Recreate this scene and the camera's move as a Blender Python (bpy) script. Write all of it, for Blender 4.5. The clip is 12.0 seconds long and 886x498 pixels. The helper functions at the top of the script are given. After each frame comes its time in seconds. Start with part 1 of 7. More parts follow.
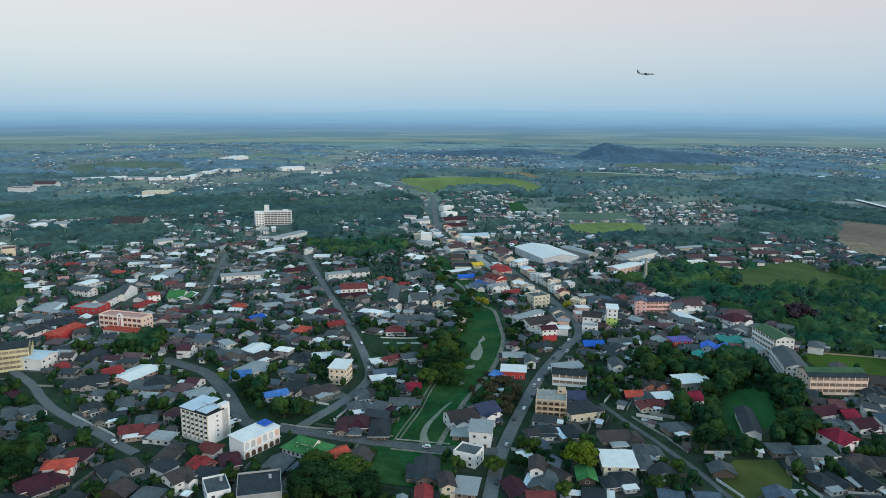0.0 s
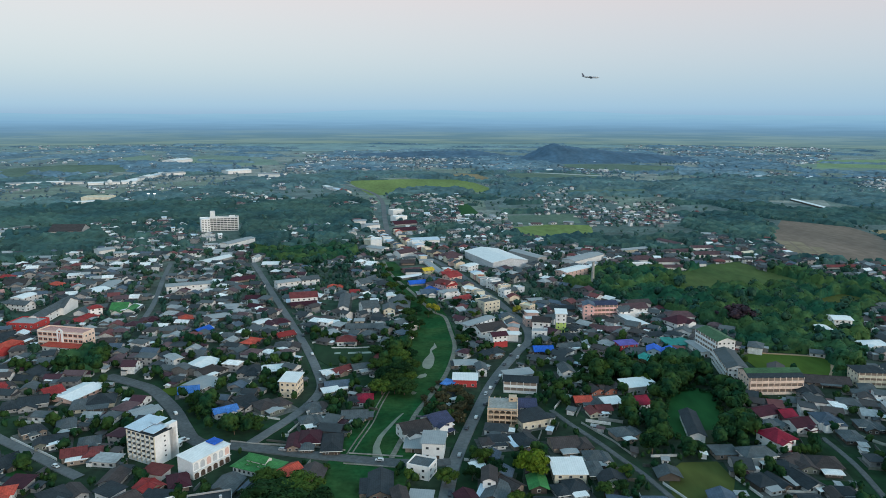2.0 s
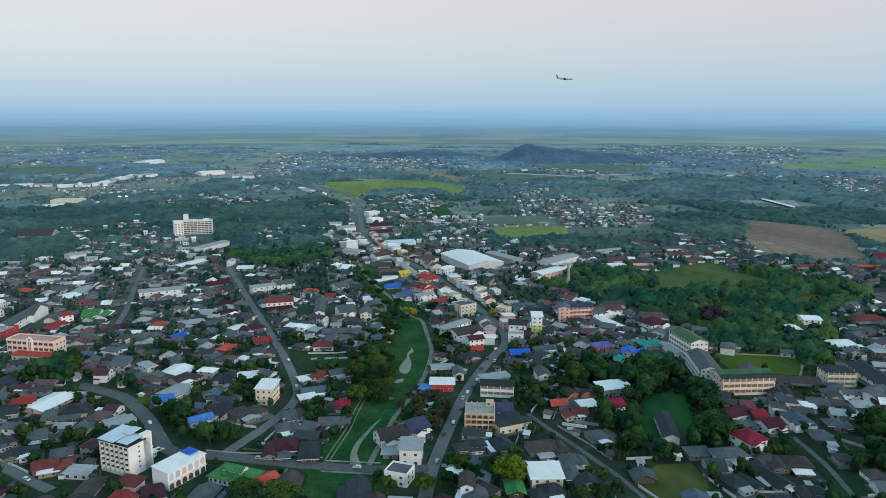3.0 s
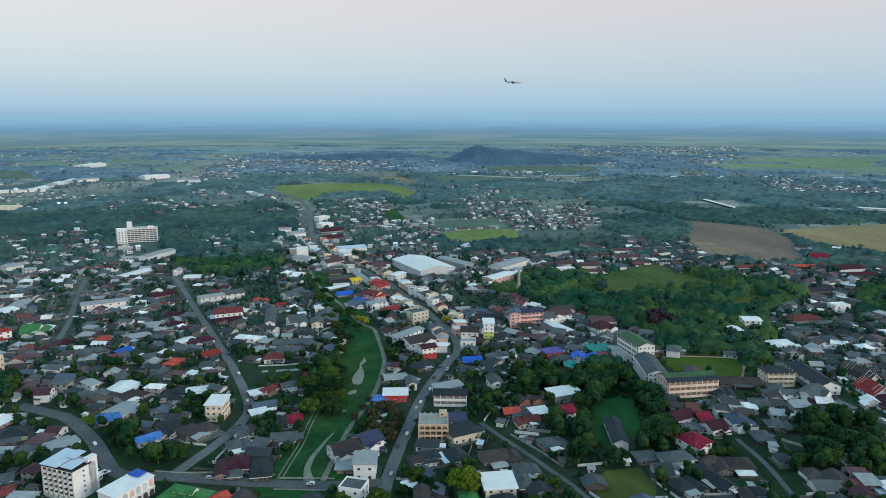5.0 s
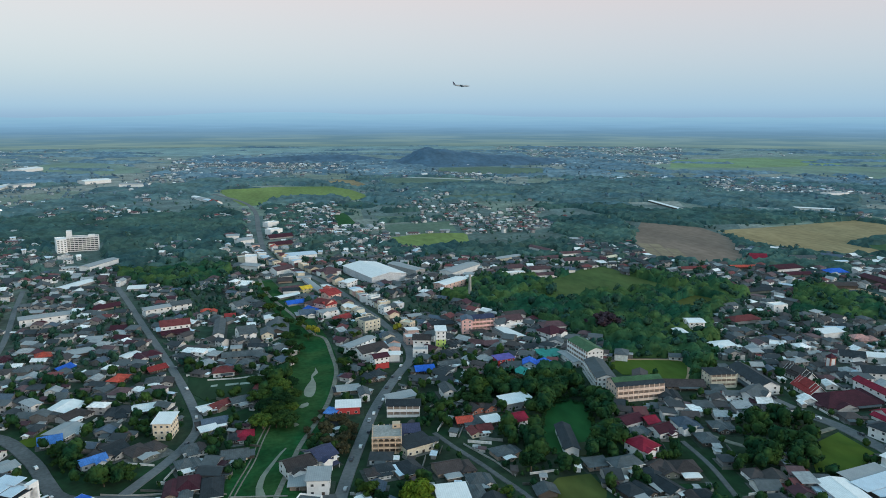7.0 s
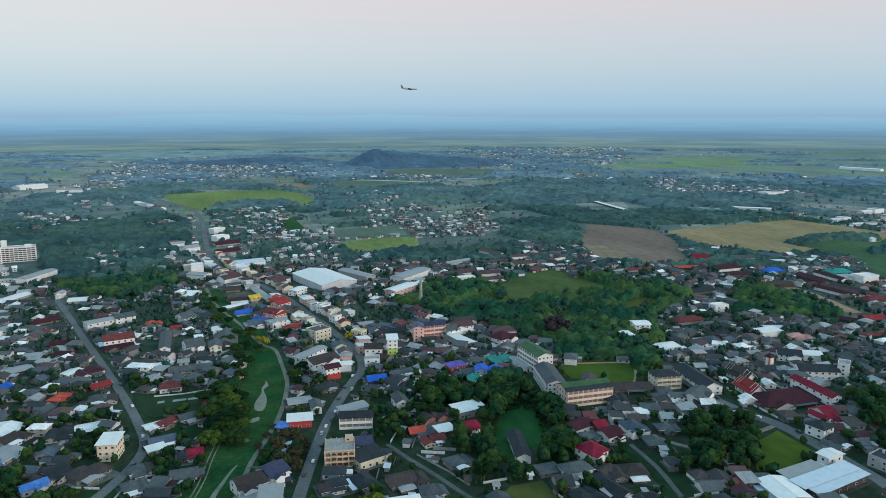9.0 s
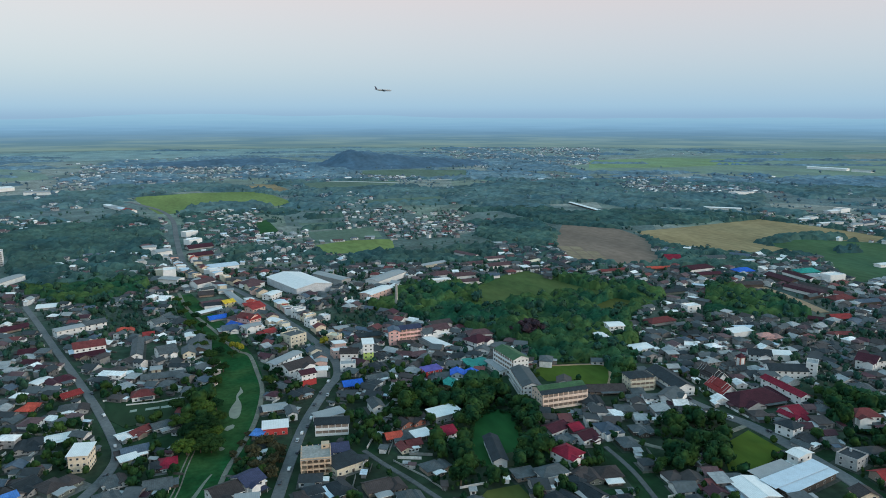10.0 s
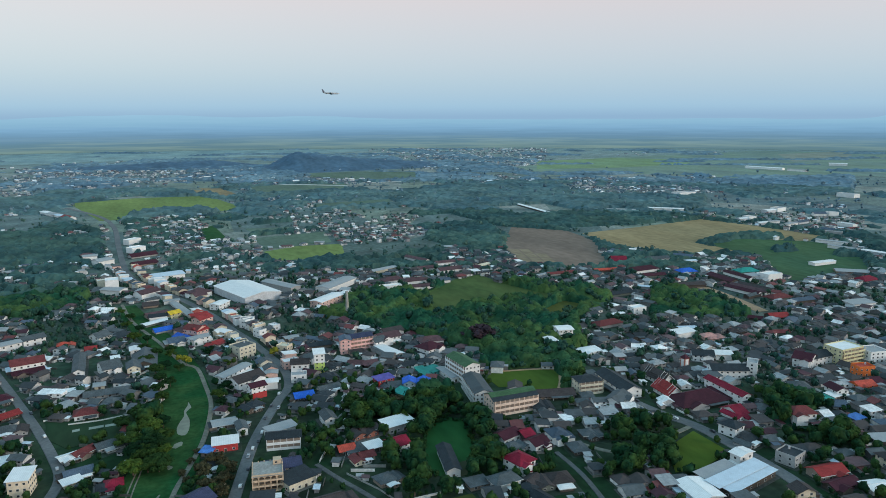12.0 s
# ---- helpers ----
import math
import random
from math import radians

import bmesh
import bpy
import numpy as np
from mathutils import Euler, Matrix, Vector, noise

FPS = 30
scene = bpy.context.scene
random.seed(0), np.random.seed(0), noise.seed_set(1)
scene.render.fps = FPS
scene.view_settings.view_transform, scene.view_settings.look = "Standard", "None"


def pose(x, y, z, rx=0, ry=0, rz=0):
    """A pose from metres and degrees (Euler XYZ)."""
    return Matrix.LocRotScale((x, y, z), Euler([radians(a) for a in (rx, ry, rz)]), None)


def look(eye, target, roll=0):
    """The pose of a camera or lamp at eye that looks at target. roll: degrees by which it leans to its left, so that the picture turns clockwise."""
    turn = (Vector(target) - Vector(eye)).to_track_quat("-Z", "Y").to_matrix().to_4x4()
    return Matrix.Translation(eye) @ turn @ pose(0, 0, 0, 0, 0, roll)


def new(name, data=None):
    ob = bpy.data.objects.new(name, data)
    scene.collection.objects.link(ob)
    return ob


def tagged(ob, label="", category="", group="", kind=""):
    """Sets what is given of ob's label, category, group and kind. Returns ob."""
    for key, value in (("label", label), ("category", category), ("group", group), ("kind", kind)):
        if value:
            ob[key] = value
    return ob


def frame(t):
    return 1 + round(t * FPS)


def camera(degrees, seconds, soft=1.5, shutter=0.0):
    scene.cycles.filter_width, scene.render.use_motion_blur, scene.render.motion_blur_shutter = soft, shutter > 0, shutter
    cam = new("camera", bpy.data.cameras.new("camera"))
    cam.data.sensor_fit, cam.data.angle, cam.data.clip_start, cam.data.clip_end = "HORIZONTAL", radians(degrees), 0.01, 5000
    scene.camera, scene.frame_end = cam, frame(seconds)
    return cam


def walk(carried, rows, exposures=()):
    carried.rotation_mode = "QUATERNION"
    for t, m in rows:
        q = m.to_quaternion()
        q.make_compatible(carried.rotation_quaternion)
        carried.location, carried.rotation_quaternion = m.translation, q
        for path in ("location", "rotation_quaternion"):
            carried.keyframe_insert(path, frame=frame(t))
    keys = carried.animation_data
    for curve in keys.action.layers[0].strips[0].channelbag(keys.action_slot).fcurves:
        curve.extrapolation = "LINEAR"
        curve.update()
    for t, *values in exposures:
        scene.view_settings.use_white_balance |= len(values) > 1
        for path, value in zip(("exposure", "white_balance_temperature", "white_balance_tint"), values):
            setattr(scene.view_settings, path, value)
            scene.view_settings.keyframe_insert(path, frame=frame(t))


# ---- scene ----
# ---- the camera: it climbs straight up and turns to the right ----
cam = camera(63.65, 12.0, soft=0.9)
def aim(z, turn, down, roll):
    """The camera's pose at a height, by degrees to the right of north, below the horizon and of roll."""
    a, b = radians(turn), radians(-down)
    eye = Vector((0, 0, z))
    return look(eye, eye + 100 * Vector((math.sin(a) * math.cos(b), math.cos(a) * math.cos(b), math.sin(b))), roll)


walk(cam, [
    (0, aim(165, 0, 10.461, 0.24)),
    (1, aim(168.35, 2.06, 10.473, 0.214)),
    (2, aim(171.72, 4.06, 10.479, 0.167)),
    (3, aim(175.14, 6.0, 10.495, 0.136)),
    (5, aim(182.05, 9.971, 10.494, 0.087)),
    (6, aim(185.49, 11.968, 10.5, 0.071)),
    (7, aim(188.86, 13.976, 10.485, 0.028)),
    (9, aim(195.65, 18.025, 10.494, -0.081)),
    (10, aim(199, 20.049, 10.507, -0.103)),
    (11, aim(202.3, 22.073, 10.508, -0.139)),
    (12, aim(205.6, 24.101, 10.517, -0.192)),
])
scene.view_settings.exposure = 0.0

# ---- light: a hazy evening sky and a weak, wide sun behind the camera ----
SUN_UP, SUN_TURN = 16.0, 138.0   # degrees above the horizon; degrees clockwise from north
world = bpy.data.worlds.new("evening_sky")
scene.world = world
world.use_nodes = True
wn, wl = world.node_tree.nodes, world.node_tree.links
wn.clear()
sky = wn.new("ShaderNodeTexSky")
sky.sky_type, sky.sun_disc = "NISHITA", False
sky.sun_elevation, sky.sun_rotation = radians(SUN_UP), radians(SUN_TURN)
sky.altitude, sky.air_density, sky.dust_density = 300, 1.5, 3.0
bg_sky = wn.new("ShaderNodeBackground")
bg_sky.inputs["Strength"].default_value = 0.05
wl.new(sky.outputs["Color"], bg_sky.inputs["Color"])
coord = wn.new("ShaderNodeTexCoord")
split = wn.new("ShaderNodeSeparateXYZ")
wl.new(coord.outputs["Generated"], split.inputs["Vector"])
ramp = wn.new("ShaderNodeValToRGB")
wl.new(split.outputs["Z"], ramp.inputs["Fac"])
for n, (at, col) in enumerate(((0.0, (0.33, 0.57, 0.84)), (0.0135, (0.40, 0.68, 0.93)), (0.045, (0.455, 0.680, 0.89)),
                               (0.085, (0.565, 0.675, 0.84)), (0.163, (0.77, 0.67, 0.73)), (0.30, (0.60, 0.80, 0.94)), (1.0, (0.28, 0.68, 0.90)))):
    el = ramp.color_ramp.elements[n] if n < 2 else ramp.color_ramp.elements.new(at)
    el.position, el.color = at, (*col, 1)
bg_haze = wn.new("ShaderNodeBackground")
bg_haze.inputs["Strength"].default_value = 0.75
wl.new(ramp.outputs["Color"], bg_haze.inputs["Color"])
both = wn.new("ShaderNodeAddShader")
wl.new(bg_sky.outputs[0], both.inputs[0])
wl.new(bg_haze.outputs[0], both.inputs[1])
out = wn.new("ShaderNodeOutputWorld")
wl.new(both.outputs[0], out.inputs["Surface"])
sun = new("sun", bpy.data.lights.new("sun", "SUN"))
sun.data.energy, sun.data.angle, sun.data.color = 1.0, radians(20), (1.0, 0.97, 0.93)
sa, sb = radians(SUN_TURN), radians(SUN_UP)
sun_from = Vector((math.sin(sa) * math.cos(sb), math.cos(sa) * math.cos(sb), math.sin(sb))) * 400
sun.matrix_world = look(sun_from, (0, 0, 0))


# ---- materials ----
def surface(name, col, rough=0.7, vary=0.25, fine=0.6, coarse=0.06, bump=0.0, spec=0.4, sheen=0.0, per_piece=0.0, island=False, second=None, stretch=(1, 1, 1), seams=0.0):
    """A matt surface: two scales of noise over its base colour, a shift of tone from piece to piece, fine relief."""
    m = bpy.data.materials.new(name)
    m.use_nodes = True
    nt = m.node_tree
    b = nt.nodes["Principled BSDF"]
    b.inputs["Roughness"].default_value = rough
    b.inputs["Specular IOR Level"].default_value = spec
    b.inputs["Sheen Weight"].default_value = sheen
    b.inputs["Sheen Roughness"].default_value = 0.45
    b.inputs["Sheen Tint"].default_value = (0.75, 0.9, 1.0, 1)
    geo = nt.nodes.new("ShaderNodeNewGeometry")
    scl = nt.nodes.new("ShaderNodeVectorMath")
    scl.operation = "MULTIPLY"
    scl.inputs[1].default_value = stretch
    nt.links.new(geo.outputs["Position"], scl.inputs[0])
    value = None
    for scale, amount in ((fine, vary), (coarse, vary)):
        tex = nt.nodes.new("ShaderNodeTexNoise")
        tex.inputs["Scale"].default_value, tex.inputs["Detail"].default_value = scale, 5
        nt.links.new(scl.outputs[0], tex.inputs["Vector"])
        mr = nt.nodes.new("ShaderNodeMapRange")
        mr.inputs[1].default_value, mr.inputs[2].default_value = 0.3, 0.7
        mr.inputs[3].default_value, mr.inputs[4].default_value = 1 - amount, 1 + amount
        nt.links.new(tex.outputs["Fac"], mr.inputs[0])
        if value is None:
            value, first = mr.outputs[0], tex
        else:
            mul = nt.nodes.new("ShaderNodeMath")
            mul.operation = "MULTIPLY"
            nt.links.new(value, mul.inputs[0])
            nt.links.new(mr.outputs[0], mul.inputs[1])
            value = mul.outputs[0]
    if per_piece:
        if island:
            rnd = geo.outputs["Random Per Island"]
        else:
            rnd = nt.nodes.new("ShaderNodeObjectInfo").outputs["Random"]
        mr = nt.nodes.new("ShaderNodeMapRange")
        mr.inputs[3].default_value, mr.inputs[4].default_value = 1 - per_piece, 1 + per_piece
        nt.links.new(rnd, mr.inputs[0])
        mul = nt.nodes.new("ShaderNodeMath")
        mul.operation = "MULTIPLY"
        nt.links.new(value, mul.inputs[0])
        nt.links.new(mr.outputs[0], mul.inputs[1])
        value = mul.outputs[0]
    if seams:
        oc = nt.nodes.new("ShaderNodeTexCoord")
        wv = nt.nodes.new("ShaderNodeTexWave")
        wv.inputs["Scale"].default_value, wv.inputs["Distortion"].default_value, wv.inputs["Detail"].default_value = 0.30, 0.6, 1.0
        nt.links.new(oc.outputs["Object"], wv.inputs["Vector"])
        mr = nt.nodes.new("ShaderNodeMapRange")
        mr.inputs[3].default_value, mr.inputs[4].default_value = 1 - seams, 1 + seams
        nt.links.new(wv.outputs["Fac"], mr.inputs[0])
        mul = nt.nodes.new("ShaderNodeMath")
        mul.operation = "MULTIPLY"
        nt.links.new(value, mul.inputs[0])
        nt.links.new(mr.outputs[0], mul.inputs[1])
        value = mul.outputs[0]
    base = nt.nodes.new("ShaderNodeMix")
    base.data_type = "RGBA"
    base.inputs[0].default_value = 0.0
    base.inputs[6].default_value = (*col, 1)
    base.inputs[7].default_value = (*(second or col), 1)
    mix = nt.nodes.new("ShaderNodeVectorMath")
    mix.operation = "SCALE"
    if second:
        if per_piece:
            nt.links.new(rnd, base.inputs[0])
        else:
            big = nt.nodes.new("ShaderNodeTexNoise")
            big.inputs["Scale"].default_value, big.inputs["Detail"].default_value = coarse * 0.6, 6
            nt.links.new(scl.outputs[0], big.inputs["Vector"])
            mr = nt.nodes.new("ShaderNodeMapRange")
            mr.inputs[1].default_value, mr.inputs[2].default_value = 0.4, 0.6
            nt.links.new(big.outputs["Fac"], mr.inputs[0])
            nt.links.new(mr.outputs[0], base.inputs[0])
    nt.links.new(base.outputs[2], mix.inputs[0])
    nt.links.new(value, mix.inputs["Scale"])
    nt.links.new(mix.outputs[0], b.inputs["Base Color"])
    if bump:
        bm_ = nt.nodes.new("ShaderNodeBump")
        bm_.inputs["Strength"].default_value, bm_.inputs["Distance"].default_value = bump, 0.3
        nt.links.new(first.outputs["Fac"], bm_.inputs["Height"])
        nt.links.new(bm_.outputs[0], b.inputs["Normal"])
    return m


def palette(name, cols, rough=0.7, vary=0.2, sheen=0.0):
    """A surface whose colour is picked piece by piece from a few given ones."""
    m = surface(name, (0.5, 0.5, 0.5), rough, vary, sheen=sheen)
    nt = m.node_tree
    rp = nt.nodes.new("ShaderNodeValToRGB")
    rp.color_ramp.interpolation = "CONSTANT"
    for n, col in enumerate(cols):
        el = rp.color_ramp.elements[n] if n < 2 else rp.color_ramp.elements.new(n / len(cols))
        el.position, el.color = n / len(cols), (*col, 1)
    geo = nt.nodes["Geometry"]
    nt.links.new(geo.outputs["Random Per Island"], rp.inputs["Fac"])
    mx = [n for n in nt.nodes if n.bl_idname == "ShaderNodeMix"][0]
    nt.links.new(rp.outputs["Color"], mx.inputs[6])
    return m


ROOF_COL = dict(red=(0.27, 0.036, 0.036), crimson=(0.22, 0.015, 0.035), orange=(0.46, 0.075, 0.050), maroon=(0.062, 0.017, 0.027), brick=(0.165, 0.042, 0.042),
                brown=(0.058, 0.048, 0.048), grey=(0.082, 0.096, 0.104), dgrey=(0.031, 0.039, 0.046), lgrey=(0.33, 0.345, 0.355), white=(0.81, 0.80, 0.79),
                lblue=(0.55, 0.64, 0.72), blue=(0.025, 0.12, 0.52), navy=(0.045, 0.052, 0.10), slate=(0.075, 0.105, 0.145), green=(0.055, 0.20, 0.065), moss=(0.060, 0.125, 0.062), rose=(0.105, 0.058, 0.064),
                teal=(0.03, 0.27, 0.23), pink=(0.50, 0.26, 0.23), yellow=(0.62, 0.42, 0.04), cream=(0.66, 0.60, 0.46), violet=(0.12, 0.10, 0.36), azure=(0.07, 0.20, 0.52))
PALE = ("white", "lgrey", "lblue", "cream")
ROOF = {k: surface("roof_" + k, c, 0.6, 0.06 if k in PALE else 0.20, 1.1, 0.25, spec=0.12, per_piece=0.06 if k in PALE else 0.16, seams=0.04 if k in PALE else 0.07) for k, c in ROOF_COL.items()}
WALL_COL = dict(white=(0.81, 0.80, 0.79), cream=(0.66, 0.60, 0.48), grey=(0.38, 0.38, 0.38), pink=(0.72, 0.48, 0.42), redw=(0.45, 0.06, 0.06), brown=(0.30, 0.24, 0.20),
                yellow=(0.64, 0.58, 0.36), teal=(0.10, 0.36, 0.32), orangew=(0.68, 0.17, 0.05), lgrey=(0.55, 0.57, 0.60), brick=(0.40, 0.16, 0.12), dark=(0.10, 0.085, 0.075), moss=(0.16, 0.18, 0.16),
                peach=(0.86, 0.65, 0.54), lime=(0.44, 0.57, 0.17), sand=(0.72, 0.60, 0.46), clay=(0.63, 0.47, 0.34), blush=(0.85, 0.50, 0.46))
WALL = {k: surface("wall_" + k, c, 0.85, 0.06 if k == "white" else 0.12, 0.8, 0.15, spec=0.15, per_piece=0.10) for k, c in WALL_COL.items()}
glass = surface("window_glass", (0.055, 0.062, 0.070), 0.15, 0.2, spec=0.5)
trim = surface("white_trim", (0.72, 0.71, 0.69), 0.7, 0.1)
concrete = surface("concrete", (0.34, 0.33, 0.31), 0.9, 0.2, 0.7, 0.1)
dark_wood = surface("dark_wood", (0.09, 0.06, 0.045), 0.7, 0.25)
metal = surface("grey_metal", (0.45, 0.46, 0.48), 0.4, 0.1)
asphalt = surface("asphalt", (0.150, 0.155, 0.158), 0.85, 0.16, 0.5, 0.04, spec=0.15)
asphalt_old = surface("old_asphalt", (0.110, 0.115, 0.118), 0.85, 0.2, 0.5, 0.05, spec=0.1)
pale_track = surface("dusty_track", (0.19, 0.18, 0.145), 0.95, 0.25, 0.4, 0.06)
pale_road = surface("pale_concrete", (0.45, 0.46, 0.44), 0.9, 0.15, 0.1, 0.02)
soil = surface("orange_soil", (0.40, 0.26, 0.16), 0.95, 0.15, 0.3, 0.05)
bark = surface("bark", (0.10, 0.075, 0.055), 0.95, 0.3, 3.0, 0.5)
leaf = surface("leaves", (0.012, 0.046, 0.020), 0.75, 0.30, 0.45, 0.05, bump=0.3, spec=0.04, per_piece=0.30, second=(0.048, 0.080, 0.016))
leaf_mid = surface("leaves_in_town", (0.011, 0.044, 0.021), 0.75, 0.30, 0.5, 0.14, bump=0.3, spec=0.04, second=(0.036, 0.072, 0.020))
# Edge, plain, plain canopy, open, far and hill leaves: haze put into colour.
leaf_edge_hazed = surface("hazed_town_edge_leaves", (0.022, 0.068, 0.056), 0.75, 0.28, 0.4, 0.10, bump=0.3, spec=0.06, second=(0.040, 0.088, 0.054))
leaf_plain_hazed = surface("hazed_plain_leaves", (0.054, 0.122, 0.118), 0.8, 0.18, 0.3, 0.04, bump=0.3, spec=0.08, second=(0.078, 0.146, 0.122))
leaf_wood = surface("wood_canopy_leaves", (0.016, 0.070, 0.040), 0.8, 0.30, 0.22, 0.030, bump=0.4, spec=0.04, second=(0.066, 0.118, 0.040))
leaf_canopy_hazed = surface("hazed_canopy_leaves", (0.034, 0.082, 0.086), 0.8, 0.30, 0.08, 0.012, bump=0.3, spec=0.06, second=(0.058, 0.112, 0.096))
leaf_open_hazed = surface("hazed_open_woods_leaves", (0.068, 0.132, 0.152), 0.8, 0.30, 0.06, 0.010, bump=0.3, spec=0.06, second=(0.096, 0.164, 0.164))
leaf_far_hazed = surface("hazed_distant_leaves", (0.110, 0.190, 0.252), 0.8, 0.28, 0.04, 0.006, bump=0.3, spec=0.06, second=(0.146, 0.226, 0.268))
leaf_hill_hazed = surface("hazed_hill_leaves", (0.072, 0.132, 0.194), 0.8, 0.20, 0.06, 0.01, spec=0.1)
leaf_lime = surface("lime_leaves", (0.098, 0.145, 0.016), 0.75, 0.25, 0.6, 0.1, spec=0.06)
leaf_gold = surface("yellow_leaves", (0.27, 0.25, 0.03), 0.7, 0.3, 0.8, 0.1, spec=0.1)
leaf_brown = surface("brownish_leaves", (0.060, 0.056, 0.030), 0.7, 0.35, 1.2, 0.1, bump=0.6, spec=0.06)
leaf_plum = surface("plum_leaves", (0.052, 0.034, 0.044), 0.75, 0.3, 0.5, 0.1, spec=0.1)
grass = surface("grass", (0.014, 0.076, 0.025), 0.9, 0.26, 0.30, 0.05, bump=0.3, spec=0.05, second=(0.032, 0.082, 0.026))
water = surface("still_water", (0.17, 0.19, 0.14), 0.4, 0.2, 0.2, 0.03, spec=0.25)


# ---- shapes ----
class Shape:
    """Collects corners, faces and the slot of each face."""

    def __init__(self):
        self.v, self.f, self.s = [], [], []

    def add(self, verts, faces, slot=0):
        n = len(self.v)
        self.v += [tuple(p) for p in verts]
        self.f += [tuple(n + i for i in f) for f in faces]
        self.s += [slot] * len(faces)
        return self

    def box(self, x0, x1, y0, y1, z0, z1, slot=0):
        v = [(x, y, z) for z in (z0, z1) for x, y in ((x0, y0), (x1, y0), (x1, y1), (x0, y1))]
        return self.add(v, [(3, 2, 1, 0), (4, 5, 6, 7), (0, 1, 5, 4), (1, 2, 6, 5), (2, 3, 7, 6), (3, 0, 4, 7)], slot)

    def tube(self, x, y, z0, z1, r0, r1, n=8, slot=0):
        v = [(x + r * math.cos(2 * math.pi * i / n), y + r * math.sin(2 * math.pi * i / n), z) for r, z in ((r0, z0), (r1, z1)) for i in range(n)]
        f = [(i, (i + 1) % n, n + (i + 1) % n, n + i) for i in range(n)] + [tuple(range(n, 2 * n)), tuple(range(n - 1, -1, -1))]
        return self.add(v, f, slot)

    def mesh(self, name, mats):
        me = bpy.data.meshes.new(name)
        me.from_pydata(self.v, [], self.f)
        for m in mats:
            me.materials.append(m)
        if len(mats) > 1:
            me.polygons.foreach_set("material_index", self.s)
        me.update()
        return me


def part(name, shape, mats, parent, label="", at=None):
    data = shape if isinstance(shape, bpy.types.Mesh) else shape.mesh(name, mats if isinstance(mats, (list, tuple)) else [mats])
    ob = new(name, data)
    ob.parent = parent
    if at is not None:
        ob.matrix_basis = at
    if label:
        ob["label"] = label
    return ob


def thing(name, x, y, turn, label, category, group="", kind=""):
    ob = new(name)
    ob.empty_display_size = 2
    ob.matrix_basis = pose(x, y, 0, 0, 0, turn)
    return tagged(ob, label, category, group, kind)


def sheet(name, points, z, thick, mat, label, category):
    """A flat slab of the given outline that lies on the ground."""
    area = sum(a[0] * b[1] - b[0] * a[1] for a, b in zip(points, points[1:] + points[:1]))
    pts = points if area > 0 else points[::-1]
    n = len(pts)
    s = Shape().add([(x, y, z) for x, y in pts] + [(x, y, z - thick) for x, y in pts], [tuple(range(n))] + [(i, n + i, n + (i + 1) % n, (i + 1) % n) for i in range(n)])
    ob = new(name, s.mesh(name, [mat]))
    return tagged(ob, label, category, kind="structure")


def smooth(points, step=6.0):
    """A rounded line through the given points (Catmull-Rom)."""
    p = [Vector(q) for q in points]
    p = [2 * p[0] - p[1], *p, 2 * p[-1] - p[-2]]
    res = []
    for a, b, c, d in zip(p, p[1:], p[2:], p[3:]):
        n = max(2, int((c - b).length / step))
        for i in range(n):
            t = i / n
            res.append(0.5 * (2 * b + (c - a) * t + (2 * a - 5 * b + 4 * c - d) * t * t + (3 * b - a - 3 * c + d) * t ** 3))
    return res + [p[-2]]


def ribbon(name, points, width, z, mat, label, category, kerb=0.0):
    line = smooth(points)
    s, n = Shape(), len(line)
    for i, p in enumerate(line):
        d = (line[min(i + 1, n - 1)] - line[max(i - 1, 0)]).normalized()
        w = (width[0] + (width[1] - width[0]) * i / (n - 1)) / 2 if isinstance(width, tuple) else width / 2
        for q, h in ((-w - 0.25, 0.0), (-w, z), (w, z), (w + 0.25, 0.0)):
            s.v.append((p.x + d.y * q, p.y - d.x * q, h))
    for i in range(n - 1):
        for k in range(3):
            s.f.append((4 * i + k, 4 * i + k + 1, 4 * i + 5 + k, 4 * i + 4 + k))
            s.s.append(0)
    ob = new(name, s.mesh(name, [mat]))
    return tagged(ob, label, category, kind="structure")


# ---- the lie of the land (metres, the camera stands over 0, 0 and looks north) ----
MAIN = [(14, 240), (21, 289), (30, 334), (47, 391), (66, 447), (91, 502), (104, 526), (109, 555), (108, 585), (104, 612), (97, 657), (88, 696), (75, 763), (52, 842), (28, 906), (7, 962),
        (-7, 1057), (-15, 1250), (-23, 1484), (-52, 1661), (-124, 1850)]
LEFT = [(-79, 358), (-70, 375), (-60, 394), (-51, 416), (-47, 440), (-52, 468), (-65, 518), (-89, 598), (-115, 681), (-143, 773), (-167, 848)]
CROSS = [(-192, 470), (-169, 455), (-153, 442), (-131, 410), (-118, 385), (-105, 365), (-79, 358), (-57, 351), (-24, 341), (2, 335), (28, 334)]
LANE = [(-284, 448), (-256, 422), (-240, 403), (-223, 385), (-211, 375), (-198, 365), (-183, 354), (-168, 342), (-152, 330)]
BANK = [(-2, 340), (5, 367), (13, 397), (22, 421), (33, 453), (41, 487), (46, 520), (46, 554), (44, 600), (34, 619), (20, 683), (-2, 770), (-12, 850)]
EAST = [(93, 395), (100, 374), (109, 351), (115, 333), (121, 316), (126, 295), (130, 280)]
SCHOOL = [(337, 462), (328, 406), (331, 372), (339, 344), (340, 316), (339, 288), (337, 264), (332, 242)]
SPUR = [(339, 344), (294, 334), (267, 333), (250, 358)]
DUST = [(635, 671), (631, 624), (624, 583), (611, 532)]
NORTH = [(-264, 853), (-244, 756), (-224, 667), (-213, 600)]
YARD = [(233, 349), (231, 318), (224, 285)]
RIVER = [(-21, 300), (-11, 343), (6, 417), (24, 493), (32, 562), (24, 660), (5, 761), (-9, 841)]
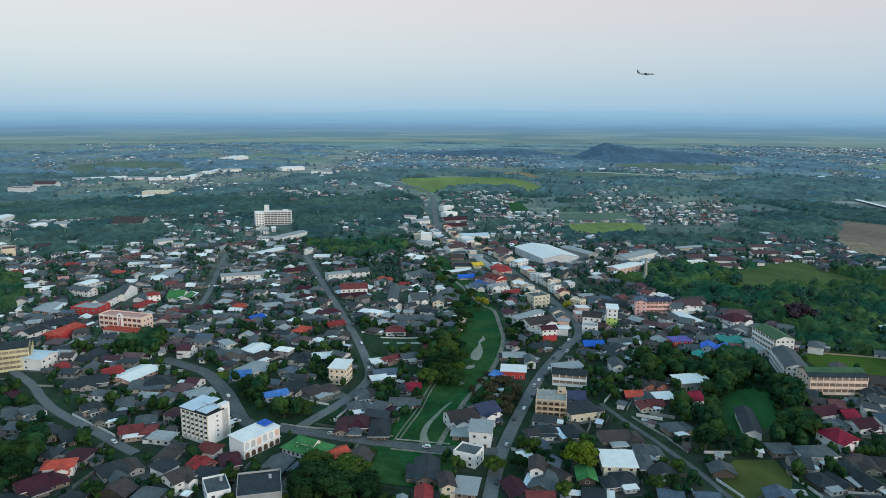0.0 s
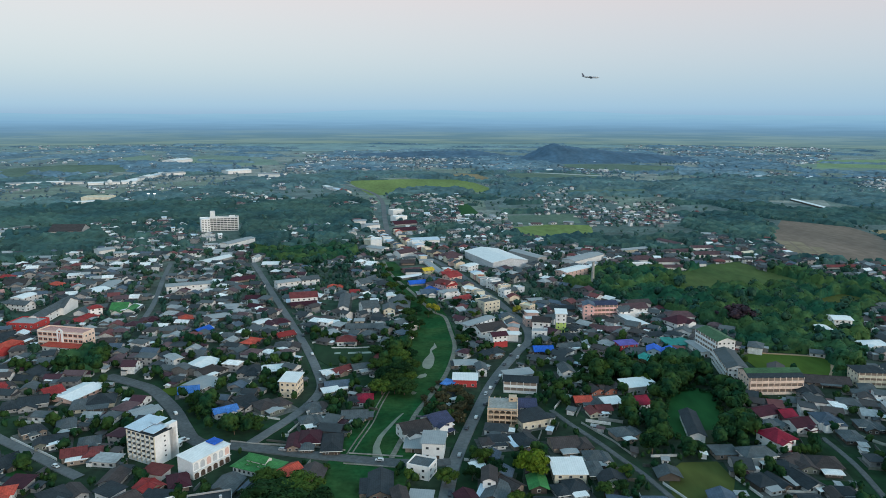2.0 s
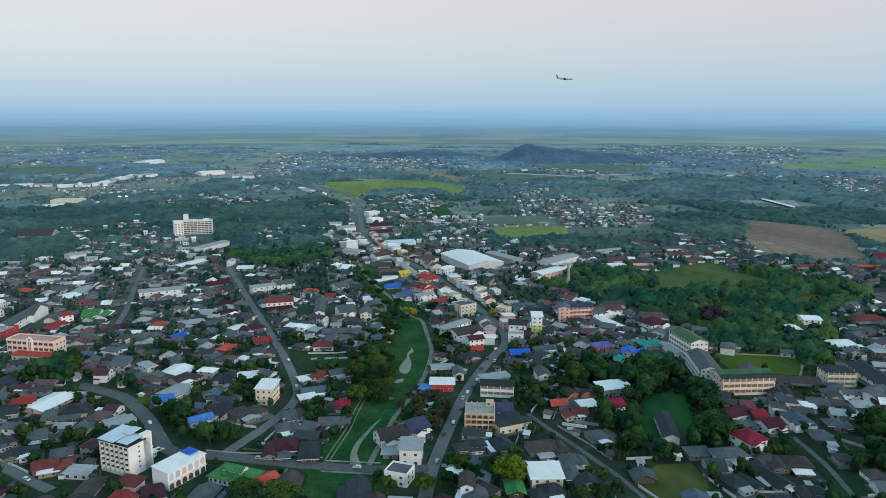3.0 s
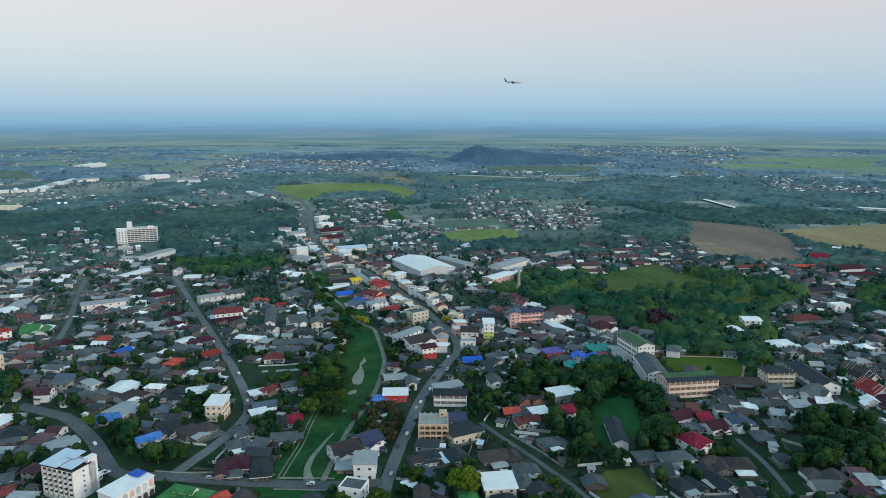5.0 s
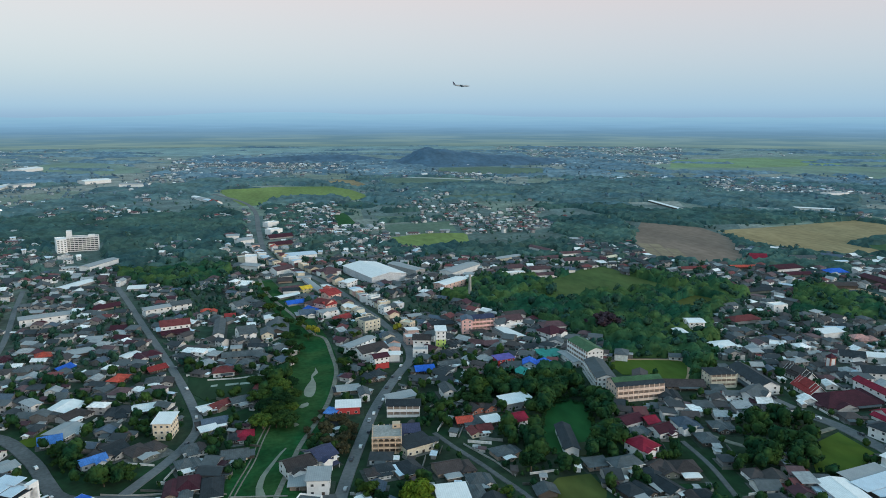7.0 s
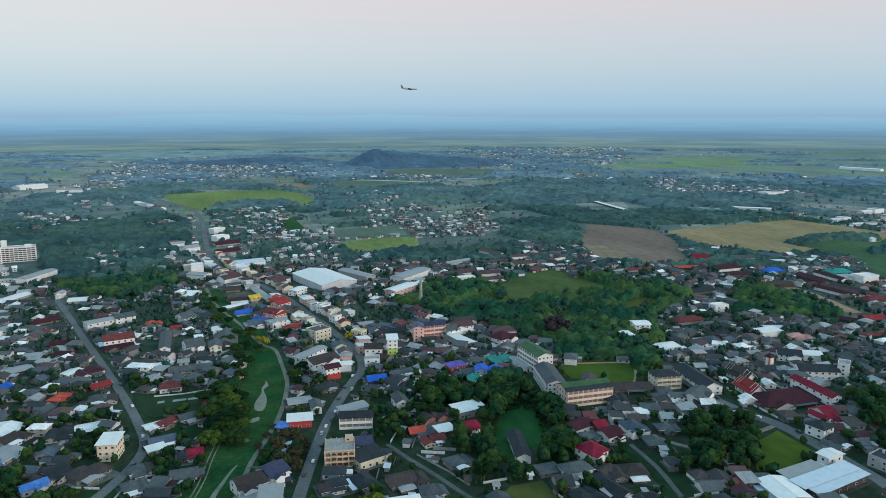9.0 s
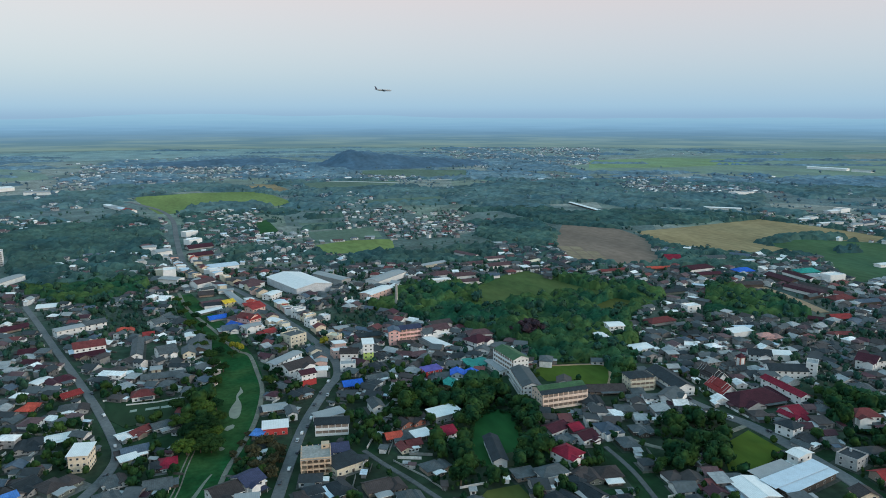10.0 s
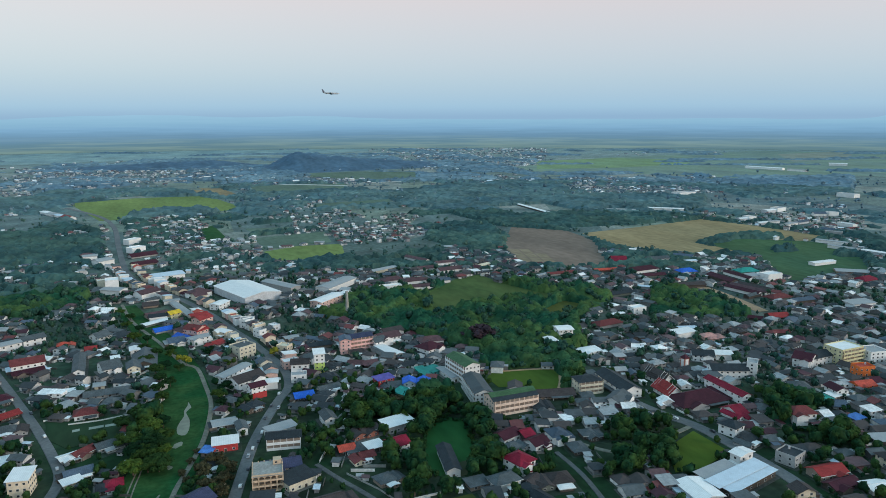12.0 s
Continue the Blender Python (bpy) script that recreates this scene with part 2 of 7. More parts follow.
STREAM = [(-8, 334), (-9, 342), (-10, 353), (-8, 365), (-3, 378), (1, 388), (5, 396)]
POND = [(31, 528), (32, 516), (28, 509), (29, 493), (27, 477), (24, 470), (20, 473), (20, 483), (23, 494), (26, 502), (27, 512), (30, 521)]

FIELDS = []
FIELDS.append(("rice_field", [(-126, 1955), (24, 2005), (185, 1990), (217, 1883), (251, 1661), (195, 1640), (165, 1722), (60, 1732), (5, 1692), (-5, 1588), (-50, 1588)], "lime"))
FIELDS.append(("rice_field", [(191, 1108), (250, 1134), (320, 1124), (295, 1017), (188, 1030)], "lime"))
FIELDS.append(("rice_field", [(199, 1242), (327, 1261), (310, 1148), (194, 1126)], "dull"))
FIELDS.append(("rice_field", [(128, 1390), (152, 1429), (156, 1256), (112, 1232)], "deep"))
FIELDS.append(("ploughed_field", [(662, 1164), (731, 1086), (716, 979), (614, 796), (538, 810), (505, 868), (548, 990)], "brown"))
for i, j in ((0, 0), (1, 0), (2, 0), (0, 1), (1, 1), (2, 1), (0, 2), (1, 2)):
    px, py = 513 + 15 * i + 11 * j, 872 - 9 * i + 33 * j
    FIELDS.append(("paddy_plot", [(px, py), (px + 13, py - 8), (px + 23, py + 22), (px + 10, py + 30)], "plot"))
FIELDS.append(("stubble_field", [(740, 1046), (878, 1061), (1060, 1092), (1088, 962), (1100, 830), (1031, 818), (947, 895), (852, 884), (864, 781), (757, 821), (707, 907)], "gold"))
FIELDS.append(("pasture", [(859, 881), (943, 891), (1035, 810), (1023, 722), (905, 619), (759, 621), (849, 768)], "pasture"))
FIELDS.append(("sports_field", [(263, 493), (313, 478), (308, 454), (289, 431), (270, 437), (275, 451), (252, 459), (253, 480)], "moss"))
FIELDS.append(("meadow", [(300, 325), (332, 337), (331, 304), (299, 295), (282, 298)], "moss"))
FIELDS.append(("dry_lawn", [(133, 316), (144, 326), (163, 326), (163, 307), (154, 290), (126, 289)], "olive"))
FIELDS.append(("lawn", [(158, 390), (174, 415), (192, 427), (202, 415), (196, 391), (187, 364), (176, 350), (156, 348), (148, 366)], "deep"))
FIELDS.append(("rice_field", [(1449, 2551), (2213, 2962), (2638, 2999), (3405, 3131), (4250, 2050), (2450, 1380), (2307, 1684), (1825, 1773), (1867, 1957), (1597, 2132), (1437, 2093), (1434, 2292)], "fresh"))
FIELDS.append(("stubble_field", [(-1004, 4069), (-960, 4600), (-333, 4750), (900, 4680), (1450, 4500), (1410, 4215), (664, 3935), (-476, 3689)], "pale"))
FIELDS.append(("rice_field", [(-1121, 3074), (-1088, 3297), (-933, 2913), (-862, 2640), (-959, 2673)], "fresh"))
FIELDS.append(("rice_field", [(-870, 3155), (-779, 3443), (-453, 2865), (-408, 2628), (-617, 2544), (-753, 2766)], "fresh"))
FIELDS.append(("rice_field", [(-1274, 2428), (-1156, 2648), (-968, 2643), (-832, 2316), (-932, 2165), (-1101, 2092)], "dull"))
FIELDS.append(("stubble_field", [(200, 2209), (262, 2182), (285, 1902), (232, 1940)], "tan"))
FIELDS.append(("rice_field", [(624, 2621), (843, 2617), (1018, 2508), (895, 2205), (588, 2390)], "dull"))
FIELDS.append(("rice_field", [(201, 1359), (283, 1340), (286, 1270), (208, 1270)], "dull"))
FIELDS.append(("garden_lawn", [(-62, 534), (-47, 530), (-6, 522), (-4, 496), (-12, 486), (-46, 481), (-58, 500)], "garden"))
for px, wide in ((-44, 4.5), (-34, 9), (-24, 10)):
    FIELDS.append(("seed_bed", [(px, 505.5), (px, 509.5), (px + wide, 510), (px + wide, 506)], "bed"))
FIELDS.append(("scrub_meadow", [(403, 637), (443, 660), (456, 641), (425, 611), (398, 613)], "olive"))
FIELDS.append(("rice_field", [(420, 1681), (614, 1702), (564, 1562), (389, 1555)], "dull"))
FIELDS.append(("stubble_field", [(124, 2239), (256, 2090), (186, 2046)], "tan"))
FIELDS.append(("rice_field", [(337, 2182), (486, 2236), (638, 2154), (564, 1952), (331, 1941)], "dull"))
FIELDS.append(("lawn", [(-193, 329), (-186, 341), (-174, 331), (-184, 319)], "deep"))
FIELDS.append(("lawn", [(-150, 439), (-138, 457), (-127, 445), (-138, 432)], "moss"))
FIELDS.append(("meadow", [(318, 755), (381, 811), (418, 821), (425, 758), (441, 704), (461, 681), (420, 670), (397, 693), (356, 683), (317, 674), (290, 673)], "scrub"))
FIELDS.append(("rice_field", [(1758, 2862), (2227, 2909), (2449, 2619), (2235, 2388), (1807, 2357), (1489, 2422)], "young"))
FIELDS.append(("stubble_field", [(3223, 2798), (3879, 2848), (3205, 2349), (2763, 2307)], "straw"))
FIELDS.append(("bare_patch", [(158, 352), (167, 361), (178, 362), (181, 354), (170, 346), (160, 346)], "earth"))
WOODS = []
WOODS.append([(174, 714), (251, 801), (288, 784), (371, 801), (433, 765), (435, 631), (348, 549), (279, 511), (252, 593), (208, 664)])
WOODS.append([(-286, 1474), (-99, 1481), (-45, 897), (-95, 815), (-175, 894), (-229, 1084)])
WOODS.append([(135, 470), (182, 482), (217, 471), (218, 410), (190, 341), (136, 335), (126, 409)])
WOODS.append([(304, 614), (426, 667), (328, 507), (277, 512), (266, 537)])
WOODS.append([(-6, 505), (14, 519), (9, 426), (-12, 416)])
WOODS.append([(-131, 415), (-121, 425), (-79, 394), (-70, 374), (-97, 368)])
WOODS.append([(-68, 280), (-66, 318), (-44, 326), (-30, 305), (-28, 281)])
WOODS.append([(-592, 1019), (-465, 1066), (-382, 889), (-434, 850), (-528, 906)])
WOODS.append([(583, 679), (615, 644), (600, 557), (586, 524), (491, 568)])
WOODS.append([(281, 636), (336, 671), (392, 646), (418, 599), (384, 530), (330, 456), (312, 447), (322, 474), (312, 485), (271, 499), (270, 524), (270, 561), (255, 577)])
WOODS.append([(283, 360), (335, 363), (302, 326), (271, 319), (266, 295), (249, 302), (257, 334)])
WOODS.append([(433, 366), (457, 366), (459, 346), (419, 315), (392, 320), (397, 340)])
WOODS.append([(376, 315), (400, 308), (419, 286), (398, 274), (382, 285), (372, 294)])
WOODS.append([(308, 272), (333, 268), (338, 256), (324, 245), (296, 255)])
WOODS.append([(299, 340), (308, 332), (295, 298), (284, 295), (275, 306)])
WOODS.append([(396, 742), (459, 776), (465, 713), (499, 721), (506, 651), (446, 604), (401, 583), (352, 521), (273, 504)])
WOODS.append([(143, 400), (173, 414), (166, 396), (161, 361), (167, 341), (160, 332), (140, 329), (127, 332), (125, 347)])
WOODS.append([(-222, 335), (-209, 339), (-198, 329), (-196, 317), (-189, 298), (-191, 291), (-196, 291)])
WOODS.append([(-205, 341), (-186, 346), (-180, 336), (-196, 330)])
WOODS.append([(279, 539), (281, 512), (318, 490), (304, 459), (289, 439), (302, 430), (340, 479), (345, 496), (326, 522)])
WOODS.append([(801, 1947), (1155, 1999), (1134, 1550), (1403, 1434), (1249, 1275), (930, 1089), (696, 1119), (650, 1184), (645, 1295), (633, 1539)])
WOODS.append([(1522, 1794), (1809, 1757), (2307, 1684), (1761, 1279), (1437, 1320), (1511, 1465)])
WOODS.append([(-757, 1428), (-718, 1630), (-496, 1443), (-353, 1536), (-144, 1356), (-125, 1172), (-364, 1184), (-648, 1217)])
WOODS.append([(-227, 2138), (-108, 2251), (91, 2256), (320, 1933), (325, 1799), (39, 2070), (-137, 1998)])
WOODS.append([(266, 340), (278, 354), (299, 371), (326, 357), (306, 330), (285, 318)])
WOODS.append([(-627, 1045), (-586, 1086), (-525, 1106), (-429, 974), (-419, 861), (-485, 831), (-569, 926)])
WOODS.append([(-472, 724), (-443, 730), (-388, 653), (-368, 597), (-390, 593)])
WOODS.append([(-240, 500), (-239, 533), (-211, 516), (-200, 480), (-216, 470)])
WOODS.append([(255, 497), (318, 482), (332, 502), (300, 522), (262, 516)])
WOODS.append([(514, 1266), (641, 1236), (599, 1051), (530, 965), (479, 961), (466, 1107)])

CLUMPS = [[(0, 1600), (8, 1688), (62, 1726), (160, 1716), (190, 1640), (130, 1600)], [(858, 880), (885, 902), (1000, 928), (1038, 880), (1010, 852), (940, 884), (890, 866)],
          [(955, 706), (985, 736), (1010, 712), (985, 690)], [(900, 770), (925, 800), (960, 790), (935, 762)], [(985, 655), (1010, 675), (1040, 650), (1010, 625)],
          [(195, 1262), (330, 1284), (330, 1306), (195, 1288)], [(380, 1545), (640, 1560), (640, 1606), (380, 1586)], [(330, 1920), (640, 1940), (640, 1990), (330, 1970)], [(420, 1692), (620, 1716), (620, 1748), (420, 1730)],
          [(640, 2180), (1000, 2160), (1000, 2196), (640, 2222)], [(230, 1400), (330, 1420), (330, 1462), (230, 1442)], [(560, 1380), (640, 1392), (640, 1440), (560, 1430)]]


def inside(x, y, poly, boxes={}):
    k = id(poly)
    if k not in boxes:
        boxes[k] = (min(p[0] for p in poly), max(p[0] for p in poly), min(p[1] for p in poly), max(p[1] for p in poly))
    x0, x1, y0, y1 = boxes[k]
    if x < x0 or x > x1 or y < y0 or y > y1:
        return False
    odd = False
    for (ax, ay), (bx, by) in zip(poly, poly[1:] + poly[:1]):
        if (ay > y) != (by > y) and x < (bx - ax) * (y - ay) / (by - ay) + ax:
            odd = not odd
    return odd


def away(x, y, line):
    """How far a place is from a line."""
    best = 1e9
    for (ax, ay), (bx, by) in zip(line, line[1:]):
        dx, dy = bx - ax, by - ay
        t = max(0, min(1, ((x - ax) * dx + (y - ay) * dy) / (dx * dx + dy * dy)))
        best = min(best, (x - ax - t * dx) ** 2 + (y - ay - t * dy) ** 2)
    return math.sqrt(best)


# The ground: soil, grass and yards near, a patchwork of paddy fields with painted haze far off.
# A faint bluish sheen on it adds haze at low angles.
ground_mat = surface("earth_and_grass", (0.013, 0.043, 0.017), 0.9, 0.35, 0.15, 0.02, spec=0.05, sheen=0.04, second=(0.034, 0.050, 0.032))
nt = ground_mat.node_tree
mixes = [n for n in nt.nodes if n.bl_idname == "ShaderNodeMix"][0]
geo = nt.nodes["Geometry"]
sq = nt.nodes.new("ShaderNodeVectorMath")
sq.operation = "MULTIPLY"
sq.inputs[1].default_value = (0.0045, 0.0028, 0)
nt.links.new(geo.outputs["Position"], sq.inputs[0])
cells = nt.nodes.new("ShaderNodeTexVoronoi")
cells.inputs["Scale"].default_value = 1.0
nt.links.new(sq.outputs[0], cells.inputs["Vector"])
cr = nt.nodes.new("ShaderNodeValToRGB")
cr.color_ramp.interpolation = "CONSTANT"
# Field tones leaned towards blue, as haze painted into them.
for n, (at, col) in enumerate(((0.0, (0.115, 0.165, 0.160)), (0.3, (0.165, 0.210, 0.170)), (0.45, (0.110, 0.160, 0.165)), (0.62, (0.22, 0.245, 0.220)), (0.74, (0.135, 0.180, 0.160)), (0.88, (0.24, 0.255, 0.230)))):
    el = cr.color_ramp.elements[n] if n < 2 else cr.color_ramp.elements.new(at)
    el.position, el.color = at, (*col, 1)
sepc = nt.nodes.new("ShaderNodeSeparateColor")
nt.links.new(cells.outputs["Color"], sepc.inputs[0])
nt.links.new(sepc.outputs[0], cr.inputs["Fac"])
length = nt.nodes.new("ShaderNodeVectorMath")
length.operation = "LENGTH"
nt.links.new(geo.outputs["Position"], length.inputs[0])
# Blend begins inside the town, lightening the middle distance like haze.
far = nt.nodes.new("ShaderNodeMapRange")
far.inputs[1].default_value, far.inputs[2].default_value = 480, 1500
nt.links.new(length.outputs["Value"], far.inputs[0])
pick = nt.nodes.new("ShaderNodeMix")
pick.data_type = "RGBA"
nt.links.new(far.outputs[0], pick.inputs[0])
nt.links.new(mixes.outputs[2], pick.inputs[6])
# Haze put into the base colour: far patches turn pale blue-green.
haze_range = nt.nodes.new("ShaderNodeMapRange")
haze_range.inputs[1].default_value, haze_range.inputs[2].default_value = 2400, 4700
nt.links.new(length.outputs["Value"], haze_range.inputs[0])
hazed_paddies = nt.nodes.new("ShaderNodeMix")
hazed_paddies.data_type = "RGBA"
hazed_paddies.inputs[7].default_value = (0.200, 0.275, 0.265, 1)
nt.links.new(haze_range.outputs[0], hazed_paddies.inputs[0])
nt.links.new(cr.outputs["Color"], hazed_paddies.inputs[6])
nt.links.new(hazed_paddies.outputs[2], pick.inputs[7])
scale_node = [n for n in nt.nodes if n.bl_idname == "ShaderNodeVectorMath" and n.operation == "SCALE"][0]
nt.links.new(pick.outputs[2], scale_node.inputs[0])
g = Shape()
rings = [0, 150, 300, 600, 1200, 2400, 4850]
g.v.append((0, 0, 0))
for r in rings[1:]:
    g.v += [(r * math.sin(2 * math.pi * i / 72), r * math.cos(2 * math.pi * i / 72), 0) for i in range(72)]
for i in range(72):
    g.f.append((0, 1 + (i + 1) % 72, 1 + i))
    for k in range(len(rings) - 2):
        a, b = 1 + 72 * k, 1 + 72 * (k + 1)
        g.f.append((a + i, a + (i + 1) % 72, b + (i + 1) % 72, b + i))
g.s = [0] * len(g.f)
tagged(new("ground", g.mesh("ground", [ground_mat])), "wide flat plain of grass, soil and haze-tinted distant paddy fields", "ground", kind="structure")

# pale, fresh and dull are muted and leaned to blue: haze painted in.
field_cols = dict(lime=((0.195, 0.250, 0.080), (0.165, 0.225, 0.075)), dull=((0.125, 0.18, 0.130), (0.11, 0.16, 0.125)), deep=((0.018, 0.086, 0.026), (0.030, 0.088, 0.026)),
                  brown=((0.225, 0.165, 0.130), (0.20, 0.15, 0.12)), tan=((0.28, 0.21, 0.12), (0.24, 0.18, 0.11)), gold=((0.33, 0.245, 0.13), (0.28, 0.22, 0.12)),
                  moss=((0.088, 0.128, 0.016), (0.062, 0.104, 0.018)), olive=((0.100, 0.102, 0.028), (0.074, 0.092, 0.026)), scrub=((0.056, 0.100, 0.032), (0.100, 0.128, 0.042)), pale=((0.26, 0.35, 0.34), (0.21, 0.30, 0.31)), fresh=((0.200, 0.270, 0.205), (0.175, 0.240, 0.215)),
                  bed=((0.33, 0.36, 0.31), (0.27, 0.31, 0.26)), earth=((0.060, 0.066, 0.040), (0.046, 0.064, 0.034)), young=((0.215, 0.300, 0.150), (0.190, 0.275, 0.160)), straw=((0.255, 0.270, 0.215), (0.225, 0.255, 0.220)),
                  pasture=((0.046, 0.108, 0.060), (0.062, 0.120, 0.056)), plot=((0.27, 0.21, 0.14), (0.24, 0.18, 0.13)), garden=((0.020, 0.052, 0.026), (0.036, 0.060, 0.030)))
FIELD = {k: surface("field_" + k, a, 0.9, 0.18, 0.12, 0.012, spec=0.08, second=b, stretch=(1, 0.4, 1)) for k, (a, b) in field_cols.items()}
field_words = dict(lime="bright yellow-green young rice in a flat paddy", dull="flat green field of low grass, muted for haze", deep="deep green mown grass on level ground", brown="bare brown ploughed earth in a wide field",
                   tan="dry tan earth crossed by low bunds", gold="golden stubble of a harvested rice field", moss="mossy green grass on a level field", olive="dry olive grass on an open plot", scrub="rough olive scrub and grass beside the wood", pale="far stubble on the plain, paled blue for haze", fresh="green paddy on the plain, paled for haze",
                   bed="pale seed bed in a green garden", earth="worn earth and thin grass beside a shed", young="fresh green young rice in a far paddy", straw="pale straw-coloured far stubble field",
                   pasture="dark green pasture beside the stubble", plot="small dry tan plot between low bunds", garden="dark green vegetable garden between low walls")
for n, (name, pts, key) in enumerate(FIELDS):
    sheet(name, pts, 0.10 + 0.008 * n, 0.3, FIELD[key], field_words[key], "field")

ribbon("road_main", MAIN, (6.4, 9), 0.40, asphalt, "long grey asphalt main road running through the town", "road")
ribbon("road_west", LEFT, (6.0, 5.6), 0.44, asphalt, "grey asphalt street winding between houses", "road")
ribbon("road_bridge", CROSS, (8.6, 7.4), 0.48, asphalt_old, "grey asphalt street that crosses the stream", "road")
ribbon("lane_west", LANE, 5.5, 0.40, asphalt, "narrow grey lane beside low garden walls", "lane")
ribbon("path_bank", BANK, (2.8, 3.4), 0.52, pale_track, "pale narrow concrete path along the stream", "path")
ribbon("lane_east", EAST, 2.8, 0.40, asphalt_old, "grey narrow lane between walled gardens", "lane")
ribbon("road_school", SCHOOL, 9, 0.40, asphalt, "grey street with white kerbs past the temple", "road")
ribbon("lane_school", SPUR, 3.2, 0.36, pale_track, "pale concrete lane beside a meadow", "lane")
ribbon("dirt_road", DUST, 14, 0.40, soil, "bare tan earth road through scrub", "road")
ribbon("lane_north", NORTH, 4.6, 0.40, asphalt, "narrow grey street between houses", "lane")
ribbon("path_field", [(262, 491), (311, 476), (306, 456), (290, 434)], 2.2, 0.46, soil, "worn earth edge along a sports field", "path")
ribbon("lane_yard", YARD, 2.8, 0.34, asphalt_old, "narrow dark lane between gardens", "lane")
ribbon("far_road", [(265, 2227), (449, 2217), (620, 2093)], 22, 0.5, pale_road, "pale road strip far across the plain", "road")
ribbon("far_road", [(687, 2164), (995, 2149)], 14, 0.5, pale_road, "pale road strip far across the plain", "road")
ribbon("bank_grass", RIVER, (44, 22), 0.30, grass, "lush green grass on the banks of the stream", "grass")
ribbon("water_stream", STREAM[:3], (7.2, 3.4), 0.36, water, "pale grey stream widening below the bridge", "water")
ribbon("water_stream", STREAM[2:], (3.4, 0.9), 0.36, water, "narrow pale grey stream in long grass", "water")
sheet("water_pond", [tuple(p) for p in smooth(POND + POND[:1], 3)[:-1]], 0.37, 0.1, water, "small still grey pond in the grass", "water")
sheet("water_pool", [(10, 429), (12, 430), (14, 427), (13, 425), (11, 424)], 0.37, 0.1, water, "small grey pool in the grass", "water")
sheet("water_pool", [(15, 454), (17, 459), (21, 461), (22, 459), (21, 455), (17, 452)], 0.37, 0.1, water, "small grey pool in the grass", "water")
sheet("water_pool", [(7, 439), (8, 440), (9, 436), (8, 433)], 0.37, 0.1, water, "small grey pool in the grass", "water")
for dx in (0, 2.6):
    ribbon("track_bank", [(-25 + dx, 346), (-21 + dx, 362), (-15 + dx, 384), (-11 + dx, 407), (-6 + dx, 430)], 0.7, 0.42, pale_track, "pale twin concrete strips down the grassy bank", "path")

# ---- houses ----
taken = []      # (x, y, radius) of all that stands on the ground
pane_shape = Shape().box(-0.5, 0.5, -0.05, 0.05, 0, 1, 0)
pane_shape.box(-0.42, 0.42, -0.08, -0.04, 0.08, 0.92, 1)
window_mesh = pane_shape.mesh("window", [trim, glass])
door_shape = Shape().box(-0.5, 0.5, -0.05, 0.05, 0, 1, 0).box(-0.43, 0.43, -0.08, -0.04, 0.02, 0.95, 1)
door_mesh = door_shape.mesh("door", [trim, dark_wood])


def roof_shape(kind, w, d, e, over=0.8, pitch=0.42, thick=0.22):
    s = Shape()
    hw, hd = w / 2 + over, d / 2 + over
    if kind in ("gable", "cross"):
        half = hd if kind == "gable" else hw
        end = hw if kind == "gable" else hd
        rise, low = pitch * half, e - pitch * over
        prof = [(-half, low), (0, low + rise), (half, low), (half, low + thick), (0, low + rise + thick), (-half, low + thick)]
        v = []
        for k in (-end, end):
            v += [(k, p, z) if kind == "gable" else (p, k, z) for p, z in prof]
        f = [(5, 4, 10, 11), (4, 3, 9, 10), (0, 6, 7, 1), (1, 7, 8, 2), (0, 5, 11, 6), (2, 8, 9, 3), (0, 1, 4, 5), (1, 2, 3, 4), (6, 11, 10, 7), (7, 10, 9, 8)]
        s.add(v, f)
    elif kind == "hip":
        low = e - 0.25
        if w >= d:
            r = hw - hd * 0.92
            rid = [(-r, 0), (r, 0)]
        else:
            r = hd - hw * 0.92
            rid = [(0, -r), (0, r)]
        rise = pitch * min(hw, hd)
        v = [(-hw, -hd, low), (hw, -hd, low), (hw, hd, low), (-hw, hd, low)]
        v += [(x, y, low + thick) for x, y, _ in v] + [(x, y, low + thick + rise) for x, y in rid]
        f = [(3, 2, 1, 0), (0, 1, 5, 4), (1, 2, 6, 5), (2, 3, 7, 6), (3, 0, 4, 7)]
        f += [(4, 5, 9, 8), (5, 6, 9), (6, 7, 8, 9), (7, 4, 8)] if w >= d else [(4, 5, 8), (5, 6, 9, 8), (6, 7, 9), (7, 4, 8, 9)]
        s.add(v, f)
    elif kind == "shed":
        t = 0.07
        v = [(x, y, e + t * (y + hd) + k) for k in (0.1, 0.1 + thick) for x, y in ((-hw, -hd), (hw, -hd), (hw, hd), (-hw, hd))]
        s.add(v, [(3, 2, 1, 0), (4, 5, 6, 7), (0, 1, 5, 4), (1, 2, 6, 5), (2, 3, 7, 6), (3, 0, 4, 7)])
    else:
        s.box(-w / 2 + 0.25, w / 2 - 0.25, -d / 2 + 0.25, d / 2 - 0.25, e - 0.2, e + 0.05)
    return s


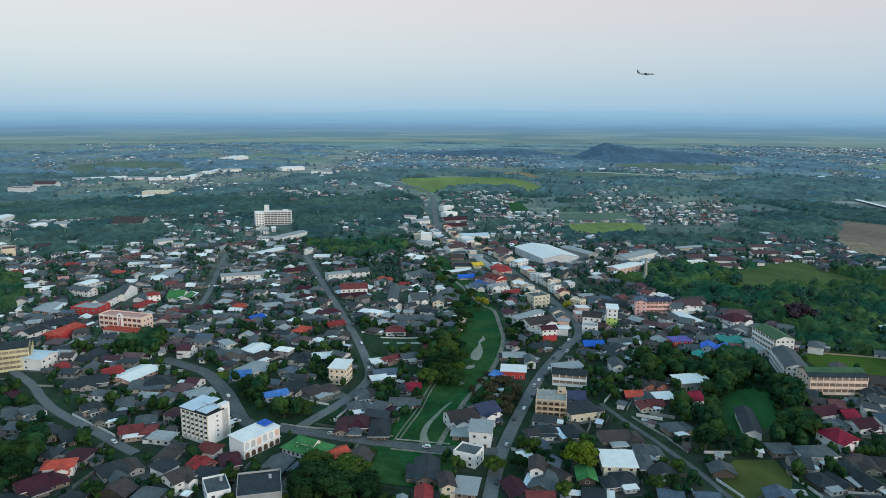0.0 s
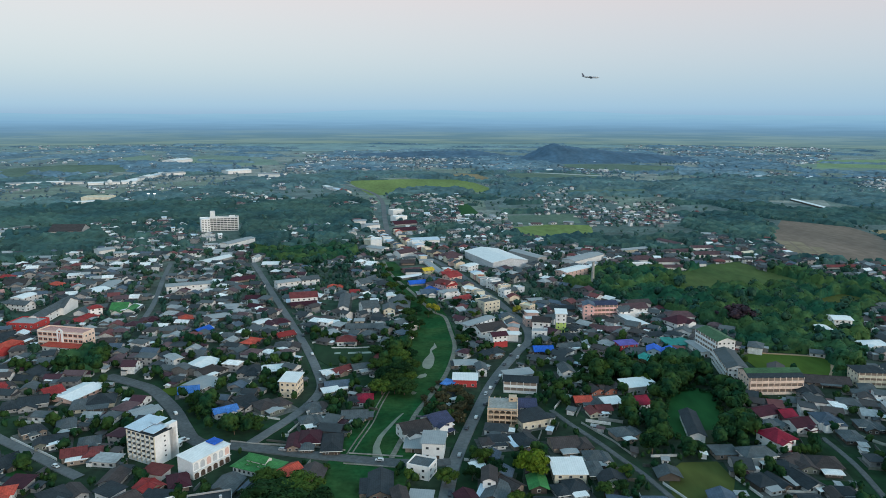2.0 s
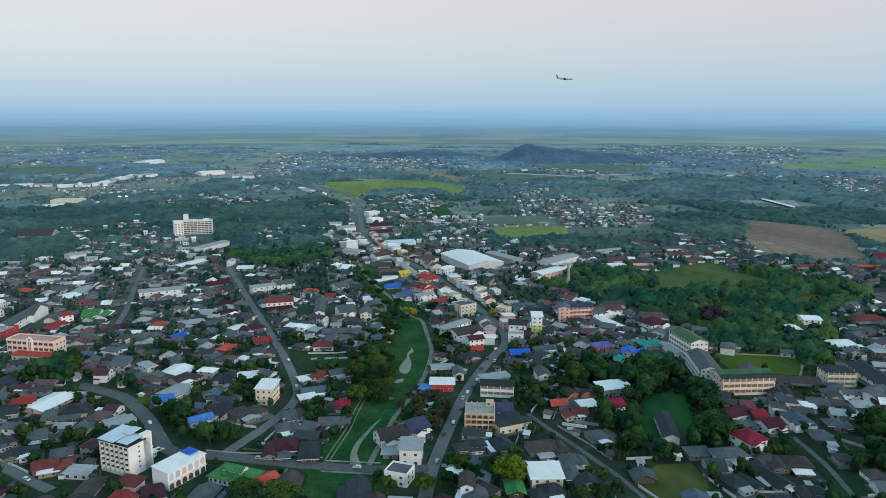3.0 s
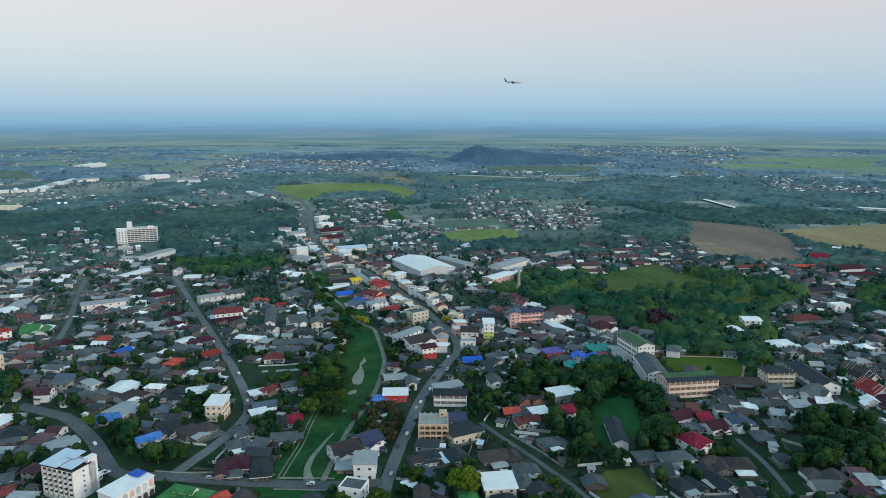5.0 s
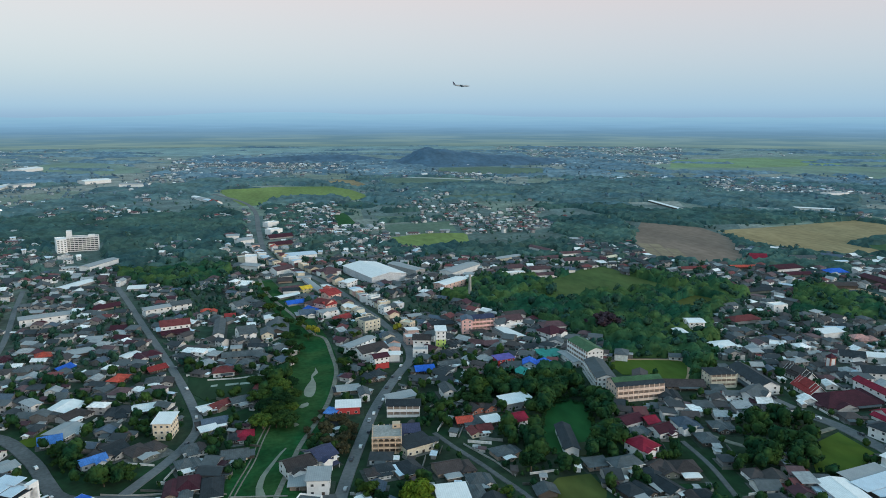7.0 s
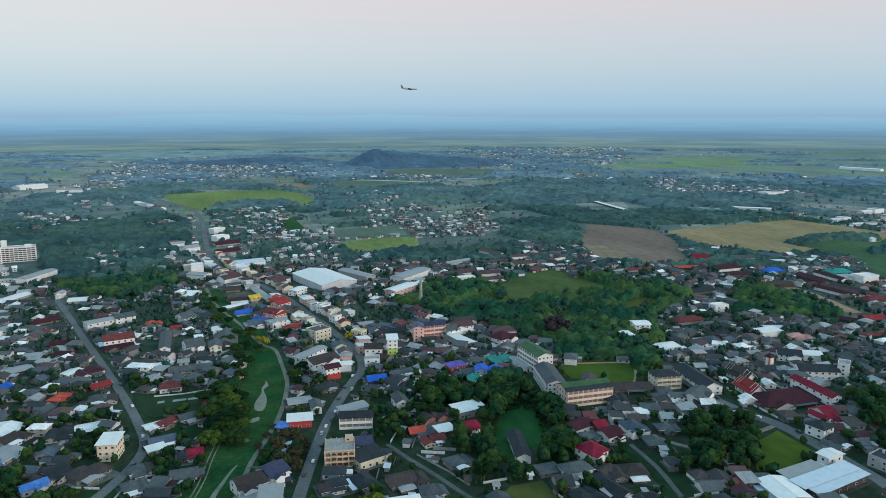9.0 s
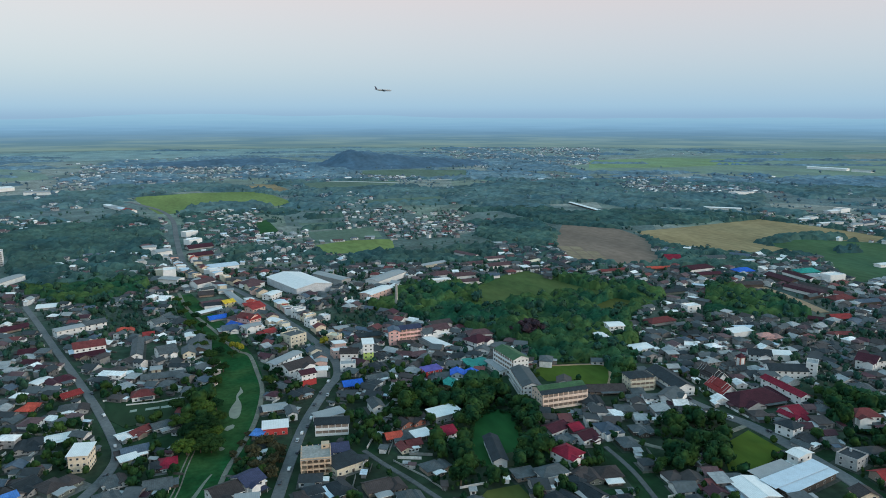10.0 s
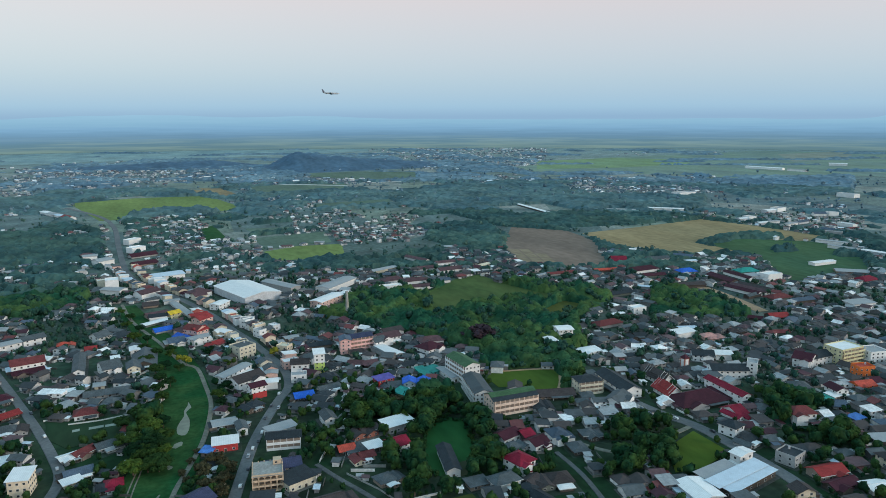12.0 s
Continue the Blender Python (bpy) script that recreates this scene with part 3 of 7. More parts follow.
def wall_shape(kind, w, d, e, pitch=0.42):
    s = Shape()
    hw, hd = w / 2, d / 2
    if kind == "gable":
        p = [(-hd, 0), (hd, 0), (hd, e), (0, e + pitch * hd), (-hd, e)]
        v = [(-hw, y, z) for y, z in p] + [(hw, y, z) for y, z in p]
        s.add(v, [(0, 4, 3, 2, 1), (5, 6, 7, 8, 9), (0, 5, 9, 4), (1, 2, 7, 6), (0, 1, 6, 5)])
    elif kind == "cross":
        p = [(-hw, 0), (hw, 0), (hw, e), (0, e + pitch * hw), (-hw, e)]
        v = [(x, -hd, z) for x, z in p] + [(x, hd, z) for x, z in p]
        s.add(v, [(0, 1, 2, 3, 4), (9, 8, 7, 6, 5), (0, 4, 9, 5), (1, 6, 7, 2), (0, 5, 6, 1)])
    elif kind == "flat":
        s.box(-hw, hw, -hd, hd, 0, e)
        for x0, x1, y0, y1 in ((-hw, hw, -hd, -hd + 0.25), (-hw, hw, hd - 0.25, hd), (-hw, -hw + 0.25, -hd + 0.25, hd - 0.25), (hw - 0.25, hw, -hd + 0.25, hd - 0.25)):
            s.box(x0, x1, y0, y1, e, e + 0.9)
    elif kind == "shed":
        s.add([(x, y, z) for x, y in ((-hw, -hd), (hw, -hd), (hw, hd), (-hw, hd)) for z in (0, e + 0.1 + 0.07 * (y + hd))],
              [(0, 2, 3, 1), (2, 4, 5, 3), (4, 6, 7, 5), (6, 0, 1, 7), (0, 6, 4, 2)])
    else:
        s.box(-hw, hw, -hd, hd, 0, e)
    return s


COLOUR_WORDS = dict(red="faded red", crimson="bright crimson", orange="orange tiled", maroon="dark maroon", brick="brick-red", brown="brown-grey", grey="weathered grey", dgrey="dark grey", lgrey="light grey metal",
                    white="white metal", lblue="pale blue metal", blue="bright blue", moss="dull moss-green", rose="dusty rose-brown", navy="navy blue", slate="slate blue", green="green", teal="teal green", pink="faded pink", yellow="yellow", cream="cream", violet="violet blue", azure="azure blue")
WALL_WORDS = dict(redw="red", lgrey="light grey", orangew="orange", brick="brick")
KIND_WORDS = dict(gable="gabled", cross="gabled", hip="hipped", flat="flat", shed="lean-to")


def openings(base, w, d, e, every=4.2):
    """Windows on all four sides, floor by floor, and a door."""
    floors = max(1, int(e / 3.0))
    h = e / floors
    for k in range(floors):
        for side, (run, off, turn) in enumerate(((w, -d / 2, 0), (d, w / 2, 90), (w, d / 2, 180), (d, -w / 2, 270))):
            n = max(1, min(6, int(run / every)))
            if side in (1, 3):
                n = min(n, 1 if e < 5 else 2)
            if side == 2:
                continue
            for i in range(n):
                p = (i + 0.5) / n * run - run / 2
                m = pose(0, 0, 0, 0, 0, turn)
                q = Vector((p, -abs(off), 0))
                z = k * h + 0.9
                if side == 0 and k == 0 and i == n // 2:
                    part("door", door_mesh, None, base, at=m @ Matrix.Translation((q.x, q.y, 0.1)) @ Matrix.Diagonal((1.8, 1, 2.1, 1)))
                else:
                    part("window", window_mesh, None, base, at=m @ Matrix.Translation((q.x, q.y, z)) @ Matrix.Diagonal((1.7, 1, min(1.5, h - 1.3), 1)))


EAVE_SHADED = ("grey", "white", "dark", "brown", "cream", "moss", "dark", "grey", "white", "brown")   # walls of the low houses; the darker tones stand in for shade under the eaves
yards = []      # paved ground round the houses: x, y, turn, width, depth


def compound(base, x, y, w, d, e, kind, roof, wall):
    """A house grown together from a main block, a wing across its end and a low front room."""
    rg = random.Random(int(abs(x) * 11 + abs(y) * 17))
    side = rg.choice((-1, 1))
    k = rg.uniform(0.60, 0.70)
    main = "hip" if kind == "hip" or rg.random() < 0.35 else "gable"
    blocks = [("wall", "roof", main, k * w, 0.70 * d, e + 0.2, -side * (0.5 - k / 2) * w, 0.15 * d, roof, wall),
              ("wing_wall", "wing_roof", rg.choice(("cross", "cross", "hip")), (1 - k) * w + 1.2, rg.uniform(0.62, 0.86) * d, e - 0.2, side * (k / 2) * w - side * 0.3, rg.uniform(-0.06, 0.04) * d, roof if rg.random() < 0.7 else rg.choice(("grey", "brown", "dgrey")), wall),
              ("front_wall", "front_roof", rg.choice(("shed", "hip", "cross")), rg.uniform(0.34, 0.5) * w, 0.36 * d, e - 0.5, -side * rg.uniform(0.05, 0.2) * w, -0.32 * d, rg.choice((roof, roof, "grey", "lgrey", "white")), rg.choice((wall, wall, "white", "dark")))]
    for low, top, form, bw, bd, be, px, py, tone, side_tone in blocks:
        pitch = 0.14 if tone in PALE else rg.uniform(0.38, 0.50)
        part(low, wall_shape(form, bw, bd, be, pitch), WALL[side_tone], base, at=pose(px, py, 0))
        cover = part(top, roof_shape(form, bw, bd, be, 0.9, pitch), ROOF[tone], base, at=pose(px, py, 0))
        if form == "gable" and math.hypot(x, y) < 560:
            part("ridge_cap", Shape().box(-bw / 2 - 0.9, bw / 2 + 0.9, -0.22, 0.22, be + pitch * bd / 2 + 0.10, be + pitch * bd / 2 + 0.32), ROOF[tone], cover)
        if form != "cross" and rg.random() < 0.4 and math.hypot(x, y) < 480:
            part("fascia", Shape().box(-bw / 2 - 0.9, bw / 2 + 0.9, -bd / 2 - 0.98, -bd / 2 - 0.88, be - 0.42, be - 0.12), trim, cover, "pale eaves board")
        if math.hypot(x, y) < 620:
            for q in (-0.25, 0.25):
                part("window", window_mesh, None, base, at=pose(px + q * bw, py - bd / 2, 0.9) @ Matrix.Diagonal((1.5, 1, 1.2, 1)))
    if math.hypot(x, y) < 620:
        part("door", door_mesh, None, base, at=pose(blocks[0][6] + 0.02 * w, blocks[0][7] - 0.35 * d, 0.1) @ Matrix.Diagonal((1.8, 1, 2.1, 1)))
    taken.append((x, y, math.hypot(w, d) * 0.42 + 1))
    return base


def house(x, y, turn, w, d, e, kind, roof, wall, name="house", detail=True):
    yards.append((x, y, turn, w + 5, d + 5))
    if e < 3.7 and wall in ("white", "cream"):
        wall = EAVE_SHADED[int(abs(x) * 7 + abs(y) * 13) % len(EAVE_SHADED)]
    big = w * d > 900
    name = "hall" if big else dict(flat="building", shed="shed").get(kind, name)
    size = "long" if w > 2.2 * d else ("two-storey" if e > 5.5 else "low")
    label = f"{size} {WALL_WORDS.get(wall, wall)}-walled {name} with a {COLOUR_WORDS[roof]} {KIND_WORDS[kind]} roof"
    kind_name = "two_storey_house" if name == "house" and e > 5.5 else "long_house" if name == "house" and w > 2.2 * d else name
    base = thing(kind_name, x, y, turn, label, name, "halls and warehouses" if big else kind_name.replace("_", " ") + "s of the town")
    pitch = 0.16 if roof in ("white", "lgrey", "lblue") else 0.44
    if e < 3.7 and kind in ("gable", "hip", "cross") and min(w, d) >= 10.5 and w * d < 560 and pitch > 0.3 and 0.55 < w / d < 1.9 and math.hypot(x, y) < 720:
        return compound(base, x, y, w, d, e, kind, roof, wall)
    part("wall", wall_shape(kind, w, d, e, pitch), WALL[wall], base)
    top = part("roof", roof_shape(kind, w, d, e, 0.25 if kind == "flat" else 1.3 if e < 3.7 else 1.0, pitch), ROOF[roof], base)
    if detail and kind in ("gable", "cross", "hip") and math.hypot(x, y) < 560:
        along_x = kind == "gable" or (kind == "hip" and w >= d)
        over = 1.3 if e < 3.7 else 1.0
        half = (d if along_x else w) / 2 + over
        run = (w if along_x else d) / 2 + over - (0.92 * half if kind == "hip" else 0)
        z = (e - 0.25 + 0.22 + pitch * half if kind == "hip" else e - pitch * over + pitch * half + 0.22)
        cap = Shape().box(-run, run, -0.22, 0.22, z - 0.12, z + 0.10) if along_x else Shape().box(-0.22, 0.22, -run, run, z - 0.12, z + 0.10)
        if run > 0.5:
            part("ridge_cap", cap, ROOF[roof], top)
    if detail and kind in ("gable", "hip") and math.hypot(x, y) < 480 and (int(x * 3 + y * 7) % 5) < 3:
        over = 1.3 if e < 3.7 else 1.0
        low = e - 0.25 if kind == "hip" else e - pitch * over
        part("fascia", Shape().box(-w / 2 - over, w / 2 + over, -d / 2 - over - 0.06, -d / 2 - over + 0.04, low - 0.08, low + 0.24), trim, top, "pale eaves board")
    if detail and math.hypot(x, y) < (820 if e > 5 else 620):
        openings(base, w, d, e, 4.2 if math.hypot(x, y) < 700 else 5.5)
    taken.append((x, y, math.hypot(w, d) * 0.42 + 1))
    # a porch in front, a lean-to at one end, a low wing behind
    if detail and kind in ("gable", "hip", "cross") and w > 8 and math.hypot(x, y) < 700:
        rnd = random.random()
        low = min(e - 0.5, 2.9)
        if rnd < 0.45:
            part("porch_roof", roof_shape("shed", w * 0.55, 3.2, low, 0.2), ROOF[roof if rnd < 0.16 else ("grey", "lgrey", "white")[int(rnd * 1000) % 3]], base, at=pose(w * 0.15, -d / 2 - 2.3, -0.3))
            for px in (-0.25, 0.25):
                part("post", Shape().box(-0.1, 0.1, -0.1, 0.1, 0, low - 0.2), trim, base, at=pose(w * (0.15 + px), -d / 2 - 3.4, 0))
        side = 1 if random.random() < 0.5 else -1
        if random.random() < 0.6:
            lw, ld = random.uniform(2.5, 4.5), d * random.uniform(0.5, 0.9)
            at = pose(side * (w / 2 + lw / 2 + 0.2), random.uniform(-0.1, 0.1) * d, 0)
            part("lean_to_wall", wall_shape("shed", lw, ld, low - 0.3), WALL["dark" if rnd < 0.5 else wall], base, at=at)
            part("lean_to_roof", roof_shape("shed", lw, ld, low - 0.3, 0.4), ROOF[random.choice(("grey", "dgrey", "lgrey", "brown", roof, "white", "lblue"))], base, at=at)
        if kind != "cross" and random.random() < 0.45:
            lw = w * random.uniform(0.35, 0.5)
            at = pose(-side * w * 0.2, -d / 2 - 1.6, 0)
            part("front_wing_wall", wall_shape("cross", lw, 3.6, e - 0.4, 0.4), WALL[wall], base, at=at)
            part("front_wing_roof", roof_shape("cross", lw, 3.6, e - 0.4, 0.5, 0.4), ROOF[roof], base, at=at)
    if kind == "flat" and math.hypot(x, y) < 700:
        part("water_tank", Shape().tube(w * 0.25, d * 0.2, e + 0.05, e + 1.7, 0.7, 0.7, 10), metal, base)
    return base


house(-8, 288, 0, 6, 11, 2.9, "cross", "red", "moss")
house(2, 294, 8, 6, 11, 6, "cross", "brown", "cream")
house(11, 294, -11, 9, 12, 2.9, "shed", "lgrey", "cream")
house(33, 293, 15, 8, 14, 2.9, "cross", "maroon", "cream")
house(46, 299, -20, 10, 14, 2.9, "cross", "grey", "cream")
house(-81, 292, 14, 19, 21, 5, "flat", "dgrey", "grey")
house(-99, 289, 26, 10, 15, 6, "flat", "grey", "white")
house(-7, 310, 0, 10, 21, 2.9, "cross", "dgrey", "cream")
house(44, 308, -8, 6, 12, 7, "cross", "brown", "white")
house(81, 300, 11, 15, 14, 2.9, "gable", "dgrey", "grey")
house(54, 307, 36, 6, 11, 2.9, "cross", "brown", "cream")
house(-119, 297, 53, 10, 11, 6, "gable", "brown", "white")
house(-66, 314, -19, 7, 13, 2.9, "cross", "slate", "white")
house(83, 314, -3, 15, 14, 6, "shed", "white", "cream")
house(41, 323, 22, 5, 7, 2.9, "shed", "white", "dark")
house(-52, 326, 45, 10, 9, 2.9, "gable", "orange", "dark")
house(97, 318, 0, 6, 13, 2.9, "hip", "grey", "moss")
house(-115, 313, 68, 9, 9, 2.9, "gable", "red", "moss")
house(-129, 308, 62, 9, 9, 5, "shed", "dgrey", "white")
house(-102, 319, 21, 8, 13, 2.9, "hip", "maroon", "brown")
house(-114, 315, -39, 9, 9, 2.9, "gable", "red", "white")
house(20, 344, -10, 11, 12, 8.5, "shed", "lgrey", "white")
house(-150, 309, 42, 17, 19, 2.9, "gable", "dgrey", "white")
house(102, 329, 1, 12, 14, 2.9, "hip", "grey", "white")
house(-180, 296, 46, 19, 17, 2.9, "gable", "maroon", "brown")
house(176, 300, 14, 15, 15, 2.9, "hip", "dgrey", "white")
house(10, 351, -8, 8, 11, 2.9, "shed", "lgrey", "white")
house(53, 352, 6, 14, 12, 2.9, "gable", "dgrey", "cream")
house(92, 345, 6, 20, 17, 2.9, "gable", "brown", "white")
house(-33, 355, 1, 9, 19, 2.9, "hip", "dgrey", "white")
house(-179, 310, 15, 13, 8, 5, "hip", "orange", "white")
house(69, 352, 17, 10, 14, 2.9, "hip", "dgrey", "cream")
house(194, 301, 14, 9, 14, 2.9, "cross", "dgrey", "cream")
house(-48, 359, 1, 16, 21, 2.9, "hip", "maroon", "white")
house(10, 365, 21, 15, 14, 6, "gable", "brown", "white")
house(23, 372, 32, 12, 14, 7, "gable", "navy", "white")
house(169, 332, 1, 11, 8, 2.9, "shed", "grey", "cream")
house(183, 326, 4, 16, 11, 5, "hip", "grey", "white")
house(197, 318, 27, 15, 13, 2.9, "gable", "brown", "grey")
house(126, 356, 12, 15, 14, 2.9, "hip", "grey", "brown")
house(210, 315, -11, 20, 17, 2.9, "gable", "brown", "cream")
house(-159, 350, 18, 18, 13, 3.5, "gable", "brick", "brown")
house(77, 377, 18, 17, 13, 5, "shed", "dgrey", "cream")
house(-47, 383, 18, 12, 14, 2.9, "gable", "grey", "white")
house(274, 271, -7, 16, 21, 5.5, "cross", "white", "lgrey")
house(-23, 391, 1, 13, 10, 2.9, "gable", "grey", "cream")
house(201, 340, 16, 13, 14, 7, "hip", "crimson", "white")
house(-193, 345, 49, 9, 12, 2.9, "gable", "dgrey", "cream")
house(165, 362, -13, 8, 32, 5, "cross", "dgrey", "white")
house(-161, 365, 18, 9, 9, 3, "hip", "grey", "cream")
house(-214, 338, 19, 9, 11, 2.9, "gable", "grey", "brown")
house(72, 394, -4, 21, 12, 6, "gable", "navy", "white")
house(-203, 348, 32, 8, 12, 2.9, "cross", "dgrey", "white")
house(-46, 402, 16, 12, 13, 2.9, "hip", "grey", "cream")
house(120, 388, 6, 14, 11, 2.9, "gable", "brick", "cream")
house(-181, 366, 21, 15, 12, 3.5, "gable", "dgrey", "cream")
house(309, 269, 12, 43, 7, 4.4001, "shed", "lblue", "dark")
house(298, 283, 9, 27, 8, 5.4, "shed", "lgrey", "dark")
house(306, 275, 10, 45, 8, 5.4, "shed", "lblue", "dark")
house(-99, 400, 31, 13, 7, 4, "gable", "azure", "lgrey")
house(-20, 414, 1, 13, 12, 2.9, "gable", "crimson", "cream")
house(-73, 408, 39, 19, 19, 2.9, "hip", "brown", "cream")
house(324, 247, -14, 11, 8, 6, "cross", "brown", "sand")
house(117, 402, 1, 16, 12, 2.9, "gable", "orange", "dark")
house(144, 393, 12, 11, 12, 6, "gable", "crimson", "white")
house(212, 362, 13, 15, 11, 2.9, "gable", "grey", "white")
house(131, 400, 9, 10, 8, 2.9, "shed", "white", "dark")
house(-92, 411, 44, 18, 17, 2.9, "gable", "dgrey", "cream")
house(246, 345, -8, 9, 12, 2.9, "hip", "grey", "dark")
house(225, 360, 15, 12, 11, 4.5, "gable", "maroon", "white")
house(-182, 386, 22, 8, 12, 3.5, "hip", "grey", "dark")
house(-197, 379, 42, 11, 12, 3.5, "gable", "dgrey", "brown")
house(-146, 403, 37, 12, 12, 2.9, "gable", "lgrey", "white")
house(355, 247, 1, 19, 8, 2.9, "gable", "maroon", "dark")
house(213, 377, 17, 15, 11, 4.5, "gable", "maroon", "white")
house(325, 290, 8, 12, 7, 8, "cross", "white", "white")
house(243, 364, -5, 11, 13, 5, "hip", "slate", "white")
house(225, 374, 10, 8, 10, 4, "gable", "crimson", "dark")
house(35, 436, -31, 6, 7, 2.9, "shed", "azure", "brown")
house(-229, 375, 52, 11, 14, 2.9, "gable", "grey", "cream")
house(-37, 438, 12, 14, 9, 3.5, "gable", "slate", "lgrey")
house(-40, 428, 20, 9, 6, 3.0, "shed", "white", "white")
house(-237, 372, 26, 11, 14, 2.9, "gable", "grey", "white")
house(132, 422, 16, 20, 12, 2.9, "gable", "brown", "brick")
house(46, 440, -7, 15, 10, 5, "shed", "white", "redw")
house(359, 259, -7, 19, 11, 4, "gable", "red", "brown")
house(265, 357, -11, 13, 13, 2.9, "gable", "grey", "cream")
house(37, 416, 20, 13, 11, 2.9, "hip", "dgrey", "dark")
house(354, 280, 15, 13, 12, 6.5, "flat", "dgrey", "grey")
house(370, 236, -12, 14, 10, 3.2, "gable", "white", "white")
house(430, 274, -20, 14, 9, 3, "shed", "lgrey", "white")
house(404, 253, -10, 10, 9, 6, "hip", "brown", "sand")
house(155, 423, 11, 20, 12, 5, "shed", "white", "grey")
house(82, 446, 16, 19, 9, 5, "shed", "lgrey", "white")
house(-129, 435, 15, 11, 10, 2.9, "gable", "azure", "white")
house(-180, 418, 14, 23, 21, 2.9, "gable", "dgrey", "cream")
house(59, 460, 1, 6, 13, 5, "cross", "grey", "white")
house(-124, 447, 61, 17, 15, 2.9, "gable", "lgrey", "grey")
house(115, 450, 1, 8, 15, 6, "cross", "grey", "white")
house(-43, 463, 22, 11, 7, 2.9, "gable", "white", "grey")
house(349, 308, 13, 14, 13, 2.9, "gable", "dgrey", "white")
house(-36, 467, 41, 13, 7, 2.9, "gable", "brick", "white")
house(-253, 396, 30, 7, 14, 2.9, "cross", "maroon", "moss")
house(352, 324, 14, 11, 12, 7, "hip", "dgrey", "white")
house(-20, 470, 23, 17, 14, 2.9, "gable", "grey", "cream")
house(-220, 419, 18, 24, 17, 2.9, "gable", "dgrey", "cream")
house(50, 475, 1, 15, 10, 2.9, "gable", "lgrey", "brown")
house(-98, 468, 1, 14, 17, 2.9, "hip", "dgrey", "grey")
house(-197, 436, 67, 24, 16, 2.9, "gable", "white", "pink")
house(-83, 474, 10, 13, 8, 2.9, "gable", "white", "white")
house(260, 409, -17, 14, 21, 2.9, "cross", "dgrey", "white")
house(-213, 437, 46, 10, 14, 2.9, "gable", "red", "brown")
house(-124, 470, 55, 17, 14, 2.9, "gable", "brown", "grey")
house(72, 494, 23, 16, 13, 3.0, "hip", "dgrey", "dark")
house(314, 394, 30, 20, 12, 6, "gable", "grey", "white")
house(-134, 486, 69, 18, 14, 2.9, "gable", "white", "grey")
house(189, 487, -19, 9, 11, 6, "cross", "blue", "lgrey")
house(199, 482, -19, 10, 12, 5.5, "cross", "blue", "lgrey")
house(181, 473, 7, 10, 15, 2.9, "cross", "teal", "teal")
house(376, 343, 4, 14, 22, 2.9, "cross", "crimson", "white")
house(281, 427, -16, 29, 12, 2.9, "gable", "brown", "brown")
house(110, 501, 1, 13, 10, 2.9, "gable", "blue", "dark")
house(-248, 449, 40, 11, 12, 2.9, "hip", "red", "grey")
house(-154, 490, 42, 7, 13, 6, "cross", "lgrey", "white")
house(-36, 530, 1, 15, 11, 4, "hip", "brick", "white")
house(176, 490, -8, 15, 14, 2.9, "gable", "grey", "cream")
house(411, 321, -19, 17, 13, 7, "hip", "brick", "white")
house(131, 508, 10, 16, 8, 2.9, "gable", "grey", "cream")
house(-80, 520, 1, 18, 14, 2.9, "gable", "grey", "white")
house(370, 375, -2, 41, 23, 2.9, "hip", "maroon", "grey")
house(-240, 469, 80, 20, 15, 2.9, "gable", "dgrey", "moss")
house(173, 501, 11, 14, 9, 6, "shed", "violet", "redw")
house(339, 409, -66, 9, 10, 2.9, "gable", "maroon", "redw")
house(334, 419, -96, 41, 15, 6.5, "gable", "dgrey", "white")
house(444, 303, 2, 9, 6, 3, "shed", "azure", "white")
house(-284, 458, 80, 16, 45, 8, "cross", "lblue", "white")
house(-108, 533, 65, 15, 11, 2.9, "hip", "orange", "white")
house(75, 542, 27, 24, 15, 8, "gable", "brown", "white")
house(138, 530, 1, 12, 13, 2.9, "hip", "dgrey", "white")
house(400, 375, -94, 40, 8, 7, "gable", "crimson", "white")
house(115, 537, -13, 12, 10, 6, "flat", "lgrey", "white")
house(209, 508, 1, 6, 17, 2.9, "shed", "teal", "teal")
house(219, 510, 20, 11, 11, 2.9, "shed", "teal", "teal")
house(-50, 554, 30, 9, 11, 2.9, "hip", "lgrey", "white")
house(-86, 550, 33, 13, 8, 2.9, "gable", "red", "white")
house(455, 325, -37, 8, 11, 2.9, "gable", "slate", "white")
house(451, 335, 0, 14, 7, 3, "shed", "teal", "white")
house(388, 409, -12, 10, 7, 4, "hip", "rose", "white")
house(121, 558, -17, 14, 12, 8.5, "gable", "brown", "white")
house(-24, 568, 1, 29, 10, 2.9, "gable", "grey", "grey")
house(-187, 538, 36, 12, 12, 2.9, "gable", "grey", "white")
house(205, 532, 21, 13, 8, 2.9, "gable", "dgrey", "white")
house(69, 567, 43, 34, 9, 6, "gable", "lgrey", "white")
house(146, 553, 1, 12, 13, 2.9, "hip", "dgrey", "cream")
house(166, 551, -26, 11, 9, 3.4, "gable", "rose", "white")
house(466, 337, 2, 8, 7, 3, "shed", "white", "white")
house(177, 548, 5, 12, 9, 2.9, "gable", "rose", "dark")
house(453, 356, -25, 13, 13, 6, "hip", "grey", "white")
house(-245, 526, -16, 30, 7, 4, "shed", "orange", "white")
house(116, 572, 4, 14, 11, 6, "flat", "white", "pink")
house(-218, 541, 1, 10, 10, 2.9, "gable", "brown", "white")
house(474, 341, -13, 10, 13, 6, "cross", "maroon", "white")
house(-11, 584, -17, 15, 7, 4, "gable", "dgrey", "white")
house(-48, 583, 1, 8, 7, 2.9, "gable", "white", "white")
house(-154, 566, 59, 13, 9, 2.9, "gable", "blue", "white")
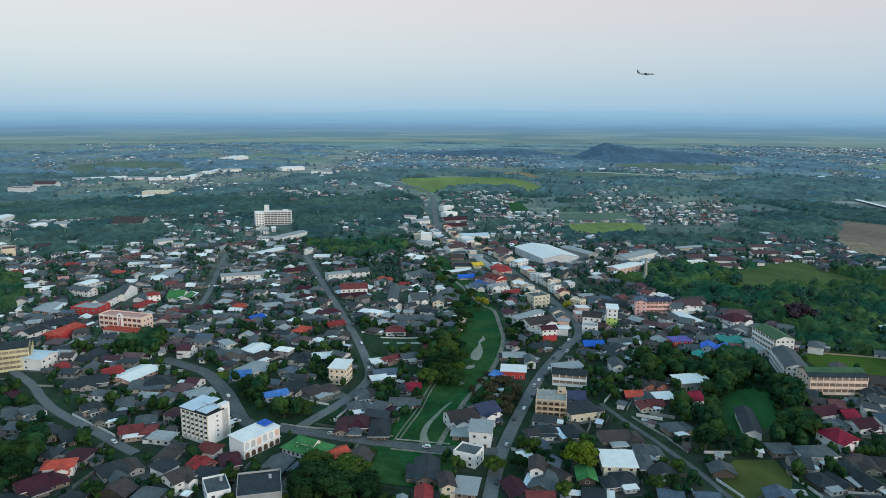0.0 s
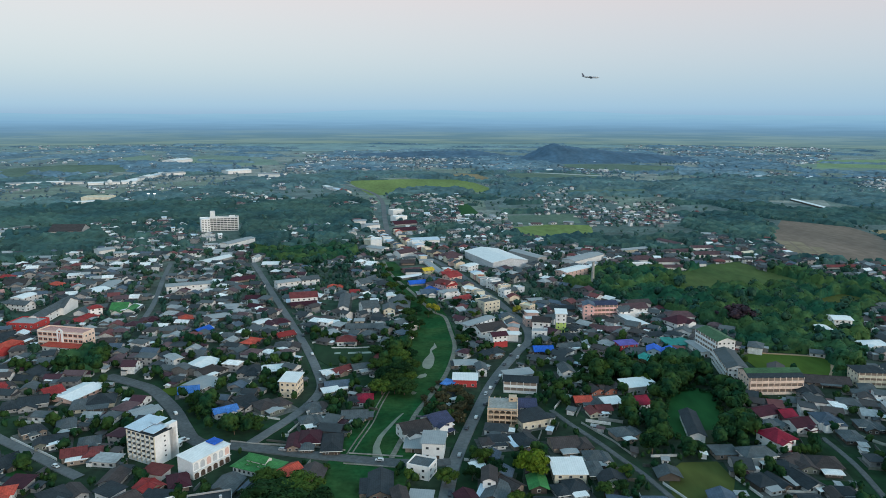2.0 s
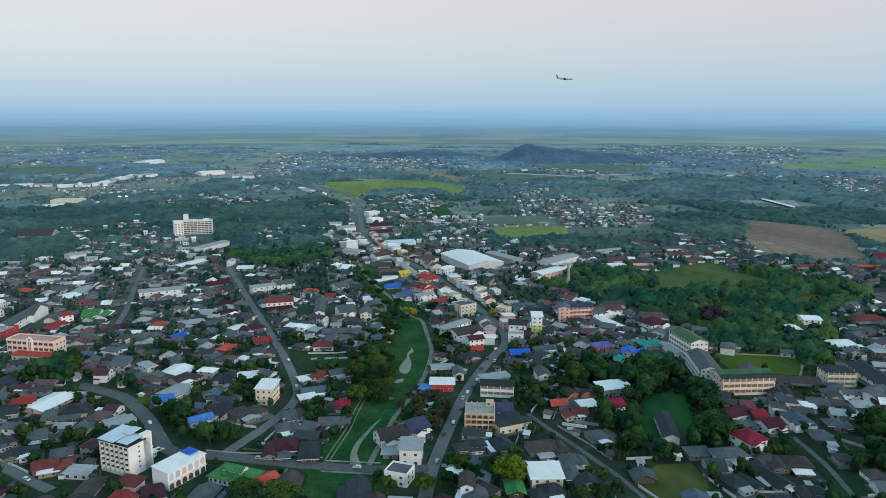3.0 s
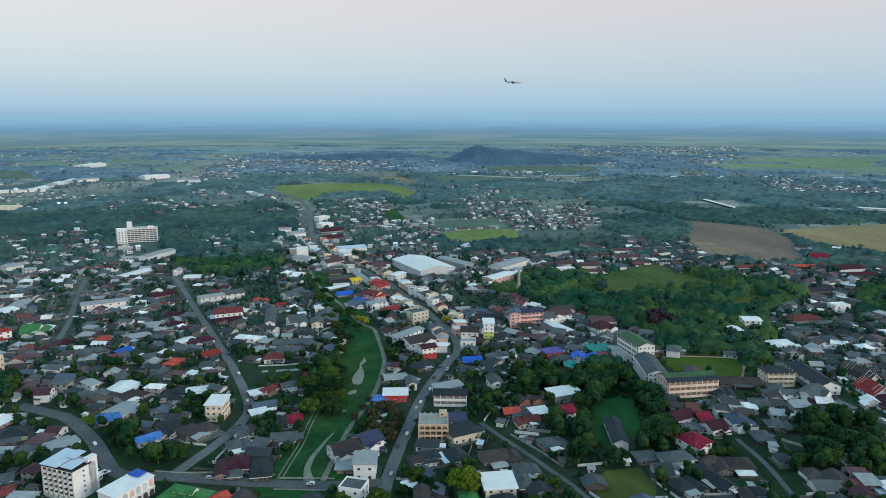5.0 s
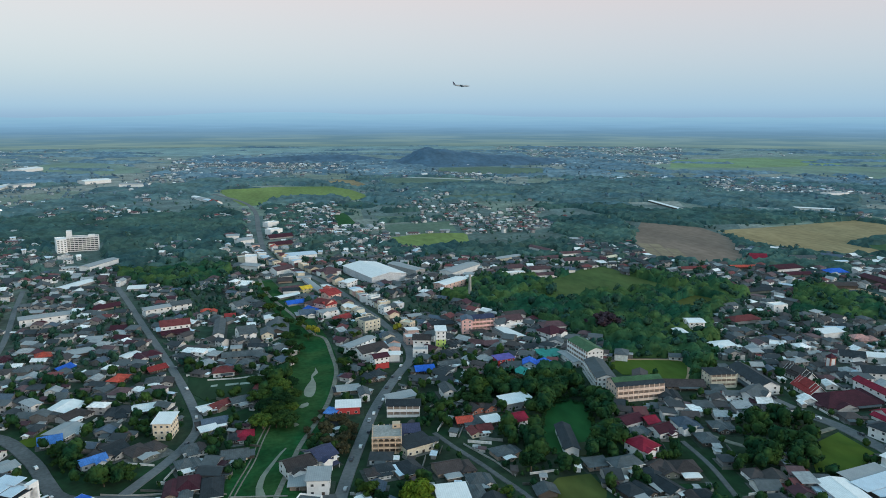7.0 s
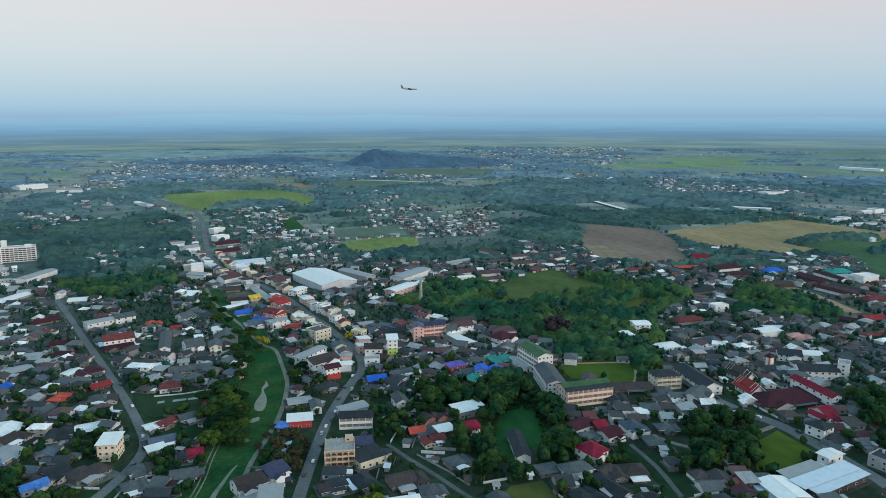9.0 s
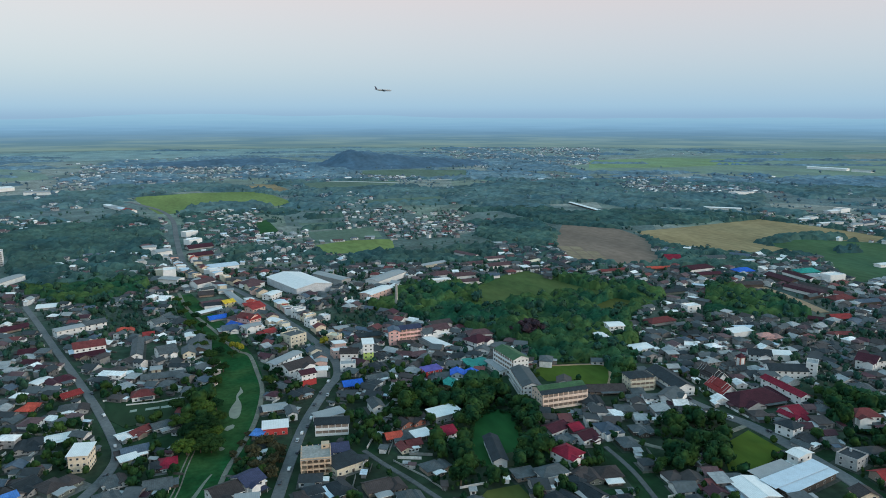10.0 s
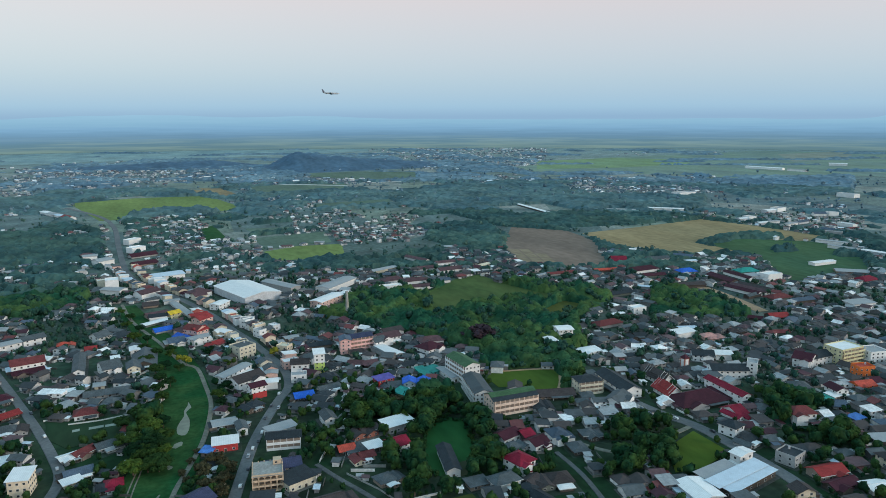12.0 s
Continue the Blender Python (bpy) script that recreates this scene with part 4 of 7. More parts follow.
house(-29, 587, 1, 7, 8, 2.9, "hip", "lgrey", "white")
house(-96, 582, 28, 18, 17, 2.9, "hip", "maroon", "white")
house(431, 405, -25, 28, 14, 7, "gable", "dgrey", "white")
house(-111, 587, 57, 14, 8, 2.9, "gable", "white", "white")
house(-307, 513, -13, 11, 16, 7, "cross", "dgrey", "white")
house(449, 397, -50, 8, 12, 12, "flat", "lgrey", "white")
house(-289, 525, 73, 30, 10, 4.5, "hip", "orange", "redw")
house(235, 556, 24, 19, 17, 7, "hip", "maroon", "white")
house(177, 578, 1, 15, 13, 2.9, "gable", "brown", "cream")
house(202, 572, 17, 11, 31, 2.9, "cross", "white", "grey")
house(507, 344, -8, 15, 10, 2.9, "gable", "orange", "orangew")
house(-4, 614, 1, 10, 17, 6, "cross", "grey", "cream")
house(363, 499, 1, 16, 13, 2.9, "hip", "white", "white")
house(-284, 550, 74, 17, 11, 2.9, "gable", "brown", "white")
house(-22, 619, 16, 14, 19, 7, "gable", "grey", "white")
house(230, 578, -34, 8, 14, 2.9, "hip", "dgrey", "white")
house(119, 611, -44, 11, 9, 7, "flat", "cream", "sand")
house(522, 342, -15, 12, 15, 2.9, "gable", "maroon", "white")
house(84, 618, 28, 17, 15, 10, "flat", "grey", "cream")
house(441, 443, -34, 17, 13, 6, "gable", "dgrey", "white")
house(-152, 606, 29, 19, 13, 2.9, "gable", "lgrey", "white")
house(402, 480, -40, 11, 12, 6, "flat", "white", "white")
house(200, 595, 17, 12, 13, 6, "gable", "grey", "white")
house(-177, 602, 20, 10, 10, 2.9, "hip", "orange", "white")
house(343, 527, -5, 8, 14, 7, "cross", "white", "white")
house(246, 579, -5, 22, 13, 5, "hip", "rose", "white")
house(-306, 550, 59, 27, 14, 2.9, "gable", "dgrey", "white")
house(150, 613, 1, 20, 9, 3.4, "gable", "dgrey", "white")
house(-206, 598, 24, 13, 13, 2.9, "hip", "maroon", "white")
house(459, 437, -30, 14, 10, 5, "shed", "white", "white")
house(5, 636, -3, 18, 39, 3.5, "cross", "grey", "dark")
house(532, 362, -16, 14, 10, 7.5, "flat", "orange", "orangew")
house(-45, 639, 1, 8, 48, 6, "cross", "grey", "white")
house(212, 602, 10, 22, 14, 6.5, "gable", "rose", "white")
house(222, 618, 10, 20, 12, 6, "gable", "brown", "grey")
house(507, 396, -65, 14, 17, 8, "gable", "maroon", "white")
house(117, 635, 1, 12, 11, 2.9, "hip", "lgrey", "white")
house(-18, 647, 4, 6, 6, 4, "shed", "white", "white")
house(-124, 637, -25, 13, 9, 2.9, "gable", "maroon", "grey")
house(-83, 644, 17, 22, 8, 2.9, "gable", "maroon", "white")
house(367, 544, -12, 14, 14, 10, "gable", "white", "white")
house(-298, 585, -11, 24, 19, 7, "flat", "lgrey", "redw")
house(523, 398, 1, 29, 14, 7, "gable", "dgrey", "white")
house(-148, 641, 1, 12, 10, 2.9, "hip", "lgrey", "white")
house(132, 645, 10, 12, 7, 3.4, "gable", "lgrey", "white")
house(65, 655, 36, 18, 11, 2.9, "gable", "red", "white")
house(-84, 654, 11, 24, 15, 8, "gable", "brick", "white")
house(-261, 606, 70, 19, 13, 2.9, "hip", "red", "cream")
house(-2, 660, 1, 8, 12, 6, "cross", "white", "white")
house(428, 512, -11, 16, 13, 3.5, "gable", "dgrey", "white")
house(-258, 618, 35, 10, 8, 9, "hip", "red", "white")
house(52, 672, 22, 18, 10, 6, "gable", "lgrey", "white")
house(33, 677, 8, 14, 13, 4, "gable", "slate", "white")
house(-240, 636, 1, 22, 25, 2.9, "gable", "green", "white")
house(-235, 638, 89, 20, 11, 2.9, "gable", "white", "white")
for n, (kind, roof, wall, e) in enumerate((("flat", "lgrey", "white", 7.2), ("gable", "grey", "cream", 6.4), ("flat", "white", "lgrey", 8.2))):
    house(115 + 7.4 * (n - 1), 671 + 3.1 * (n - 1), 23, 7.8, 11 - n, e, kind, roof, wall, "shop_house")
house(-133, 669, 1, 12, 10, 2.9, "gable", "maroon", "white")
house(-340, 593, 1, 18, 28, 2.9, "cross", "lgrey", "white")
house(76, 683, -58, 14, 8, 6, "gable", "white", "sand")
house(-274, 631, 1, 10, 15, 2.9, "cross", "grey", "white")
house(-38, 687, 1, 8, 9, 2.9, "gable", "red", "white")
house(473, 501, 2, 22, 11, 5, "shed", "white", "white")
house(492, 483, -15, 19, 14, 2.9, "gable", "pink", "pink")
house(41, 688, -62, 20, 10, 2.9, "gable", "blue", "white")
house(573, 383, -12, 18, 17, 9, "flat", "lgrey", "white")
house(-297, 627, 89, 66, 11, 7, "gable", "grey", "white")
house(55, 694, 33, 13, 11, 7, "gable", "red", "pink")
house(52, 697, -46, 16, 14, 8, "gable", "brick", "pink")
for n, (kind, roof, wall, e) in enumerate((("flat", "lgrey", "white", 8.4), ("shed", "grey", "white", 7.0), ("gable", "rose", "cream", 6.6), ("flat", "white", "sand", 8.0))):
    house(106 + 2.2 * (n - 1.5), 693 - 6.7 * (n - 1.5), -72, 6.9, 10 + n % 2, e, kind, roof, wall, "shop_house")
house(429, 559, 4, 29, 13, 3.5, "hip", "brick", "white")
house(44, 707, 27, 17, 15, 5, "hip", "rose", "pink")
house(-59, 708, 1, 14, 12, 2.9, "hip", "orange", "cream")
house(491, 515, -17, 17, 7, 2.9, "gable", "lblue", "white")
house(523, 483, -23, 15, 11, 3.4, "hip", "brown", "dark")
house(102, 708, -20, 13, 11, 8, "flat", "lgrey", "white")
house(-31, 716, 36, 13, 15, 6, "gable", "grey", "white")
house(69, 719, -41, 11, 8, 5, "gable", "grey", "cream")
house(24, 723, 18, 17, 10, 2.9, "gable", "blue", "white")
house(-108, 719, 26, 24, 12, 7, "gable", "lgrey", "white")
house(562, 467, -23, 13, 7, 2.9, "gable", "brick", "white")
house(-336, 649, -20, 23, 11, 6, "gable", "grey", "white")
house(-207, 704, 32, 9, 6, 2.9, "hip", "maroon", "white")
house(62, 735, 38, 17, 12, 7, "gable", "red", "pink")
house(-88, 734, 25, 19, 12, 6, "gable", "grey", "white")
house(-204, 712, 18, 43, 14, 7, "gable", "lgrey", "white")
house(460, 584, 1, 15, 5, 3, "gable", "white", "white")
house(19, 754, 32, 27, 8, 2.9, "gable", "white", "white")
house(60, 752, 14, 17, 9, 6, "gable", "red", "pink")
house(-345, 675, 76, 19, 13, 6, "gable", "white", "white")
house(486, 584, -1, 16, 11, 7, "flat", "white", "white")
house(-293, 709, 68, 18, 17, 2.9, "gable", "white", "white")
house(-160, 751, 33, 26, 10, 2.9, "gable", "maroon", "white")
house(22, 769, 1, 17, 9, 5, "gable", "dgrey", "white")
house(37, 771, 28, 12, 10, 6, "gable", "yellow", "yellow")
house(579, 513, -51, 12, 7, 3, "gable", "maroon", "white")
house(21, 782, 17, 21, 14, 2.9, "gable", "rose", "white")
house(198, 761, 39, 42, 16, 7, "gable", "white", "pink")
house(-289, 734, 89, 27, 13, 2.9, "gable", "lgrey", "white")
house(605, 509, -13, 20, 13, 2.9, "gable", "red", "white")
house(86, 792, 49, 20, 12, 6, "gable", "white", "white")
house(46, 802, -78, 75, 6, 2.9, "gable", "lgrey", "white")
house(-385, 706, 33, 8, 8, 2.9, "gable", "pink", "pink")
house(-341, 736, -27, 16, 9, 2.9, "hip", "orange", "white")
house(639, 526, 4, 14, 7, 3.5, "gable", "slate", "lgrey")
house(17, 830, 1, 15, 13, 2.9, "gable", "brown", "white")
house(519, 654, 3, 30, 9, 3.5, "gable", "dgrey", "white")
house(39, 835, -1, 16, 8, 4, "gable", "lgrey", "white")
house(-386, 745, 1, 22, 19, 2.9, "gable", "brown", "white")
house(283, 790, 2, 28, 9, 6, "flat", "white", "white")
house(122, 833, -72, 79, 45, 9, "gable", "white", "lgrey")
house(69, 841, 20, 14, 13, 6, "gable", "rose", "cream")
house(-143, 832, 1, 17, 17, 2.9, "gable", "white", "white")
house(322, 781, -2, 26, 9, 4, "gable", "rose", "white")
house(19, 849, 19, 15, 7, 4, "gable", "grey", "white")
house(70, 854, 29, 23, 19, 6, "hip", "rose", "white")
house(-448, 731, 1, 14, 11, 2.9, "hip", "red", "cream")
house(228, 829, 42, 62, 19, 7, "gable", "lgrey", "white")
house(164, 847, -63, 56, 14, 8, "gable", "lgrey", "grey")
house(680, 542, -5, 30, 10, 4, "gable", "slate", "dark")
house(651, 583, 9, 24, 7, 3.5, "gable", "grey", "white")
house(567, 666, -49, 18, 7, 3.5, "gable", "lblue", "white")
house(358, 800, 1, 16, 9, 4, "gable", "slate", "white")
house(670, 565, 1, 28, 15, 2.9, "hip", "brick", "white")
house(-411, 774, 1, 14, 9, 2.9, "hip", "red", "white")
house(325, 814, 3, 31, 13, 4, "hip", "rose", "white")
house(15, 880, 37, 26, 15, 6, "gable", "rose", "white")
house(723, 504, -8, 31, 15, 5, "shed", "lgrey", "white")
house(300, 829, 6, 28, 15, 4, "hip", "rose", "white")
house(-213, 862, 60, 43, 15, 2.9, "gable", "white", "white")
house(54, 887, -3, 22, 11, 4, "shed", "grey", "sand")
house(9, 890, -19, 10, 15, 6, "cross", "lgrey", "white")
house(449, 775, 7, 18, 7, 3.5, "gable", "lblue", "white")
house(618, 652, -15, 42, 11, 4, "gable", "brown", "dark")
house(-248, 868, 18, 12, 19, 2.9, "cross", "grey", "grey")
house(658, 604, -84, 46, 9, 4, "gable", "maroon", "white")
house(671, 606, -82, 48, 9, 4, "gable", "rose", "white")
house(684, 609, -82, 44, 8, 4, "gable", "brown", "white")
house(524, 740, 9, 23, 6, 3, "gable", "lgrey", "white")
house(-20, 911, -36, 26, 15, 6, "gable", "lgrey", "white")
house(492, 779, 19, 24, 4, 3, "gable", "lgrey", "white")
house(517, 777, -2, 38, 7, 2.9, "gable", "brick", "white")
house(-22, 934, 1, 15, 17, 13, "flat", "white", "white")
house(32, 936, 1, 14, 13, 8, "flat", "white", "white")
house(92, 933, -3, 25, 9, 4, "gable", "dgrey", "brown")
house(393, 856, 3, 36, 13, 4, "gable", "rose", "white")
house(619, 714, -10, 29, 9, 3.5, "gable", "maroon", "white")
house(311, 894, 22, 42, 11, 4, "gable", "lgrey", "cream")
house(743, 587, -0, 14, 7, 3, "gable", "white", "white")
house(365, 876, 4, 28, 11, 4, "gable", "rose", "lgrey")
house(684, 661, -96, 45, 13, 4, "gable", "maroon", "dark")
house(27, 952, 10, 16, 7, 5, "flat", "white", "white")
house(-28, 954, 12, 23, 8, 9, "flat", "white", "cream")
house(582, 766, -11, 33, 7, 3.5, "gable", "orange", "cream")
house(446, 864, 23, 26, 6, 3.5, "gable", "cream", "white")
house(625, 746, 3, 47, 17, 4, "hip", "maroon", "white")
house(41, 972, 14, 41, 25, 6, "gable", "lblue", "white")
house(715, 665, -95, 47, 9, 4, "gable", "maroon", "white")
house(-361, 907, 41, 19, 19, 8, "gable", "lgrey", "white")
house(743, 640, -1, 24, 16, 8, "flat", "white", "white")
house(726, 652, -1, 16, 12, 5, "shed", "lgrey", "white")
house(-424, 882, 1, 27, 19, 2.9, "gable", "lgrey", "white")
house(-517, 835, 30, 14, 23, 10, "flat", "rose", "sand")
house(675, 716, -9, 24, 15, 2.9, "hip", "blue", "white")
house(406, 901, 1, 29, 9, 4, "gable", "rose", "white")
house(-210, 972, 63, 54, 15, 6, "gable", "lgrey", "white")
house(707, 716, -23, 9, 9, 4, "flat", "white", "white")
house(748, 683, -11, 28, 17, 2.9, "hip", "teal", "white")
house(380, 942, -70, 45, 9, 4, "gable", "rose", "white")
house(-503, 883, 28, 16, 19, 2.9, "gable", "brown", "white")
house(844, 583, 1, 27, 17, 2.9, "hip", "crimson", "white")
house(641, 816, -25, 20, 23, 2.9, "gable", "crimson", "white")
house(726, 763, -10, 16, 8, 4, "gable", "lblue", "white")
house(697, 799, -9, 34, 11, 3.5, "gable", "grey", "lgrey")
house(873, 624, -40, 39, 19, 2.9, "gable", "lgrey", "white")
house(18, 1079, 21, 33, 15, 2.9, "gable", "maroon", "white")
house(741, 794, -51, 26, 13, 4, "gable", "slate", "white")
house(-35, 1105, 32, 23, 19, 7, "gable", "lgrey", "white")
house(706, 864, -51, 9, 9, 5, "gable", "white", "white")
house(886, 678, -1, 41, 11, 4, "gable", "white", "white")
house(-36, 1124, 30, 19, 15, 5, "gable", "lgrey", "white")
house(18, 1147, 21, 38, 17, 2.9, "gable", "maroon", "white")
house(-53, 1149, 2, 19, 17, 7, "gable", "lgrey", "white")
house(-479, 1084, 2, 45, 35, 6, "gable", "brown", "grey")
house(10, 1189, 36, 24, 15, 8, "flat", "white", "white")
house(-603, 1049, 53, 20, 21, 6, "gable", "white", "white")
house(-574, 1066, 31, 22, 19, 6, "gable", "lgrey", "white")
house(1014, 742, -82, 44, 11, 4.5, "gable", "lgrey", "white")
house(1021, 692, -82, 40, 12, 5, "gable", "white", "lgrey")
house(6, 1272, 40, 25, 13, 8, "flat", "white", "white")
house(1045, 785, -71, 48, 11, 5, "gable", "lgrey", "white")
house(-700, 1117, 95, 44, 23, 7, "gable", "white", "white")
house(1126, 845, -59, 26, 12, 6, "flat", "lgrey", "grey")
house(1146, 872, -59, 20, 12, 5, "gable", "slate", "white")
house(1112, 987, -2, 24, 12, 4.5, "gable", "white", "lgrey")
house(1144, 990, -4, 26, 11, 4.5, "gable", "lgrey", "white")
house(1150, 955, 11, 32, 12, 4.5, "gable", "lgrey", "white")
house(1188, 962, 9, 34, 11, 4.5, "gable", "slate", "lgrey")
house(1233, 899, -96, 35, 11, 6, "flat", "white", "white")
house(1118, 1041, -6, 22, 14, 5, "gable", "white", "lgrey")
house(1144, 1046, -6, 18, 16, 6.5, "flat", "lgrey", "white")
house(-607, 1446, 36, 37, 17, 6, "gable", "white", "white")
house(837, 1371, -96, 190, 9, 2.9, "gable", "white", "white")
house(998, 1272, -39, 80, 13, 2.9, "gable", "lgrey", "white")
house(-602, 1505, 2, 57, 33, 9, "flat", "cream", "cream")
house(1085, 1225, -40, 76, 13, 6, "gable", "white", "white")
house(1312, 1022, -26, 24, 14, 6, "gable", "slate", "white")
house(1338, 1012, -26, 20, 16, 8, "flat", "lgrey", "white")
house(1262, 1105, 8, 30, 15, 6, "gable", "white", "lgrey")
house(1298, 1112, 5, 28, 18, 8, "flat", "lgrey", "white")
for n in range(4):
    house(-133 + 16 * n - 24, 1702 - 37 * n + 55, -66, 38, 14 + 3 * (n % 2), 4.5, "gable", ("white", "lgrey", "lblue", "red")[n], "white")
# These two are greyed from pink: haze put into wall and roof colours.
house(-898, 1520, 2, 45, 30, 14, "flat", "rose", "lgrey")
house(-931, 1675, 3, 50, 30, 8, "gable", "rose", "lgrey")
house(1337, 1444, 1, 61, 25, 9, "flat", "lgrey", "white")
for n in range(3):
    house(-716 + 36 * n - 36, 1885 + 14 * n - 14, 21, 35, 26, 5.2 + 0.6 * n, "gable", ("white", "lgrey", "white")[n], "white")
for n in range(4):
    house(-878 + 43 * n - 64, 1877 + 11.5 * n - 17, 15, 41, 26 - 3 * (n % 2), 5.0 + 0.7 * (n % 3), "gable", ("lgrey", "white", "white", "lgrey")[n], "white")
house(1683, 1233, -85, 46, 25, 9, "flat", "lgrey", "white")
house(-347, 2108, -13, 78, 29, 8, "gable", "lgrey", "white")
for n in range(5):
    house(-687 + 1.8 * n - 3.6, 1954 + 52 * n, 92, 50, 24 - 2 * (n % 2), 5.5 + 0.8 * (n % 3), "gable", ("white", "lgrey", "white", "lblue", "white")[n], "white")
house(-642, 2153, 50, 63, 29, 9, "gable", "lgrey", "white")
house(-478, 2241, 42, 79, 39, 9, "gable", "white", "white")
house(-810, 2781, 74, 125, 49, 10, "gable", "white", "white")
house(2278, 2030, -77, 150, 22, 8, "gable", "white", "white")
house(2300, 1900, -80, 70, 20, 7, "gable", "lgrey", "white")
house(2705, 2040, -55, 66, 24, 9, "gable", "white", "white")

# ---- larger buildings ----
def bands(base, w, d, floors, fh, z0, wall, deep=1.6, sides=(0,)):
    """Open corridors with solid parapets, floor by floor, in front of the given sides (0: front, 1: right, 3: left)."""
    for side in sides:
        run, off = (w, d / 2) if side in (0, 2) else (d, w / 2)
        m = pose(0, 0, 0, 0, 0, 90 * side)
        for k in range(floors):
            z = z0 + k * fh
            part("corridor", Shape().box(-run / 2, run / 2, -off - deep, -off, z - 0.15, z).box(-run / 2, run / 2, -off - deep, -off - deep + 0.15, z, z + 1.6), wall, base, at=m)
            # Thin brown sheet painted as the corridor's shade, to deepen the banding.
            part("recess", Shape().box(-run / 2 + 0.3, run / 2 - 0.3, -off - 0.16, -off - 0.10, z + 0.4, z + fh - 0.6), WALL["brown"], base, "brown sheet standing for shade behind the parapet", at=m)
        n = max(2, round(run / 4))
        for i in range(n + 1):
            x = -run / 2 + 0.2 + (run - 0.4) * i / n
            part("column", Shape().box(x - 0.15, x + 0.15, -off - deep - 0.04, -off - deep + 0.26, 0, z0 + floors * fh), wall, base, at=m)


def rows_of_windows(base, run, off, turn, floors, fh, n, wide=1.5, high=1.4, z0=0.9):
    m = pose(0, 0, 0, 0, 0, turn)
    for k in range(floors):
        for i in range(n):
            p = (i + 0.5) / n * run - run / 2
            part("window", window_mesh, None, base, at=m @ Matrix.Translation((p, -off, z0 + k * fh)) @ Matrix.Diagonal((wide, 1.6, high, 1)))


def building(name, x, y, turn, w, d, floors, fh, kind, roof, wall, label, front=0, side=0, corridor=(), category="building", z_windows=0.9):
    base = thing(name, x, y, turn, label, category)
    e = floors * fh
    part("wall", wall_shape(kind, w, d, e, 0.36), WALL[wall], base)
    over = 0.25 if kind == "flat" else 0.9
    part("roof", roof_shape(kind, w, d, e, over, 0.36 if roof not in ("white", "lgrey") else 0.14), ROOF[roof], base)
    n, s = front or max(2, round(w / 3.4)), side or max(1, round(d / 4))
    for turn_, run, off, cnt in ((0, w, d / 2, n), (90, d, w / 2, s), (180, w, d / 2, n), (270, d, w / 2, s)):
        rows_of_windows(base, run, off, turn_, floors, fh, cnt, z0=z_windows)
    if corridor:
        bands(base, w, d, floors, fh, 0.15, WALL[wall], sides=corridor)
    taken.append((x, y, math.hypot(w, d) * 0.45 + 1))
    return base


# The tall white lodging house with rounded balconies.
w, d, h = 19.5, 13.5, 16.2
hotel = thing("hotel", -123.5, 349.5, -31, "white five-storey hotel with rounded balconies and pale blue roofs", "hotel")
part("wall", Shape().box(-w / 2, w / 2, -d / 2, d / 2, 0, h).box(w / 2 - 3, w / 2, d / 2 - 4, d / 2 + 1.2, 0, h + 2.6), WALL["white"], hotel)
part("roof_terrace", Shape().box(-w / 2 - 0.4, w / 2 + 0.4, -d / 2 - 0.4, d / 2 - 4.2, h + 0.02, h + 0.3), ROOF["dgrey"], hotel, "dark recessed rim under the roof")
part("roof", roof_shape("shed", w * 0.52, d + 1.2, h + 1.0, 0.5), ROOF["lblue"], hotel, "pale blue metal roof sheet", at=pose(-w * 0.24, 0, 0))
part("roof", roof_shape("shed", w * 0.36, d * 0.62, h + 0.6, 0.3), ROOF["lblue"], hotel, "pale blue metal roof sheet", at=pose(w * 0.24, -1.6, 0))
part("roof", roof_shape("shed", w * 0.25, d * 0.5, h + 2.1, 0.3), ROOF["lblue"], hotel, "pale blue metal roof sheet", at=pose(w * 0.02, d * 0.32, 0))
bal = Shape()
pts = [(1.15 * math.cos(math.pi * i / 8), -1.1 * math.sin(math.pi * i / 8)) for i in range(9)]
bal.add([(x, y, 0) for x, y in pts] + [(x, y, 1.0) for x, y in pts], [(i, i + 1, 10 + i, 9 + i) for i in range(8)] + [tuple(range(8, -1, -1)), tuple(range(9, 18))])
bal_mesh = bal.mesh("balcony", [trim])
rec_mesh = Shape().box(-1.2, 1.2, -0.06, 0.05, 0, 2.1).mesh("balcony_door", [glass])
pier_mesh = Shape().box(-0.14, 0.14, -0.5, 0.05, 0, h - 1.0).mesh("pier", [WALL["cream"]])
for k in range(5):
    for i in range(6):
        px = -w / 2 + w * (i + 0.5) / 6
        one = part("balcony", bal_mesh, None, hotel, "rounded white balcony", at=pose(px, -d / 2 - 0.05, 2.6 + k * 2.65))
        part("balcony_door", rec_mesh, None, one, at=pose(0, 0.05, 0.1))
    part("window", window_mesh, None, hotel, at=pose(w / 2, -0.5, 3.2 + 2.6 * k, 0, 0, 90) @ Matrix.Diagonal((1.1, 2, 0.9, 1)))
for i in range(7):
    part("pier", pier_mesh, None, hotel, at=pose(-w / 2 + w * i / 6, -d / 2, 1.0))
part("window", window_mesh, None, hotel, at=pose(w / 2, 3.4, h - 0.4, 0, 0, 90) @ Matrix.Diagonal((2.0, 2, 1.2, 1)))
taken.append((-123.5, 349.5, 13))

